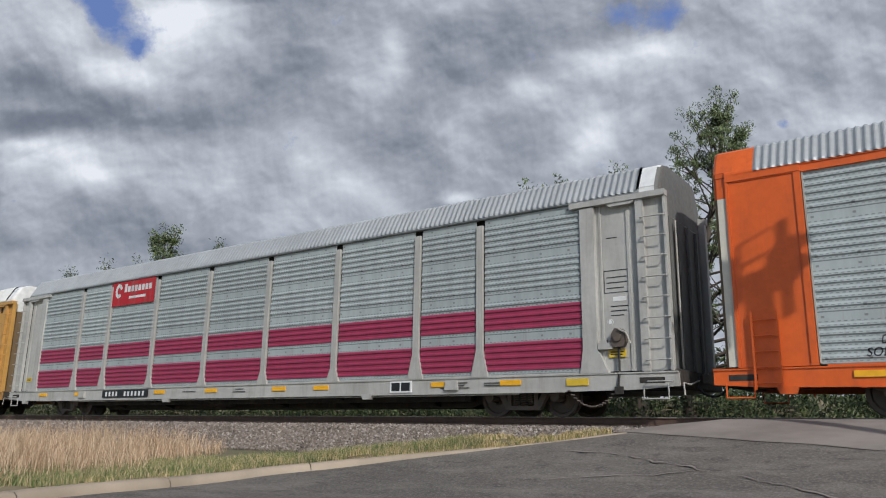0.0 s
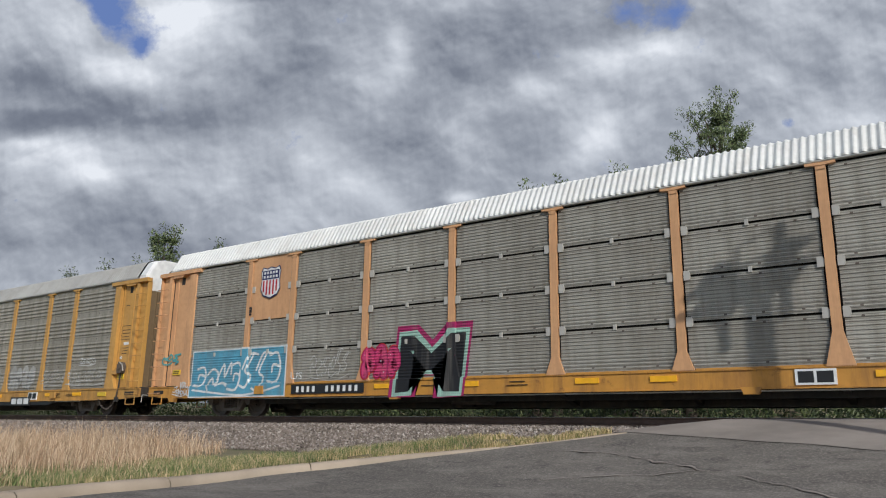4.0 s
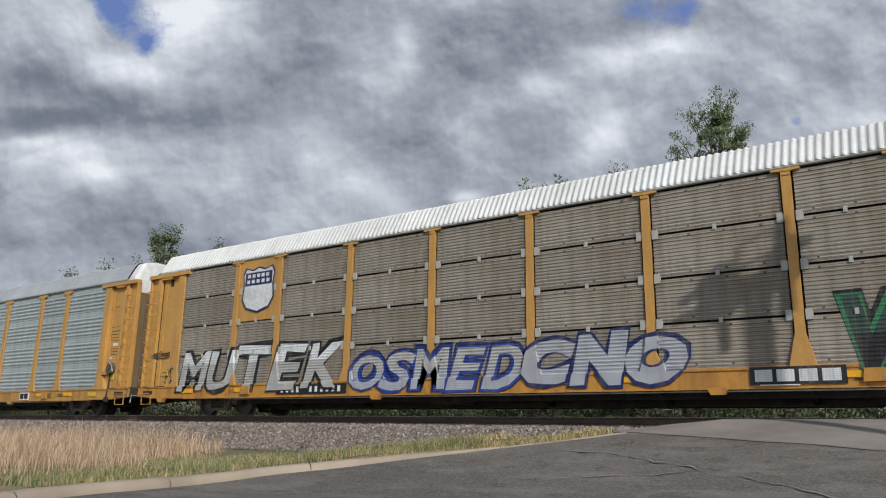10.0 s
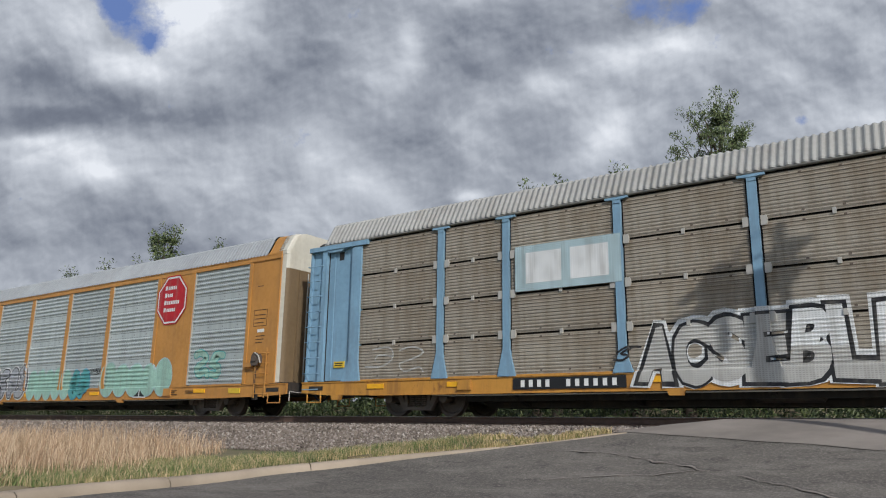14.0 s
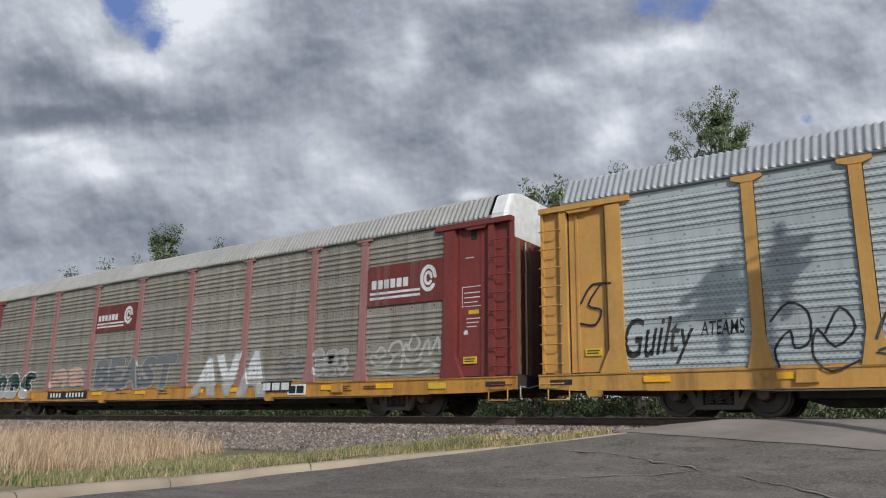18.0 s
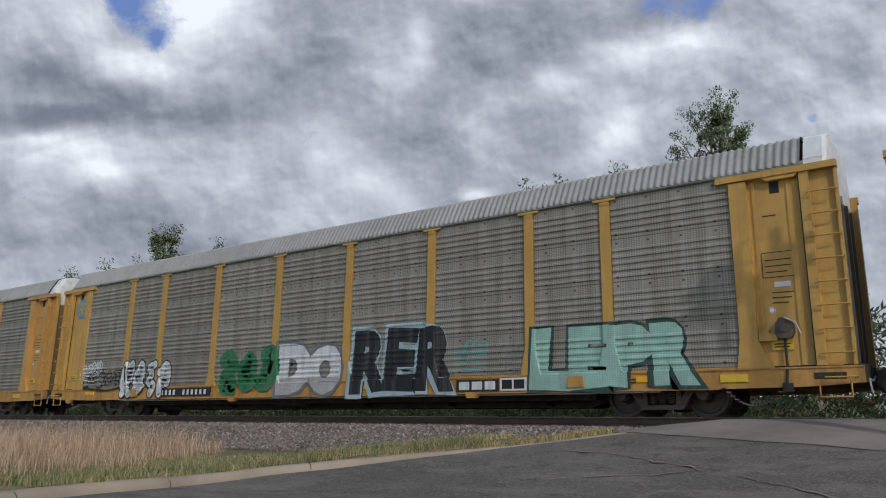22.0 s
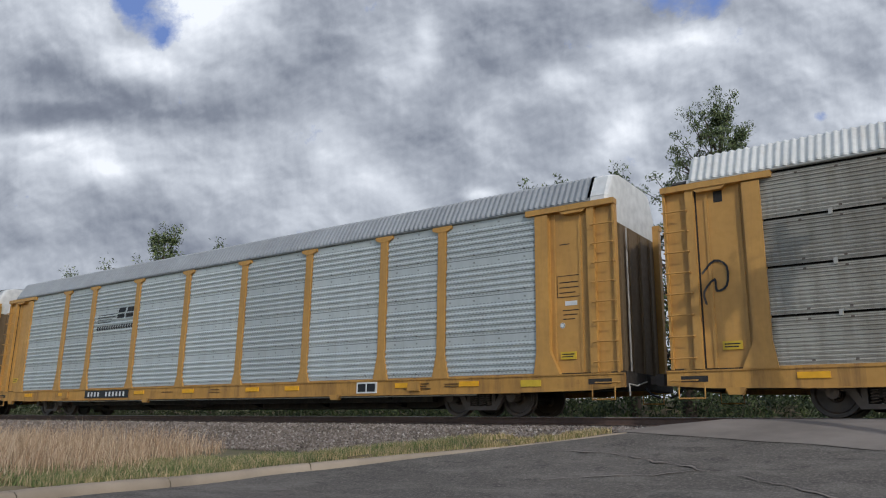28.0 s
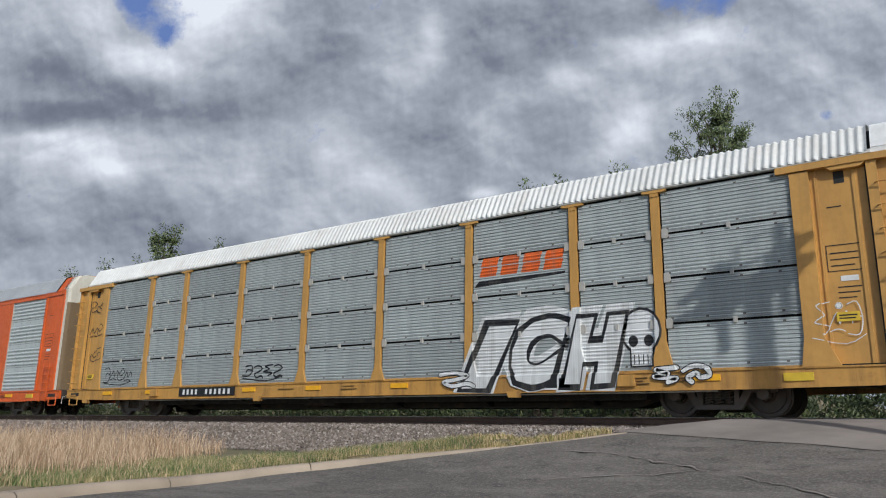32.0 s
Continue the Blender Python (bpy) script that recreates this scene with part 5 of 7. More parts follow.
def wall_front(sp, x, z):
    """How far the near side stands out (towards -y) at a place of the wall."""
    if z < SILL_HI + 0.02:
        return FACE + 0.002
    ax = abs(x)
    if sp.get("boxed"):
        for p in POSTS[2:-2]:
            if abs(x - p) <= 0.125:
                return FACE + 0.002
        if 7.18 <= ax <= 9.27:
            return FACE if (ax < 7.38 or ax > 9.07) else 1.502
    else:
        for p in POSTS:
            if abs(x - p) <= 0.128 + max(0.0, 1.5 - z) * 0.25:
                return FACE + 0.002
    if ax > 11.9:
        if sp.get("flush"):
            return FACE if ax < 12.17 or 13.0 < ax < 13.12 else 1.502
        if 12.20 < ax < 13.16:
            return 1.425
        if 13.36 < ax < 13.80:
            return 1.412
        return FACE + 0.002
    if sp.get("multi"):
        k = (z - WALL_LO) % 0.965
        out = along(SLIM_FOLD, (k - 0.04) % SLIM_PITCH) if 0.04 <= k <= 0.04 + SLIM_COUNT * SLIM_PITCH else 0.0
        return -PANEL_Y + out
    return -PANEL_Y + ridge_profile(z)


def lay(bm, sp, lift):
    """Bends a flat drawing (x, lift, z) on to the wall, cutting it where the wall changes."""
    if not bm.verts:
        return
    xs, zs = [v.co.x for v in bm.verts], [v.co.z for v in bm.verts]
    x0, x1, z0, z1 = min(xs), max(xs), min(zs), max(zs)
    for z in wall_breaks(sp):
        if z0 < z < z1:
            bmesh.ops.bisect_plane(bm, geom=bm.verts[:] + bm.edges[:] + bm.faces[:], plane_co=(0, 0, z), plane_no=(0, 0, 1), dist=1e-5)
    edges = []
    for p in POSTS:
        edges += [p - 0.127, p - 0.14, p + 0.127, p + 0.14]
    edges += [s * e for s in (-1, 1) for e in (7.17, 7.19, 9.27, 9.29, 11.89, 12.19, 12.21, 13.15, 13.17, 13.355, 13.365, 13.795, 13.805)]
    for x in edges:
        if x0 < x < x1:
            bmesh.ops.bisect_plane(bm, geom=bm.verts[:] + bm.edges[:] + bm.faces[:], plane_co=(x, 0, 0), plane_no=(1, 0, 0), dist=1e-5)
    if z0 < 1.4 and not sp.get("boxed"):
        for p in POSTS:
            if x0 < p + 0.3 and x1 > p - 0.3:
                for side in (-1, 1):
                    for d in (-0.004, 0.008):
                        bmesh.ops.bisect_plane(bm, geom=bm.verts[:] + bm.edges[:] + bm.faces[:], plane_co=(p + side * (0.128 + d), 0, 1.5), plane_no=(side, 0, 0.25), dist=1e-5)
    for v in bm.verts:
        v.co.y = -(wall_front(sp, v.co.x, v.co.z) + 0.003 + v.co.y)


def patch(bm, pts, mat, lift):
    f = bm.faces.new([bm.verts.new((x, lift, z)) for x, z in pts])
    f.material_index = mat
    if f.calc_area() > 0:
        f.normal_update()
        if f.normal.y > 0:
            f.normal_flip()


def stroke(bm, pts, w, mat, lift):
    """A thick line with round joints."""
    for i, (x, z) in enumerate(pts):
        patch(bm, [(x + w * math.cos(a), z + w * math.sin(a)) for a in (k * math.pi / 5 for k in range(10))], mat, lift + 0.00025 * i)
        if i:
            u, v = pts[i - 1]
            d = math.hypot(x - u, z - v) or 1e-6
            nx, nz = -(z - v) / d * w, (x - u) / d * w
            patch(bm, [(u + nx, v + nz), (x + nx, z + nz), (x - nx, z - nz), (u - nx, v - nz)], mat, lift + 0.00025 * i + 0.0001)


def arc(cx, cz, rx, rz, a, b, n=7):
    return [(cx + rx * math.cos(a + (b - a) * i / n), cz + rz * math.sin(a + (b - a) * i / n)) for i in range(n + 1)]


def mark(n, name, label, bm, colours, sp=None):
    sp = sp or CARS[n]
    lay(bm, sp, 0)
    ob = part(name, mesh_of(name, bm, *[spray(c) for c in colours]), None, MADE[n], label)
    return ob


# plain sprayed figures: hooks, forks, bolts and loops
GLYPHS = (
    ([(0.12, 0.86), (0.5, 0.96), (0.86, 0.74), (0.55, 0.5), (0.2, 0.34), (0.4, 0.05), (0.8, 0.2), (0.96, 0.02)],),
    ([(0.1, 0.9), (0.6, 0.96), (0.84, 0.5), (0.62, 0.1), (0.05, 0.12)], [(0.8, 0.55), (0.36, 0.62), (0.3, 0.4)]),
    ([(0.84, 0.02), (0.9, 0.5), (0.72, 0.94), (0.3, 0.9), (0.14, 0.62), (0.4, 0.48), (0.74, 0.56)], [(0.5, 0.5), (0.3, 0.24), (0.02, 0.08)]),
    ([(0.1, 0.7), (0.45, 0.95), (0.85, 0.8), (0.9, 0.4), (0.6, 0.3), (0.5, 0.55), (0.2, 0.3), (0.3, 0.04)],),
    ([(0.04, 0.3), (0.3, 0.92), (0.55, 0.4), (0.78, 0.96), (0.98, 0.5)], [(0.1, 0.05), (0.5, 0.16), (0.9, 0.04)]),
    ([(0.1, 0.55), (0.4, 0.95), (0.94, 0.92)], [(0.62, 0.94), (0.3, 0.5), (0.66, 0.36), (0.5, 0.05), (0.1, 0.1)]),
    ([(0.88, 0.9), (0.2, 0.8), (0.62, 0.56), (0.14, 0.36), (0.9, 0.26), (0.6, 0.04)],),
    ([(0.3, 0.6), (0.55, 0.95), (0.86, 0.66), (0.5, 0.4), (0.14, 0.66), (0.08, 0.3), (0.45, 0.06), (0.95, 0.2)],),
)


def rounded(pts, n=3):
    """More points along a smooth curve through the given ones."""
    out = []
    for i in range(len(pts) - 1):
        a, b, c, d = pts[max(0, i - 1)], pts[i], pts[i + 1], pts[min(len(pts) - 1, i + 2)]
        for k in range(n):
            u = k / n
            out.append(tuple(0.5 * (2 * q + (r - p) * u + (2 * p - 5 * q + 4 * r - s) * u * u + (3 * q - p - 3 * r + s) * u ** 3) for p, q, r, s in zip(a, b, c, d)))
    return out + [pts[-1]]


def graf(n, x0, x1, z0, z1, letters, fill, line, halo=None, low=None, shine="white", fat=0.115, seed=1, label="", slant=0.0, spiky=False):
    """A row of fat sprayed figures with outline, two-tone fill, glints and a cloud of colour behind."""
    r = random.Random(seed * 77 + n)
    colours = [line, fill, low or fill, halo or line, shine]
    bm = bmesh.new()
    w, h = (x1 - x0) / letters, z1 - z0
    rad = min(fat * (0.66 if spiky else 0.82) * h, 0.2 * w)
    edge = max(0.022, 0.035 * h)
    last = -1
    for k in range(letters):
        g = r.randrange(len(GLYPHS))
        g = (g + 1) % len(GLYPHS) if g == last else g
        last = g
        tilt, tall, drop = r.uniform(-0.12, 0.2), r.uniform(0.86, 1.0), r.uniform(0.0, 0.08)
        lines = []
        for path in GLYPHS[g]:
            pts = path if spiky else rounded(path)
            pts = [(x0 + w * (k + 0.5) + (u - 0.5 + tilt * (v - 0.5)) * (w * 1.1 - 2 * rad), z0 + rad + (drop + v * tall * (1 - drop)) * (h - 2 * rad)) for u, v in pts]
            lines.append([(x + 0.03 * h * noise.noise((x * 2, z * 2, 1)), z + 0.04 * h * noise.noise((x * 2, z * 2, 6))) for x, z in pts])
        base = 0.0005 + 0.0075 * (k % 2)
        if halo and halo != fill:
            for pts in lines:
                stroke(bm, pts, rad + 2.0 * edge + (0.03 * h if spiky else 0.0), 3, 0.0001)
        for pts in lines:
            stroke(bm, pts, rad + edge, 0, base + 0.0065)
            if spiky:
                for (xa, za), (xb, zb) in ((pts[1], pts[0]), (pts[-2], pts[-1])):
                    d = math.hypot(xb - xa, zb - za) or 1.0
                    ux, uz = (xb - xa) / d, (zb - za) / d
                    tip, wide = rad * 2.6, rad * 1.5
                    patch(bm, [(xb - uz * (wide + edge), zb + ux * (wide + edge)), (xb + uz * (wide + edge), zb - ux * (wide + edge)), (xb + ux * (tip + edge), zb + uz * (tip + edge))], 0, base + 0.0118)
                    patch(bm, [(xb - uz * wide * 0.8, zb + ux * wide * 0.8), (xb + uz * wide * 0.8, zb - ux * wide * 0.8), (xb + ux * tip, zb + uz * tip)], 1, base + 0.0136)
        for pts in lines:
            cut = z0 + 0.42 * h
            for a, b in zip(pts, pts[1:]):
                stroke(bm, [a, b], rad, 2 if (a[1] + b[1]) / 2 < cut else 1, base + 0.0128)
            (xa, za), (xb, zb) = pts[0], pts[1]
            stroke(bm, [(xa * 0.7 + xb * 0.3, za * 0.7 + zb * 0.3 + rad * 0.45), (xa * 0.5 + xb * 0.5, za * 0.5 + zb * 0.5 + rad * 0.4)], max(0.008, rad * 0.13), 4, base + 0.0145)
    return mark(n, "graffiti", label, bm, colours)


def scrawl(n, x0, x1, z0, z1, colour, count=6, seed=1, thick=0.022, label=""):
    """A thin tag of linked loops and hooks, with a flourish under it."""
    r = random.Random(seed * 31 + n)
    bm = bmesh.new()
    w, h = (x1 - x0) / count, z1 - z0
    thick = min(thick * 0.75, 0.05 * h + 0.004)
    for k in range(count):
        tall, drop = r.uniform(0.6, 1.0), r.uniform(0.0, 0.25)
        tilt = r.uniform(0.0, 0.35)
        for path in GLYPHS[r.randrange(len(GLYPHS))]:
            pts = [(x0 + w * (k + 0.5 + (u - 0.5 + tilt * (v - 0.5)) * 1.15), z0 + h * (drop + v * tall * (1 - drop))) for u, v in rounded(path)]
            stroke(bm, pts, thick, 0, 0.002)
    if count > 2:
        stroke(bm, rounded([(x0 - 0.05, z0 + 0.1 * h), (x0 + 0.6 * (x1 - x0), z0 - 0.05 * h), (x1, z0 + 0.15 * h)]), thick * 0.8, 0, 0.003)
    return mark(n, "graffiti", label or "thin %s spray tag" % colour, bm, [colour])


def lettering(bm, text, x0, x1, z0, z1, mat, lift, fat=0.0, shear=0.0, split=None):
    """Draws a word of the built-in font into the box, as thick as asked."""
    cu = bpy.data.curves.new("word", "FONT")
    cu.body, cu.resolution_u, cu.offset, cu.shear, cu.space_character = text, 3, fat, shear, 1.0 + fat * 1.6
    ob = new("word", cu)
    me = ob.to_mesh()
    xs, ys = [v.co.x for v in me.vertices], [v.co.y for v in me.vertices]
    a, b, c, d = min(xs), max(xs), min(ys), max(ys)
    vs = [bm.verts.new((x0 + (v.co.x - a) / (b - a) * (x1 - x0), lift, z0 + (v.co.y - c) / (d - c) * (z1 - z0))) for v in me.vertices]
    h = z1 - z0
    if fat > 0.01:
        for v in vs:
            q = v.co * (1.5 / h)
            v.co.x, v.co.z = v.co.x + 0.07 * h * noise.noise((q.x, q.z, 3)), v.co.z + 0.07 * h * noise.noise((q.x, q.z, 8))
    for p in me.polygons:
        try:
            f = bm.faces.new([vs[i] for i in p.vertices])
        except ValueError:
            continue
        f.material_index = mat
        f.normal_update()
        if f.normal.y > 0:
            f.normal_flip()
        if split and sum(v.co.z for v in f.verts) / len(f.verts) < split[0]:
            f.material_index = split[1]
    ob.to_mesh_clear()
    bpy.data.objects.remove(ob)
    bpy.data.curves.remove(cu)


def word(n, text, x0, x1, z0, z1, fill, line, halo=None, low=None, fat=0.03, shear=0.0, label="", second=None):
    """A sprayed word in fat letters with an outline, and a halo behind it."""
    colours = [line, fill, low or fill, halo or line, second or line]
    bm = bmesh.new()
    h, w = z1 - z0, x1 - x0
    r = random.Random(len(text) + n)
    if halo:
        k = max(5, int(w * 1.6))
        for i in range(k):
            cx, cz = x0 + w * (i + 0.5) / k, (z0 + z1) / 2
            pts = [(cx + w / k * r.uniform(0.75, 1.1) * math.cos(a), cz + h * r.uniform(0.46, 0.56) * math.sin(a)) for a in (j * math.pi / 6 for j in range(12))]
            patch(bm, pts, 3 if i % 3 or not second else 4, 0.0003 * (i % 3))
    m = 0.06 * h
    lettering(bm, text, x0 - m, x1 + m, z0 - m, z1 + m, 0, 0.002, fat + 0.045, shear)
    cutz = z0 + 0.42 * h
    face = bmesh.new()
    lettering(face, text, x0, x1, z0, z1, 1, 0.006, fat, shear)
    if low:
        bmesh.ops.bisect_plane(face, geom=face.verts[:] + face.edges[:] + face.faces[:], plane_co=(0, 0, cutz), plane_no=(0, 0, 1))
        for f in face.faces:
            if f.calc_center_median().z < cutz:
                f.material_index = 2
    tmp = bpy.data.meshes.new("tmp")
    face.to_mesh(tmp)
    face.free()
    bm.from_mesh(tmp)
    bpy.data.meshes.remove(tmp)
    return mark(n, "graffiti", label or "sprayed word in fat letters", bm, colours)


def burner(n, text, x0, x1, z0, z1, bands, line, halo=None, edge=0.06, fat=0.04, shear=0.0, label="", seed=1, tall=0.14):
    """A sprayed word letter by letter, each of its own height and lean, filled in bands of (colour, from what height)."""
    r = random.Random(seed * 13 + n)
    bm = bmesh.new()
    w, h = (x1 - x0) / len(text), z1 - z0
    m = edge * h
    for i, ch in enumerate(text):
        a, b = x0 + w * (i - 0.05), x0 + w * (i + 1.05)
        lo, hi = z0 + h * tall * 0.4 * r.random(), z1 - h * tall * r.random()
        lean, lift = shear + r.uniform(-0.12, 0.12), 0.0012 * (i % 2)
        if halo:
            lettering(bm, ch, a - 1.8 * m, b + 1.8 * m, lo - 1.2 * m, hi + 2.3 * m, 1, 0.0003 + 0.2 * lift, fat + 0.09, lean)
        lettering(bm, ch, a - m, b + m, lo - m, hi + m, 0, 0.003 + lift, fat + 0.05, lean)
        face = bmesh.new()
        lettering(face, ch, a, b, lo, hi, 2, 0.0062 + lift, fat, lean)
        for j, (_, k) in enumerate(bands[1:], 1):
            cut = z0 + k * h + 0.02 * h * r.uniform(-1, 1)
            bmesh.ops.bisect_plane(face, geom=face.verts[:] + face.edges[:] + face.faces[:], plane_co=(0, 0, cut), plane_no=(0, 0, 1))
            for f in face.faces:
                if f.calc_center_median().z > cut:
                    f.material_index = 2 + j
        tmp = bpy.data.meshes.new("tmp")
        face.to_mesh(tmp)
        face.free()
        bm.from_mesh(tmp)
        bpy.data.meshes.remove(tmp)
    return mark(n, "graffiti", label or "sprayed word in fat letters", bm, [line, halo or line] + [c for c, _ in bands])


def note(n, text, x0, x1, z0, z1, colour, shear=0.25):
    """A few words scribbled in thin sprayed letters."""
    bm = bmesh.new()
    lettering(bm, text, x0, x1, z0, z1, 0, 0.002, 0.0105, shear)
    return mark(n, "graffiti", "thin %s handwriting" % colour, bm, [colour])


def bubbles(n, x0, x1, z0, z1, count, fill, line, label, seed=1):
    """Upright egg shapes side by side, each with a thin edge."""
    r = random.Random(seed + n)
    bm = bmesh.new()
    w, h = (x1 - x0) / count, z1 - z0
    for i in range(count):
        cx, top = x0 + w * (i + 0.5), z1 - h * 0.16 * r.random()
        cz, rz = (z0 + top) / 2, (top - z0) / 2
        for k, mat, lift in ((1.0, 1, 0.001), (0.94, 0, 0.004)):
            patch(bm, arc(cx, cz, w * 0.62 * k, rz * k, 0, 5.98, 19), mat, lift + 0.0008 * (i % 2))
    return mark(n, "graffiti", label, bm, [fill, line])


def slab(n, x0, x1, z0, z1, colour, edge, label):
    """A block of one sprayed colour with a pale border."""
    bm = bmesh.new()
    rect(bm, x0 - 0.05, x1 + 0.05, z0 - 0.04, z1 + 0.05, 1, 0.0)
    rect(bm, x0, x1, z0, z1, 0, 0.0004)
    return mark(n, "graffiti", label, bm, [colour, edge])


def rect(bm, x0, x1, z0, z1, mat, lift, lean=0.0):
    patch(bm, [(x0, z0), (x1, z0), (x1 + lean, z1), (x0 + lean, z1)], mat, lift)


def flag_emblem(n, x0, x1, z0, z1):
    """A red rectangle with a white round mark and white bars."""
    bm = bmesh.new()
    rect(bm, x0, x1, z0, z1, 0, 0)
    w, h = x1 - x0, z1 - z0
    stroke(bm, arc(x0 + 0.17 * w, z0 + 0.55 * h, 0.06 * w, 0.2 * h, 0.5, 5.2), 0.025 * w, 1, 0.003)
    for i in range(8):
        rect(bm, x0 + (0.3 + 0.08 * i) * w, x0 + (0.36 + 0.08 * i) * w, z0 + 0.47 * h, z0 + (0.68 if i else 0.78) * h, 1, 0.003)
    rect(bm, x0 + 0.42 * w, x0 + 0.8 * w, z0 + 0.22 * h, z0 + 0.31 * h, 1, 0.003)
    return flat_mark(n, "emblem", "crimson rectangular emblem with white bars", bm, ["red", "white"], FACE - 0.02)


def flat_mark(n, name, label, bm, colours, out):
    """A stiff plate or decal that does not follow the ridges."""
    for v in bm.verts:
        v.co.y = -(out + v.co.y)
    return part(name, mesh_of(name, bm, *[spray(c) for c in colours]), None, MADE[n], label)


def octagon(n, x0, x1, z0, z1, rows=4):
    cx, cz, rx, rz = (x0 + x1) / 2, (z0 + z1) / 2, (x1 - x0) / 2, (z1 - z0) / 2
    bm = bmesh.new()

    def ring(k, mat, lift):
        patch(bm, [(cx + rx * k * 1.08 * math.cos(a), cz + rz * k * 1.08 * math.sin(a)) for a in (math.pi / 8 + i * math.pi / 4 for i in range(8))], mat, lift)
    ring(1.0, 0, 0), ring(0.95, 1, 0.002), ring(0.88, 0, 0.004)
    for i in range(rows):
        z = cz + rz * (0.42 - 0.30 * i)
        x = cx - rx * 0.5
        rect(bm, x, x + rx * 0.15, z, z + rz * 0.17, 1, 0.006)
        for j in range((5, 3, 7, 5)[i % 4]):
            rect(bm, x + rx * (0.2 + 0.12 * j), x + rx * (0.29 + 0.12 * j), z, z + rz * 0.14, 1, 0.006)
    return flat_mark(n, "emblem", "red octagon emblem with white border and bars", bm, ["red", "white"], FACE + 0.004 if CARS[n].get("boxed") else FACE - 0.022)


def slant_bars(n, x0, x1, z0, z1, colour, count, under=None, label="", flat=False):
    """A row of leaning blocks, with a stripe under it."""
    bm = bmesh.new()
    w, h = (x1 - x0) / count, z1 - z0
    for i in range(count):
        a = x0 + w * i
        rect(bm, a + 0.02 * w, a + 0.82 * w, z0 + 0.34 * h, z0 + 0.645 * h, 0, 0, 0.09 * h)
        rect(bm, a + 0.09 * w, a + 0.89 * w, z0 + 0.68 * h, z0 + 0.96 * h, 0, 0, 0.09 * h)
    if under:
        patch(bm, [(x0 - 0.06 * (x1 - x0), z0), (x1, z0 + 0.16 * h), (x1, z0 + 0.24 * h), (x0, z0 + 0.2 * h)], 1, 0)
    if flat:
        return flat_mark(n, "emblem", label, bm, [colour, under or colour], FACE + 0.009)
    return mark(n, "emblem", label, bm, [colour, under or colour])


def block_marks(n, x0, x1, z0, z1, colour, count, line=None, label=""):
    """Upright blocks with a bar below."""
    bm = bmesh.new()
    w, h = (x1 - x0) / count, z1 - z0
    for i in range(count):
        a = x0 + w * i
        for u, v, p, q in ((0.06, 0.88, 0.28, 0.62), (0.06, 0.88, 0.67, 1.0)):
            if line:
                rect(bm, a + (u - 0.04) * w, a + (v + 0.04) * w, z0 + (p - 0.04) * h, z0 + (q + 0.04) * h, 1, 0)
            rect(bm, a + u * w, a + v * w, z0 + p * h, z0 + q * h, 0, 0.001 + 0.0002 * i)
    rect(bm, x0, x1, z0, z0 + 0.12 * h, 0, 0)
    return mark(n, "emblem", label, bm, [colour, line or colour])


def black_bars_emblem(n, x0, x1, z0, z1):
    """Long speed bars, two heavy blocks and a line of small bars."""
    bm = bmesh.new()
    w, h = x1 - x0, z1 - z0
    for i in range(4):
        rect(bm, x0 + 0.02 * w, x0 + (0.52 - 0.05 * i) * w, z0 + (0.72 - 0.12 * i) * h, z0 + (0.76 - 0.12 * i) * h, 0, 0)
    for a in (0.52, 0.74):
        rect(bm, x0 + a * w, x0 + (a + 0.18) * w, z0 + 0.5 * h, z0 + 0.72 * h, 0, 0, 0.02 * w)
        rect(bm, x0 + (a + 0.02) * w, x0 + (a + 0.2) * w, z0 + 0.78 * h, z0 + h, 0, 0, 0.02 * w)
    for i in range(15):
        rect(bm, x0 + (0.02 + 0.063 * i) * w, x0 + (0.065 + 0.063 * i) * w, z0, z0 + 0.2 * h, 0, 0)
    return mark(n, "emblem", "black emblem of speed bars and blocks", bm, ["black"])


def shield(n, x0, x1, z0, z1, plate, stripes=True):
    """A shield with a dark blue head, on a painted plate that fills the bay."""
    bm = bmesh.new()
    (a, b, c, d) = plate
    sp = CARS[n]
    rect(bm, a, b, c, d, 3, -0.03)
    w, h = x1 - x0, z1 - z0

    def outline(k):
        cx, cz = (x0 + x1) / 2, (z0 + z1) / 2
        pts = [(-0.42, 0.5), (-0.2, 0.44), (0, 0.5), (0.2, 0.44), (0.42, 0.5), (0.5, 0.36), (0.46, 0.1), (0.5, -0.2), (0.36, -0.4), (0, -0.5), (-0.36, -0.4), (-0.5, -0.2), (-0.46, 0.1), (-0.5, 0.36)]
        return [(cx + u * w * k, cz + v * h * k) for u, v in pts]
    patch(bm, outline(1.06), 0, 0.003), patch(bm, outline(0.98), 1, 0.006)
    rect(bm, x0 + 0.06 * w, x1 - 0.06 * w, z0 + 0.6 * h, z0 + 0.9 * h, 0, 0.008)
    for i in range(5):
        rect(bm, x0 + (0.14 + 0.15 * i) * w, x0 + (0.24 + 0.15 * i) * w, z0 + 0.78 * h, z0 + 0.86 * h, 1, 0.010)
        rect(bm, x0 + (0.12 + 0.16 * i) * w, x0 + (0.22 + 0.16 * i) * w, z0 + 0.65 * h, z0 + 0.73 * h, 1, 0.010)
    if stripes:
        for i in range(5):
            rect(bm, x0 + (0.1 + 0.17 * i) * w, x0 + (0.18 + 0.17 * i) * w, z0 + (0.1 if i in (1, 2, 3) else 0.2) * h, z0 + 0.58 * h, 2, 0.010)
    for v in bm.verts:
        v.co.y = -(1.515 + v.co.y)
    me = mesh_of("emblem_plate", bm, spray("navy"), spray("white"), spray("red"), sp["body"])
    return part("emblem_plate", me, None, MADE[n], "painted plate with a striped shield emblem")


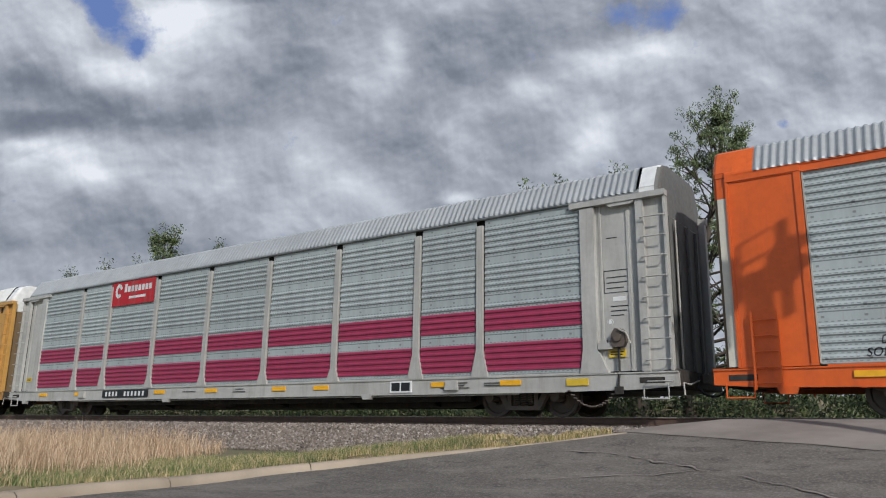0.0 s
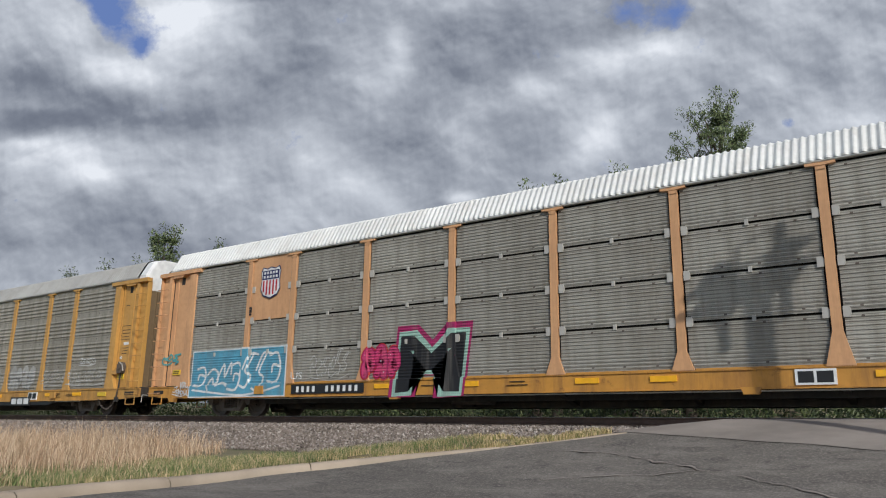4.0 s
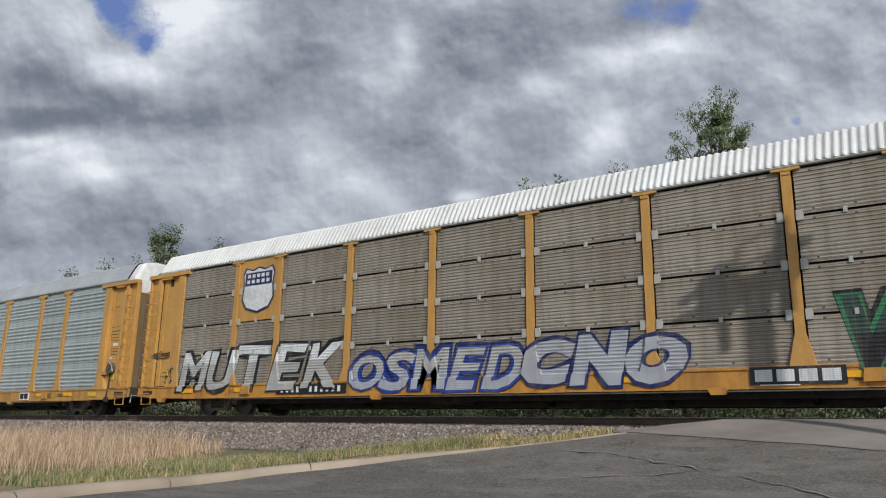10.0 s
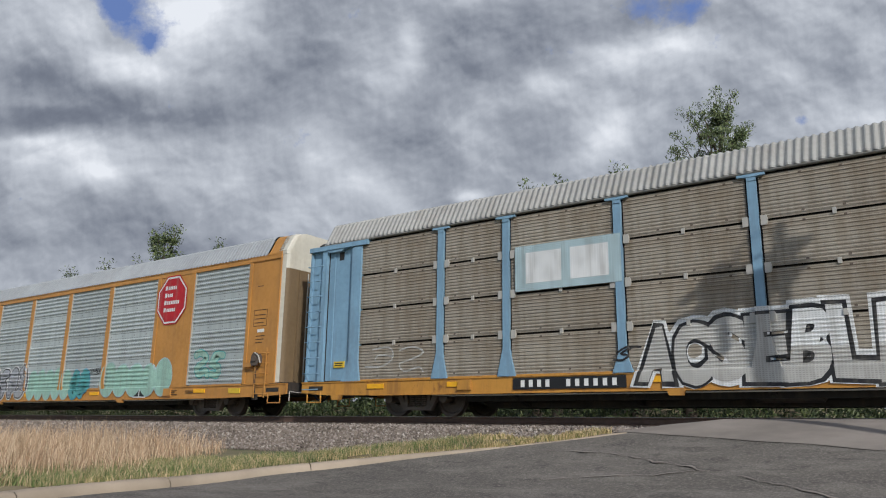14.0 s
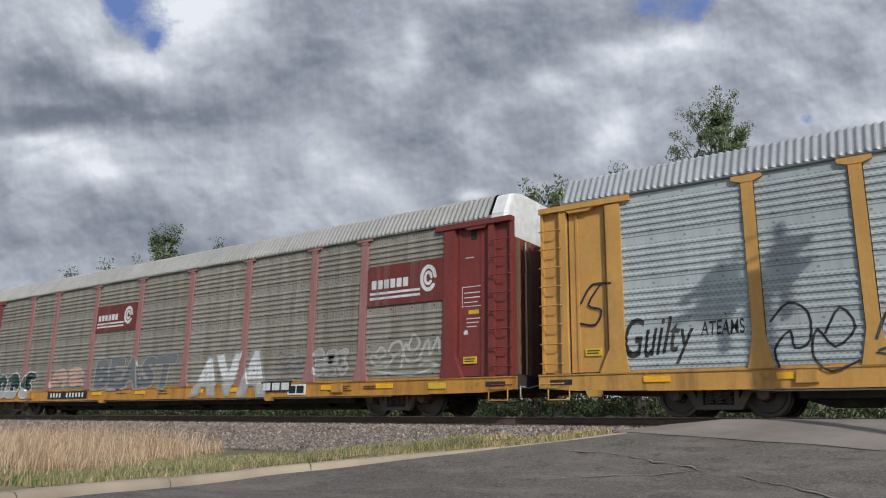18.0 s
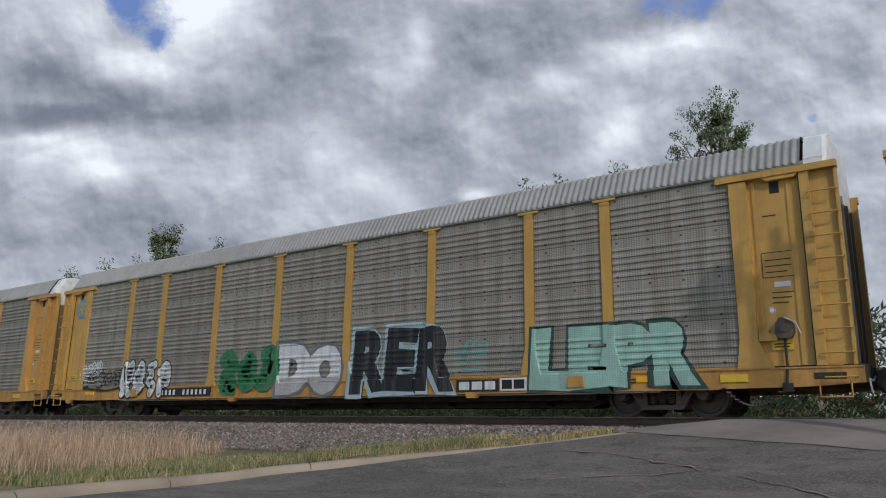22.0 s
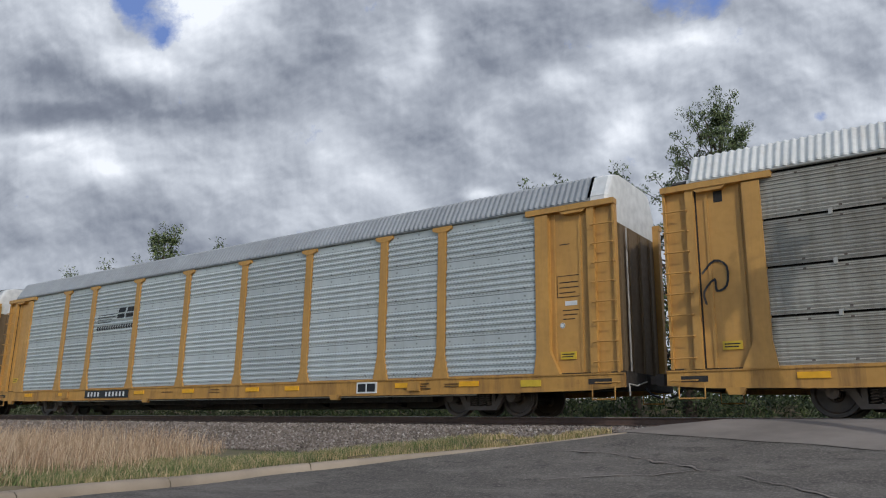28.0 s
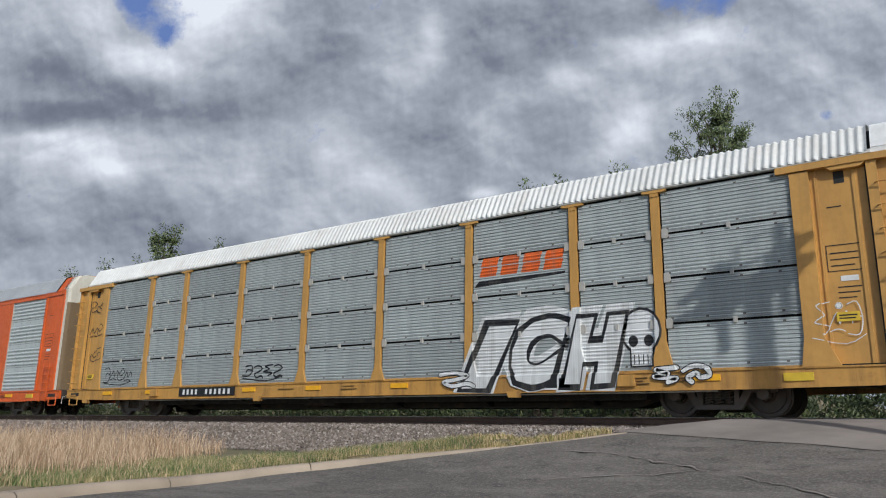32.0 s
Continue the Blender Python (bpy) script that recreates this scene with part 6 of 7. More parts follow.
def board(n, x0, x1, z0, z1, ground, ink, groups, label):
    """A painted board with plain bars in place of letters."""
    bm = bmesh.new()
    box(bm, x0, x1, -FACE - 0.006, -FACE + 0.03, z0, z1)
    ob = part("board", bm, spray(ground), MADE[n], label)
    pad = 0.16 * (z1 - z0)
    k = sum(groups)
    w = (x1 - x0 - 2 * pad) / k
    if ground == "gold" and ink == "black":
        for i in range(3):
            bm = bmesh.new()
            z = z0 + (z1 - z0) * (0.2 + 0.25 * i)
            box(bm, x0 + pad, x1 - pad - 0.04 * i, -FACE - 0.010, -FACE - 0.005, z, z + 0.1 * (z1 - z0))
            part("bar", bm, spray(ink), ob)
        return ob
    for i in range(k if ink != ground else 0):
        bm = bmesh.new()
        box(bm, x0 + pad + w * (i + 0.1), x0 + pad + w * (i + 0.9), -FACE - 0.010, -FACE - 0.005, z0 + pad, z1 - pad)
        part("bar", bm, spray(ink), ob)
    return ob


def sweep_board(n, x0, x1, z0, z1):
    """A maroon board with white bars and a white hooked sweep."""
    bm = bmesh.new()
    w, h = x1 - x0, z1 - z0
    rect(bm, x0, x1, z0, z1, 0, 0)
    for i in range(6):
        rect(bm, x0 + (0.05 + 0.085 * i) * w, x0 + (0.115 + 0.085 * i) * w, z0 + 0.42 * h, z0 + 0.64 * h, 1, 0.003)
    for k in (0.16, 0.28):
        rect(bm, x0 + 0.03 * w, x0 + 0.7 * w, z0 + k * h, z0 + (k + 0.06) * h, 1, 0.003)
    stroke(bm, arc(x0 + 0.8 * w, z0 + 0.55 * h, 0.085 * w, 0.28 * h, 5.6, 0.1, 10), 0.02 * w, 1, 0.003)
    stroke(bm, arc(x0 + 0.8 * w, z0 + 0.55 * h, 0.04 * w, 0.14 * h, 5.6, 0.1, 8), 0.016 * w, 1, 0.006)
    return flat_mark(n, "emblem_board", "maroon board with white bars and a hooked sweep", bm, ["maroon", "white"], 1.505)


def noodle(n, x0, x1, z0, z1):
    """Two rounded red loops of one thick line."""
    bm = bmesh.new()
    w, h = x1 - x0, z1 - z0
    t = 0.075 * w
    stroke(bm, arc(x0 + 0.24 * w, z0 + 0.5 * h, 0.24 * w - t, 0.5 * h - t, 0, 6.2832, 16), t, 0, 0)
    stroke(bm, [(x0 + 0.55 * w + 0.42 * w * k / 10, z0 + 0.5 * h - (0.5 * h - t) * math.cos(k * 0.6283)) for k in range(11)], t, 0, 0.003)
    return mark(n, "emblem", "red emblem of one thick looping line", bm, ["red"])


def skull(n, x0, x1, z0, z1):
    """A sprayed white skull with dark sockets."""
    bm = bmesh.new()
    w, h = x1 - x0, z1 - z0
    patch(bm, arc((x0 + x1) / 2, z0 + 0.62 * h, 0.53 * w, 0.41 * h, 0, 6.0, 15), 1, 0.001)
    patch(bm, arc((x0 + x1) / 2, z0 + 0.62 * h, 0.47 * w, 0.36 * h, 0, 6.0, 15), 0, 0.003)
    rect(bm, x0 + 0.2 * w, x1 - 0.2 * w, z0, z0 + 0.34 * h, 1, 0.002)
    rect(bm, x0 + 0.24 * w, x1 - 0.24 * w, z0 + 0.03 * h, z0 + 0.34 * h, 0, 0.004)
    for u in (0.3, 0.68):
        patch(bm, arc(x0 + u * w, z0 + 0.45 * h, 0.12 * w, 0.1 * h, 0, 5.8, 11), 1, 0.006)
    for i in range(4):
        rect(bm, x0 + (0.3 + 0.11 * i) * w, x0 + (0.325 + 0.11 * i) * w, z0 + 0.05 * h, z0 + 0.22 * h, 1, 0.006)
    return mark(n, "graffiti", "sprayed white skull with black sockets", bm, ["white", "black"])


def round_emblem(n, x0, x1, z0, z1):
    """A round yellow and blue emblem on an end door."""
    bm = bmesh.new()
    cx, cz, rx, rz = (x0 + x1) / 2, (z0 + z1) / 2, (x1 - x0) / 2, (z1 - z0) / 2
    for k, m, l in ((1.0, 0, 0.0), (0.72, 1, 0.002), (0.62, 0, 0.004)):
        patch(bm, arc(cx, cz, rx * k, rz * k, 0, 5.98, 19), m, l)
    rect(bm, cx - 0.5 * rx, cx + 0.5 * rx, cz - 0.12 * rz, cz + 0.12 * rz, 1, 0.006)
    rect(bm, cx - 0.12 * rx, cx + 0.12 * rx, cz - 0.5 * rz, cz + 0.5 * rz, 1, 0.007)
    return mark(n, "emblem", "round blue and yellow emblem", bm, ["sky", "gold"])

flag_emblem(0, -7.17, -4.47, 3.91, 4.93)
graf(1, -10.64, -4.9, 0.54, 2.19, 5, "teal", "navy", "purple", "sky", seed=3, spiky=True, label="teal and blue wild graffiti letters with purple halo")
burner(1, "SUEDE", -2.99, 3.6, 0.57, 2.15, [("blue", 0), ("cobalt", 0.3), ("sky", 0.82)], "navy", "black", 0.045, 0.045, 0.1, "fat blue graffiti word with dark outline and white glints")
note(1, "ZOZO", -1.2, -0.35, 2.1, 2.3, "black")
note(1, "DOG", -11.0, -10.6, 1.28, 1.44, "black")
note(1, "SOLDIER", -11.25, -10.45, 1.06, 1.22, "black")
burner(1, "TETE", 5.4, 11.3, 0.61, 2.06, [("sky", 0), ("teal", 0.42)], "black", "purple", 0.055, 0.05, 0.3, "teal and blue wild graffiti word with dark outline")
slant_bars(1, 4.53, 6.95, 3.26, 3.88, "orange", 4, "black", "orange slanted block emblem over a black stripe")
scrawl(1, 4.65, 5.21, 1.66, 1.98, "black", 3, 2)
scrawl(1, 2.97, 3.77, 1.23, 1.73, "black", 4, 3)
note(1, "SUEDE", -3.9, -3.1, 1.86, 2.08, "black")
note(1, "IS", -3.6, -3.4, 1.6, 1.78, "black")
note(1, "FADED", -3.85, -3.1, 1.1, 1.26, "black")
block_marks(2, -6.75, -4.92, 2.96, 3.8, "gold", 3, None, "yellow block emblem with a bar below")
word(2, "BUD", -3.92, -2.45, 0.87, 1.69, "white", "black", "white", label="white block with a short black-outlined word")
scrawl(2, 1.62, 4.07, 1.06, 1.87, "dust", 7, 3, 0.02)
graf(2, 4.61, 6.65, 0.96, 2.03, 4, "dust", "smoke", "dust", seed=3, label="pale rounded graffiti outline")
scrawl(2, 7.33, 9.05, 1.14, 1.78, "dust", 5, 4, 0.02)
scrawl(2, 9.18, 11.72, 1.07, 1.73, "dust", 8, 5, 0.02)
scrawl(2, 9.88, 10.98, 1.81, 2.13, "white", 5, 6, 0.016)
scrawl(2, -1.08, 0.98, 0.93, 1.69, "grey", 5, 7, 0.014)
board(2, 5.03, 6.6, 0.36, 0.69, "black", "white", (3,), "black board with three white marks")
shield(3, -8.61, -7.77, 3.51, 4.46, (-9.04, -7.33, 2.86, 4.81))
word(3, "BUILDING AMERICA", -9.05, -7.44, 3.03, 3.27, "black", "black", None, fat=0.0, label="dark stencilled slogan")
slab(3, -11.7, -7.3, 0.58, 2.0, "sky", "white", "light blue sprayed block with a white border")
scrawl(3, -11.5, -7.5, 0.66, 1.92, "white", 7, 4, 0.05, "white looping outline figures on light blue")
note(3, "EMAIL", -12.4, -11.75, 0.62, 0.80, "white", 0.0)
note(3, "KTG", -12.2, -11.8, 0.86, 1.06, "white", 0.0)
note(3, "US", -7.05, -6.65, 1.02, 1.22, "white", 0.0)
scrawl(3, -6.36, -4.84, 0.99, 1.85, "dust", 6, 3, 0.02)
graf(3, -4.34, -3.06, 0.91, 1.9, 3, "pink", "magenta", "red", seed=6, label="pink and red graffiti haze")
burner(3, "M", -3.1, -1.1, 0.58, 2.14, [("black", 0)], "mint", "magenta", 0.07, 0.03, 0.1, "large black graffiti letter edged in mint and red")
scrawl(3, -13.27, -12.5, 1.59, 2.13, "teal", 2, 2, 0.06)
scrawl(3, -12.55, -11.78, 0.62, 1.19, "white", 4, 4, 0.018)
flag_emblem(4, -7.1, -4.47, 3.9, 4.9)
burner(4, "MEME", -10.2, -1.9, 0.85, 2.15, [("pink", 0), ("lilac", 0.35)], "purple", None, 0.07, 0.0, 0.15, "pink and lilac graffiti word with purple edge")
block_marks(5, -6.16, -4.74, 3.05, 3.8, "black", 3, None, "small black block emblem in brackets")
burner(5, "NOEKS", -13.3, -6.6, 0.5, 1.98, [("green", 0), ("lime", 0.3), ("yellow", 0.68)], "lilac", "cobalt", 0.035, 0.06, 0.12, "green and yellow graffiti word with a blue top", 3, 0.04)
burner(5, "ASFI", -6.5, -1.5, 0.5, 1.95, [("lilac", 0), ("white", 0.5)], "navy", "lime", 0.05, 0.06, 0.2, "lilac and white graffiti letters on lime green", 5, 0.06)
burner(5, "FUNER", -1.0, 6.39, 0.53, 2.12, [("sky", 0), ("silver", 0.3)], "black", "lime", 0.06, 0.05, 0.4, "silver and blue graffiti word with black outline", 2, 0.06)
burner(5, "MERLE", 6.99, 12.85, 0.55, 2.02, [("salmon", 0), ("white", 0.5)], "purple", "pink", 0.06, 0.06, 0.1, "white and salmon graffiti word with red glow", 4, 0.1)
scrawl(5, 13.24, 14.06, 2.72, 3.44, "white", 3, 2, 0.03)
scrawl(5, 13.03, 13.67, 1.46, 2.02, "purple", 3, 5, 0.03)
octagon(6, -3.23, -2.47, 3.03, 3.71)
octagon(6, 2.51, 3.23, 3.06, 3.74)
shield(7, -8.81, -7.42, 3.13, 4.51, (-9.15, -7.2, 2.86, 4.88), False)
burner(7, "MUTEK", -11.7, -4.5, 0.72, 2.12, [("dust", 0), ("white", 0.6)], "black", None, 0.05, 0.03, 0.15, "grey and black angular graffiti word")
burner(7, "OSMED", -4.1, 1.2, 0.62, 1.72, [("silver", 0), ("dust", 0.5)], "blue", "navy", 0.05, 0.03, 0.15, "silver graffiti word with dark blue edges")
burner(7, "CNO", 1.24, 5.0, 0.6, 1.85, [("silver", 0)], "navy", None, 0.06, 0.08, 0.15, "silver graffiti blocks with a dark edge")
burner(7, "VLOWN", 7.96, 13.1, 0.62, 2.31, [("black", 0), ("pine", 0.5)], "green", "black", 0.04, 0.05, 0.1, "black and green spiked graffiti word")
board(7, 6.23, 7.9, 0.6, 0.93, "black", "white", (4,), "black board with white marks")
scrawl(7, 12.72, 13.74, 1.07, 2.37, "black", 2, 3, 0.024)
black_bars_emblem(8, -6.88, -4.56, 3.01, 3.77)
scrawl(8, -13.01, -12.4, 2.0, 2.64, "white", 2, 2, 0.02)
scrawl(8, -12.96, -12.28, 1.12, 1.78, "red", 2, 3, 0.03)
scrawl(8, -13.0, -12.66, 3.28, 4.08, "smoke", 1, 4, 0.02)
burner(8, "JZ", -0.1, 3.0, 0.58, 2.0, [("pale", 0), ("dust", 0.5)], "grey", "lilac", 0.05, 0.07, 0.1, "pale blue rounded graffiti letters")
scrawl(8, 5.11, 6.73, 1.23, 1.9, "black", 4, 3, 0.026)
scrawl(8, 12.32, 13.07, 1.46, 1.83, "red", 3, 4, 0.02)
octagon(9, -9.14, -7.52, 2.97, 4.64)
word(9, "CHIEF", -7.05, -4.85, 1.22, 1.82, "white", "black", None, None, 0.06, 0.0, "white graffiti word with black edge")
graf(9, -4.29, -1.15, 0.57, 2.01, 4, "silver", "black", "white", "silver", "white", 0.15, seed=5, label="silver graffiti bubbles with thick black outline")
graf(9, -4.64, -4.28, 0.89, 1.59, 1, "teal", "sky", "teal", seed=2, label="blue-green sprayed patch")
scrawl(9, -9.1, -7.74, 0.58, 1.51, "black", 5, 3, 0.03)
scrawl(9, -9.27, -7.61, 1.73, 2.08, "black", 5, 4, 0.02)
scrawl(9, -11.48, -10.55, 1.31, 1.63, "black", 4, 5, 0.02)
bubbles(9, -1.06, 2.15, 0.54, 1.9, 5, "mint", "pale", "mint green graffiti bubbles")
graf(9, 2.15, 3.42, 0.56, 1.7, 2, "teal", "teal", "sky", "teal", "mint", 0.15, seed=4, label="dark teal splayed graffiti shape")
bubbles(9, 4.3, 8.4, 0.6, 1.95, 5, "mint", "pale", "large mint green graffiti bubbles", 4)
octagon(9, 7.28, 8.92, 3.01, 4.71)
scrawl(9, 3.43, 4.1, 1.47, 1.72, "black", 4, 6, 0.02)
graf(9, 9.53, 11.13, 1.11, 2.11, 2, "mint", "teal", "mint", seed=3, label="faint mint graffiti")
board(10, -6.92, -4.25, 2.88, 3.97, "pale", "white", (2,), "light blue board with white block marks")
burner(10, "ACSE", -3.96, -1.05, 0.62, 2.0, [("dust", 0)], "black", "white", 0.05, 0.07, 0.05, "pale bubble graffiti word with black outline")
burner(10, "BLES", -1.04, 1.95, 0.62, 2.25, [("dust", 0), ("white", 0.4)], "black", "white", 0.045, 0.05, 0.05, "white block graffiti word with black outline", 2)
scrawl(10, 2.09, 5.06, 0.96, 1.86, "dust", 5, 5, 0.025)
graf(10, 5.25, 7.0, 0.7, 1.98, 2, "black", "smoke", None, "black", "white", 0.16, seed=6, label="black graffiti lumps with pale edges")
graf(10, 7.67, 9.6, 0.73, 1.96, 3, "grey", "teal", "green", "black", "white", 0.14, seed=9, label="dark teal graffiti letters")
scrawl(10, 9.63, 10.42, 1.17, 1.98, "grey", 4, 5, 0.03)
scrawl(10, -11.5, -9.61, 1.03, 1.97, "dust", 2, 7, 0.03)
scrawl(10, -4.46, -4.0, 1.07, 1.65, "black", 1, 2, 0.03)
shield(11, -8.65, -7.23, 3.07, 4.56, (-9.13, -6.74, 2.93, 4.89))
board(11, 5.19, 6.4, 0.6, 0.82, "black", "white", (3,), "black board with three white marks")
sweep_board(12, -4.19, -1.6, 3.0, 3.98)
sweep_board(12, 9.31, 11.88, 2.89, 4.0)
graf(12, -11.56, -8.15, 0.57, 1.79, 3, "pine", "white", None, "dust", "white", 0.14, seed=4, label="dark green and white graffiti letters")
graf(12, -6.98, -4.63, 1.01, 1.77, 2, "salmon", "dust", "dust", seed=2, label="pale pink sprayed block")
word(12, "BEAST", -3.96, 0.93, 0.9, 1.99, "grey", "smoke", None, None, 0.05, 0.1, "faded graffiti word with dark red edge")
burner(12, "AVA", 1.94, 5.36, 0.6, 1.99, [("dust", 0), ("white", 0.35)], "smoke", None, 0.05, 0.05, 0.1, "large white angular graffiti word")
scrawl(12, 5.75, 6.94, 1.26, 1.9, "grey", 3, 4, 0.035)
graf(12, 7.36, 8.64, 1.08, 1.88, 3, "smoke", "dust", "dust", seed=5, label="faded white sprayed block")
scrawl(12, 9.48, 11.71, 1.08, 2.13, "dust", 4, 6, 0.05)
board(12, 5.26, 6.53, 0.67, 0.98, "black", "white", (3,), "black board with three white marks")
burner(13, "NOTES", -1.5, 6.7, 0.6, 2.05, [("blue", 0)], "mint", "white", 0.06, 0.05, 0.2, "huge dark blue graffiti word edged in mint and white")
slant_bars(13, 4.53, 6.99, 3.14, 3.84, "orange", 4, "black", "orange slanted block emblem over a black stripe")
note(13, "Guilty", 9.5, 11.4, 1.0, 2.05, "black", 0.45)
note(13, "Guilty", -11.9, -10.35, 1.0, 2.05, "black", 0.45)
note(13, "ATEAMS", -10.25, -9.4, 1.6, 1.9, "black", 0.1)
scrawl(13, -8.97, -7.44, 0.65, 2.35, "black", 2, 5, 0.03)
scrawl(13, -7.13, -5.11, 0.99, 2.26, "black", 3, 6, 0.035)
note(13, "I HATE", -3.6, -2.75, 1.65, 1.95, "black", 0.1)
note(13, "YOU!", -3.4, -2.8, 1.2, 1.5, "black", 0.1)
scrawl(13, -2.57, -1.76, 1.24, 1.94, "black", 5, 8, 0.016)
scrawl(13, -12.92, -12.15, 1.67, 3.04, "black", 1, 9, 0.03)
scrawl(13, 7.4, 9.19, 1.37, 1.84, "salmon", 5, 10, 0.03)
block_marks(14, -6.64, -4.93, 2.97, 3.81, "gold", 3, "black", "yellow block emblem with a bar below")
graf(14, -8.91, -5.12, 0.53, 1.85, 4, "grey", "white", "maroon", "maroon", "white", 0.1, seed=5, spiky=True, label="white-outlined angular graffiti on dark red")
scrawl(14, -4.93, 0.48, 1.14, 2.26, "dust", 7, 4, 0.03)
board(14, -12.99, -12.23, 3.28, 3.77, "gold", "black", (4,), "yellow notice panel with dark bars")
graf(15, -9.26, -6.42, 0.54, 1.96, 4, "white", "black", None, "white", "grey", 0.13, seed=5, label="white graffiti letters with black edge")
graf(15, -3.93, -1.19, 0.59, 2.05, 3, "green", "green", "green", "green", "black", 0.16, seed=3, label="green graffiti letters")
burner(15, "DO", -1.21, 1.28, 0.59, 2.08, [("dust", 0), ("white", 0.3)], "grey", None, 0.06, 0.1, 0.0, "rounded white graffiti letters")
burner(15, "RER", 1.68, 5.02, 0.57, 2.3, [("black", 0)], "pale", None, 0.06, 0.06, 0.1, "black graffiti letters edged in pale blue")
burner(15, "LEPR", 7.2, 11.04, 0.56, 1.98, [("mint", 0)], "pine", None, 0.05, 0.08, 0.05, "large mint green graffiti letters with dark edge")
scrawl(15, 5.08, 6.01, 1.13, 1.9, "teal", 4, 4, 0.022)
scrawl(15, 6.32, 6.88, 0.99, 1.7, "grey", 3, 5, 0.02)
scrawl(15, -11.91, -10.63, 1.23, 1.96, "white", 4, 6, 0.03)
scrawl(15, -11.78, -8.98, 0.88, 1.69, "black", 6, 7, 0.03)
board(15, 5.16, 6.35, 0.57, 0.85, "black", "white", (3,), "black board with three white marks")
noodle(16, -6.89, -5.22, 3.11, 3.9)
board(16, 4.94, 5.47, 0.61, 0.89, "gold", "red", (3,), "three dark red marks on the sill")
black_bars_emblem(17, -6.96, -4.51, 2.82, 3.89)
scrawl(17, -11.69, -10.52, 1.17, 1.9, "lilac", 4, 2, 0.022)
scrawl(17, -8.99, -7.48, 1.13, 1.97, "lilac", 4, 3, 0.022)
scrawl(17, 7.63, 8.87, 1.08, 1.92, "sky", 4, 4, 0.03)
board(17, 5.14, 6.25, 0.66, 1.02, "black", "white", (3,), "black board with three white marks")
black_bars_emblem(18, -6.98, -4.56, 2.96, 3.87)
scrawl(18, -11.91, -10.59, 1.13, 2.45, "dust", 2, 3, 0.03)
scrawl(18, -10.4, -7.63, 1.21, 2.07, "dust", 5, 4, 0.03)
graf(18, -7.55, -7.12, 0.88, 1.5, 1, "dust", "white", "dust", seed=2, label="small white ghost-like sprayed shape")
graf(18, -3.68, -2.5, 0.96, 1.8, 3, "dust", "smoke", "dust", seed=5, label="faded white graffiti shape")
black_bars_emblem(19, -6.86, -4.37, 3.08, 3.84)
shield(20, -8.58, -7.7, 3.53, 4.48, (-9.06, -6.97, 2.86, 4.83))
graf(20, -8.03, -0.9, 0.6, 2.5, 5, "mint", "black", "white", "green", "white", 0.16, seed=5, spiky=True, label="green and mint wild graffiti with black and white edges")
bubbles(20, -0.5, 7.6, 0.75, 2.55, 6, "magenta", "white", "magenta sprayed cloud with a white edge", 2)
graf(20, -0.21, 7.5, 0.6, 2.65, 6, "navy", "white", "magenta", "teal", "white", 0.16, seed=6, label="huge dark and green wild graffiti with magenta cloud and white edge")
scrawl(20, 7.29, 8.5, 1.04, 2.08, "pink", 2, 4, 0.06)
board(20, 4.94, 6.72, 0.63, 1.03, "black", "smoke", (3,), "black board with three pale marks")
scrawl(20, -13.16, -12.61, 2.19, 3.45, "black", 1, 5, 0.03)
burner(21, "RASER", -8.0, 0.4, 0.5, 2.14, [("black", 0), ("purple", 0.45)], "leafpale", None, 0.05, 0.06, 0.25, "purple and black wild graffiti word with pale green edge")
slant_bars(21, 4.49, 5.89, 3.1, 3.79, "orange", 4, "black", "orange slanted block emblem over a black stripe")
scrawl(21, -8.08, -7.18, 1.25, 1.97, "cream", 4, 4, 0.02)
slant_bars(22, 4.61, 6.96, 3.1, 3.84, "orange", 4, "black", "orange slanted block emblem over a black stripe")
burner(22, "ICH", 4.2, 8.3, 0.62, 2.3, [("white", 0)], "black", "white", 0.07, 0.07, 0.25, "huge white block graffiti letters with black shade")
graf(22, 3.39, 4.49, 0.63, 1.09, 1, "white", "black", None, seed=2, label="white graffiti foot with black shade")
graf(22, 8.86, 10.15, 0.62, 1.1, 2, "white", "black", None, seed=3, label="white graffiti tail with black shade")
scrawl(22, -13.16, -12.13, 3.64, 4.3, "black", 2, 2, 0.018)
scrawl(22, -12.95, -11.94, 2.73, 3.38, "black", 2, 6, 0.018)
scrawl(22, -12.74, -11.75, 1.76, 2.52, "black", 2, 9, 0.018)
scrawl(22, -11.59, -9.88, 1.07, 1.71, "black", 4, 3, 0.024)
scrawl(22, -3.92, -2.22, 1.04, 1.68, "black", 4, 4, 0.03)
scrawl(22, 12.05, 12.88, 1.35, 2.18, "white", 3, 5, 0.013)
skull(22, 8.25, 9.14, 1.01, 2.25)
round_emblem(15, -12.96, -12.19, 3.63, 4.4)
scrawl(2, -10.78, -9.67, 1.18, 1.83, "dust", 5, 8, 0.02)
scrawl(2, -8.72, -7.42, 1.14, 1.74, "dust", 5, 9, 0.02)
board(2, -13.0, -12.2, 2.89, 3.47, "gold", "black", (4,), "yellow notice panel with dark bars")
scrawl(6, -13.04, -12.31, 1.39, 2.13, "black", 2, 3, 0.025)
scrawl(7, -13.26, -12.45, 1.89, 2.15, "black", 4, 3, 0.022)
scrawl(7, -12.56, -12.05, 1.02, 1.69, "black", 3, 5, 0.03)
scrawl(17, 13.2, 13.66, 1.06, 1.81, "salmon", 2, 7, 0.02)
scrawl(9, -13.0, -12.6, 1.6, 1.91, "black", 2, 8, 0.025)
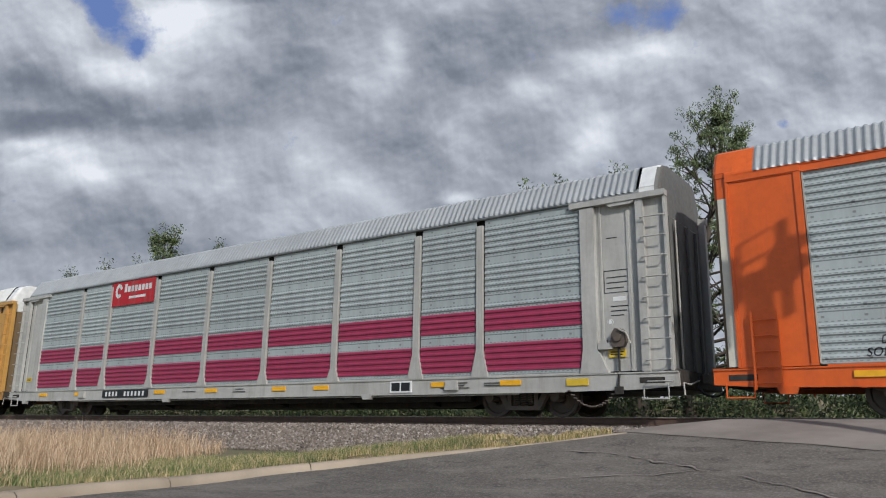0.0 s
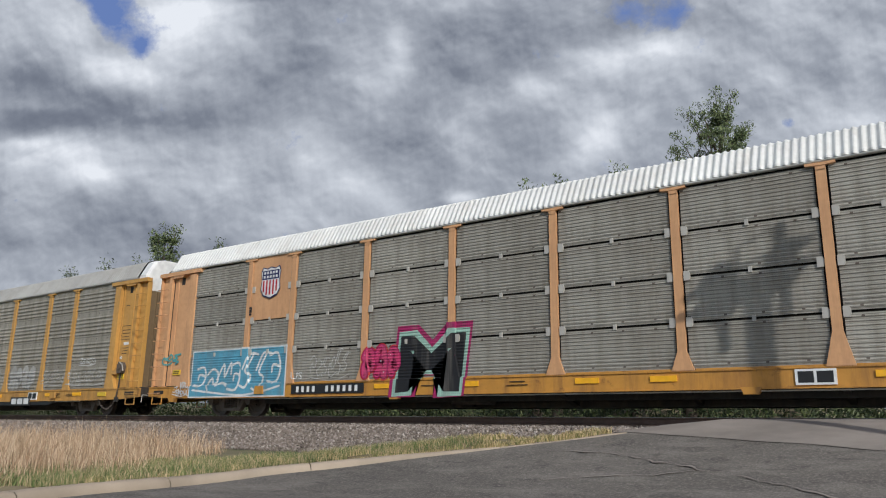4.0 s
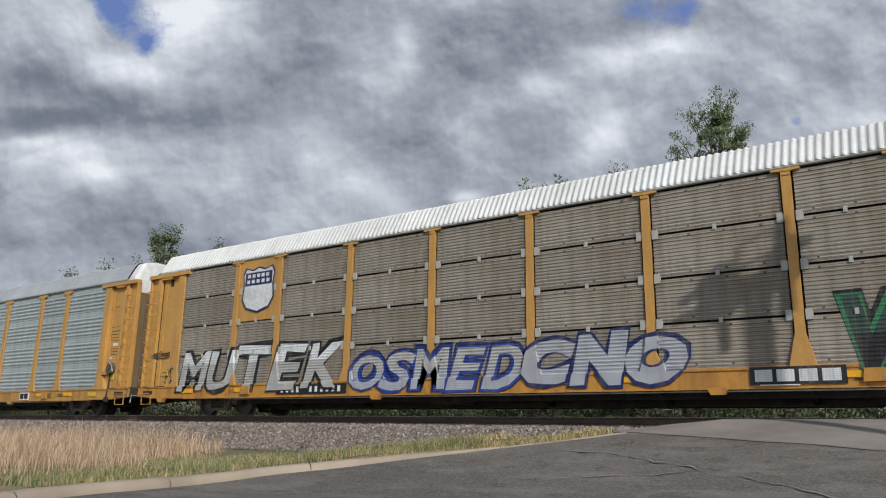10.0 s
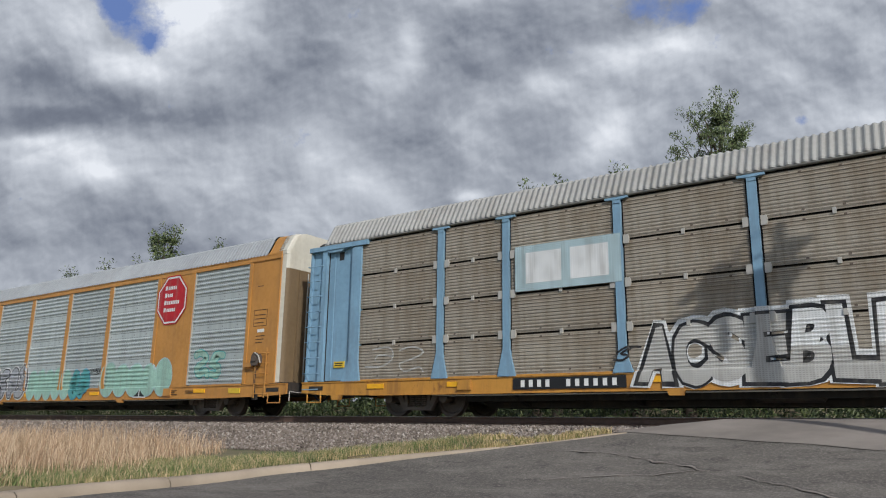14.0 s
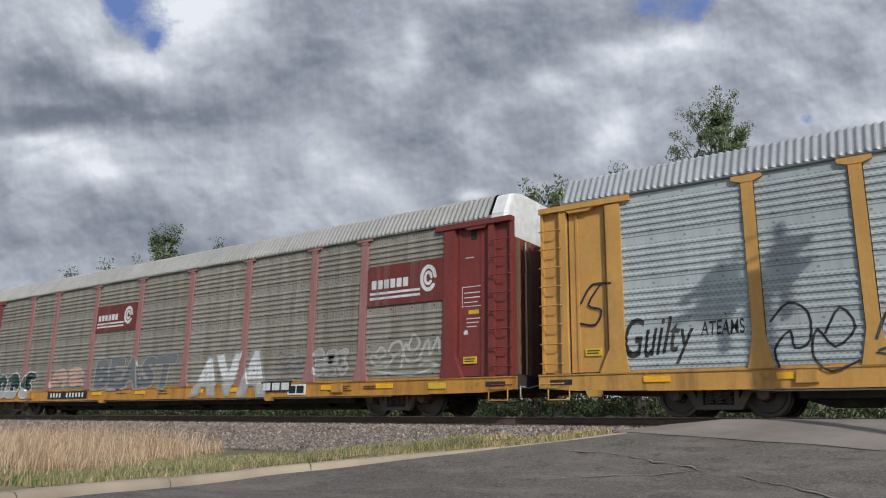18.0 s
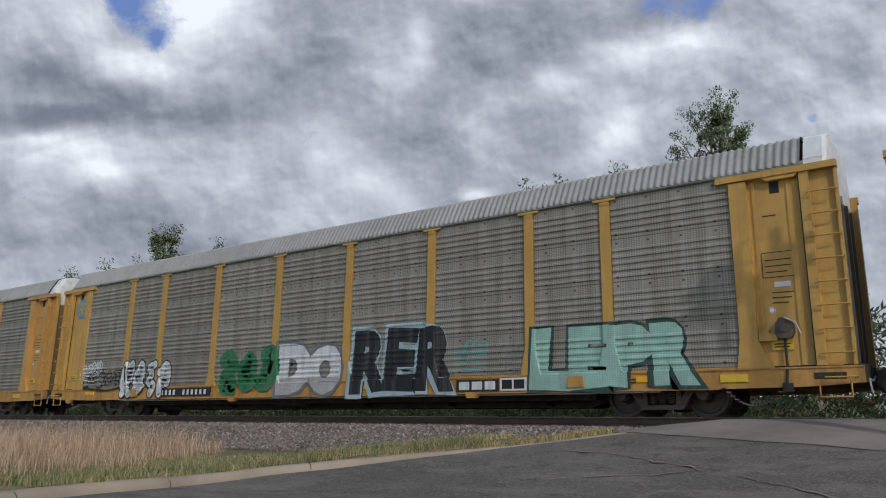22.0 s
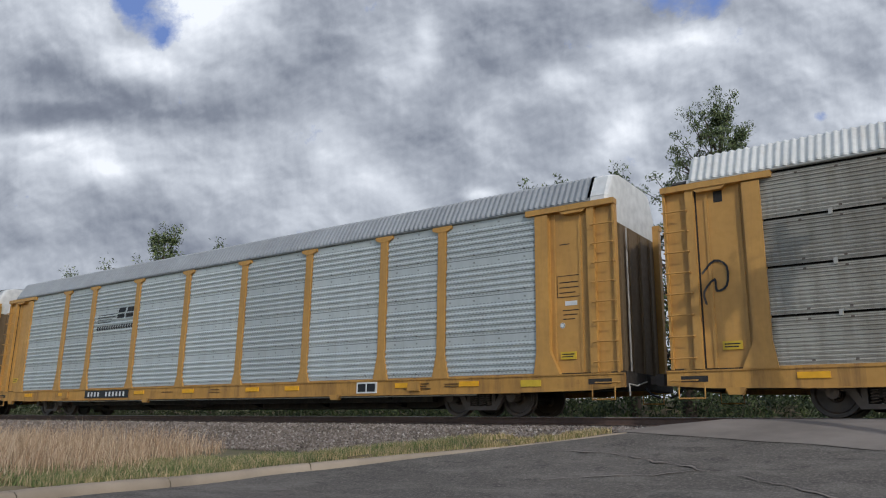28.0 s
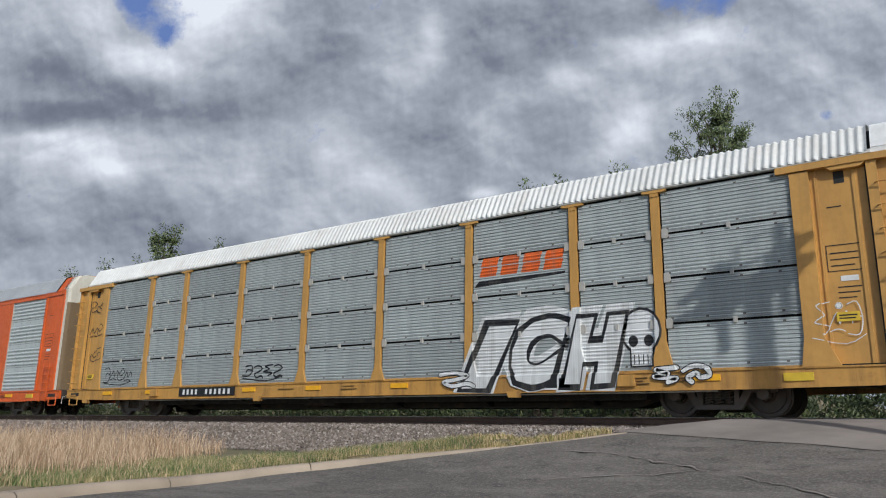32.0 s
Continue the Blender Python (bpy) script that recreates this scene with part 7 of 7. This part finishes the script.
scrawl(15, -11.93, -10.77, 1.41, 1.97, "white", 4, 9, 0.035)
scrawl(15, -11.77, -8.99, 0.91, 1.75, "black", 6, 10, 0.03)
scrawl(20, 12.44, 12.93, 1.32, 1.88, "black", 1, 4, 0.05)

# ---------------------------------------------------------------- trees and scrub behind the track
tree("tree", (-7.75, 24.0, -1.0), 11.35, 5.2, 23, 0.06, 26000, "tall feathery green tree behind the railway", 1.75, 80, 0.10, 0.058, 0.95)
SMALL = "small leafy green tree beyond the railway"
for i, (x, z, s) in enumerate(((-44.9, 8.9, 1.3), (-41.9, 8.95, 1.3), (-39.4, 8.8, 1.1), (-31.0, 8.75, 0.9), (-13.2, 8.85, 0.8), (-12.55, 8.95, 0.8), (-9.35, 8.45, 0.8))):
    tree("tree", (x, 24.0 + 0.3 * (i % 3), -1.0), z + 1.0, s, 40 + i, 0.08, 4500, SMALL, 0.15 * (i % 3 - 1), 34, 0.05, 0.45, 0.6)
tree("tree", (-36.2, 24.0, -1.0), 11.5, 2.1, 60, 0.085, 7500, "bushy dark green tree beyond the railway", -0.1, 34, 0.12, 0.19)


def scrub(name, count, x0, x1, y0, y1, top, size, seed, label):
    """A thicket: leaf sprays heaped from the ground to an uneven height, in one mesh."""
    rnd = random.Random(seed)
    verts, faces = [], []
    while len(faces) < count:
        x, y = rnd.uniform(x0, x1), rnd.uniform(y0, y1)
        hill = top * (0.45 + 0.55 * (0.5 + 0.5 * noise.noise((x * 0.35, y * 0.35, seed))) + 0.3 * noise.noise((x * 1.3, y * 1.3, 9)))
        z = -1.0 + hill * rnd.random() ** 1.25
        leaf_cloud(verts, faces, rnd, (x, y, z), 0.3, 7, size)
    me = bpy.data.meshes.new(name)
    me.from_pydata(verts, [], faces)
    me.materials.append(SCRUB)
    return tagged(new(name, me), label, "bushes", kind="stuff")


scrub("scrub", 90000, -64.0, 16.0, 21.5, 25.0, 3.2, 0.075, 5, "dense green scrub and weeds along the far side of the track")
scrub("tall_scrub", 30000, -30.0, 10.0, 25.0, 28.0, 6.0, 0.15, 6, "taller green bushes behind the weeds")
scrub("far_scrub", 26000, -170.0, -60.0, 22.0, 30.0, 5.5, 0.32, 7, "distant green bushes along the line")
# a few bare twigs in the weeds
bm = bmesh.new()
rt = random.Random(8)
for _ in range(160):
    x, y = rt.uniform(-40, 8), rt.uniform(20.4, 22.5)
    a, l = rt.uniform(-0.9, 0.9), rt.uniform(0.6, 1.6)
    tube(bm, [(x, y, -1.0), (x + a * 0.4 * l, y, -1.0 + l * 0.7), (x + a * l, y - 0.1, -1.0 + l * 1.25)], [0.012, 0.009, 0.004], 4)
tagged(new("twigs", mesh_of("twigs", bm, TIE)), "dry bare stems among the weeds", "twigs", kind="stuff")


# ---------------------------------------------------------------- crossing signal beside the road, whose shadow falls on the train
def crossing_signal(y):
    """A mast with a railed platform and two clusters of hooded lamps; heights follow from the sun and the shadow's place on the train."""
    deep = YC - 1.5 - y
    dx, dz = -SUN_TO.x / SUN_TO.y * deep, -SUN_TO.z / SUN_TO.y * deep
    foot = -0.9
    thing = empty("crossing_signal", "grey railed crossing signal mast with black hooded lamps", "crossing signal", at=(-3.42 + dx, y, foot))
    grey = paint("signal_grey", (0.45, 0.45, 0.44), 0.5, 0.2)

    def at(x, z, back=0.0):
        return (x + 3.42, back, z + dz - foot)
    top = at(-3.42, 2.6)[2]
    bm = bmesh.new()
    tube(bm, [(0, 0, 0), (0, 0, top)], 0.14, 12)
    part("mast", bm, grey, thing, smooth=True)
    bm = bmesh.new()
    box(bm, -0.4, 0.4, -0.4, 0.4, -0.2, 0.15)
    part("base", bm, PAVED, thing)
    bm = bmesh.new()
    prism(bm, [at(x, z)[::2] for x, z in ((-4.2, 2.28), (-2.95, 2.62), (-2.95, 2.72), (-4.2, 2.38))], -0.3, 0.3)
    part("platform", bm, grey, thing)
    for pts in (((-3.72, 2.5), (-3.72, 3.34), (-2.92, 3.70), (-2.92, 2.7)), ((-3.70, 2.92), (-2.92, 3.24))):
        bm = bmesh.new()
        tube(bm, [at(x, z) for x, z in pts], 0.03, 6)
        part("handrail", bm, grey, thing)
    for x in (-3.62, -3.16):
        bm = bmesh.new()
        tube(bm, [at(x, 2.6), at(x, -1.0)], 0.03, 6)
        part("ladder_stile", bm, grey, thing)
    for k in range(10):
        bm = bmesh.new()
        tube(bm, [at(-3.62, 2.3 - 0.33 * k), at(-3.16, 2.3 - 0.33 * k)], 0.018, 5)
        part("ladder_rung", bm, grey, thing)
    for x, lo, hi in ((-4.08, 1.3, 3.05), (-2.88, 1.9, 3.72)):
        bm = bmesh.new()
        tube(bm, [at(x, lo), at(x, hi)], 0.075, 8)
        part("hanger", bm, grey, thing)
    bm = bmesh.new()
    box(bm, *[at(-4.22, 0)[0], at(-3.96, 0)[0]], -0.12, 0.12, at(0, 1.95)[2], at(0, 2.95)[2])
    part("lamp_housing", bm, BLACK, thing)
    for (xa, za), (xb, zb), r in (((-4.1, 2.74), (-4.84, 2.36), 0.085), ((-4.15, 2.30), (-5.0, 1.95), 0.085), ((-2.95, 3.08), (-2.44, 3.33), 0.10), ((-2.95, 2.66), (-2.48, 2.90), 0.10)):
        bm = bmesh.new()
        tube(bm, [at(xa, za), at(xb, zb)], r, 12)
        lamp = part("lamp", bm, BLACK, thing, "black hooded warning lamp")
        bm = bmesh.new()
        d = Vector(at(xb, zb)) - Vector(at(xa, za))
        tube(bm, [Vector(at(xa, za)) + d * 0.12, Vector(at(xa, za)) + d * 0.20], 0.23, 16)
        part("backing_disc", bm, BLACK, lamp)
    return thing


crossing_signal(11.0)


# ---------------------------------------------------------------- a thin cloud that drifts before the sun
def veil_mat():
    n = Nodes("cloud_vapour")
    thin, white = n.t.nodes.new("ShaderNodeBsdfTransparent"), n.t.nodes.new("ShaderNodeBsdfTranslucent")
    white.inputs[0].default_value = (0.9, 0.9, 0.9, 1)
    mix = n.t.nodes.new("ShaderNodeMixShader")
    n.t.links.new(n.ramp(n.noise(0.06, detail=3), (0.3, 0.32), (0.7, 0.43)), mix.inputs[0])
    n.t.links.new(thin.outputs[0], mix.inputs[1]), n.t.links.new(white.outputs[0], mix.inputs[2])
    n.t.links.new(mix.outputs[0], n.t.nodes["Material Output"].inputs[0])
    n.t.nodes.remove(n.bsdf)
    return n.m


CLOUD_SPEED = 16.0
bm = bmesh.new()
bmesh.ops.create_icosphere(bm, subdivisions=4, radius=1.0)
for v in bm.verts:
    k = 1.0 + 0.14 * noise.noise(v.co * 2.2) + 0.07 * noise.noise(v.co * 5.0)
    v.co = Vector((v.co.x * 76 * k, v.co.y * 95 * k, v.co.z * 8 * k if v.co.z > 0 else v.co.z * 4 * k))
cloud = tagged(new("cloud", mesh_of("cloud", bm, veil_mat(), smooth=True)), "thin grey cloud drifting before the sun", "cloud", kind="structure")
CLOUD_AT = SUN_TO * (600.0 / SUN_TO.z) + Vector((-14.0, 16.0, 0.0))


# ---------------------------------------------------------------- movement
def motions():
    for n, car in MADE.items():
        x0 = -18.99 + n * PITCH_X - SLACK.get(n, 0.0)
        walk(car, [(t, pose(x0 - run(t), YC, 0)) for t in range(33)])
    first = TRUCKS[0]
    for w in [o for o in first.children if o.name.startswith("wheelset")]:
        x = w.location.x
        rows = [(i / FPS, pose(x, 0, WHEEL_R) @ Matrix.Rotation(-run(i / FPS) / WHEEL_R, 4, "Y")) for i in range(0, 32 * FPS + 1)]
        walk(w, rows)
        keys = w.animation_data
        for o in [o for o in scene.objects if o.name.startswith("wheelset") and o is not w and abs(o.location.x - x) < 0.01]:
            o.rotation_mode = "QUATERNION"
            o.animation_data_create()
            o.animation_data.action = keys.action
            o.animation_data.action_slot = keys.action_slot
    walk(cloud, [(t, pose(CLOUD_AT.x + CLOUD_SPEED * (t - 25.4), CLOUD_AT.y, CLOUD_AT.z)) for t in (0.0, 16.0, 32.0)])
    walk(clouds, [(0.0, pose(0, 0, 0)), (32.0, pose(52.0, 0, 0))])


motions()
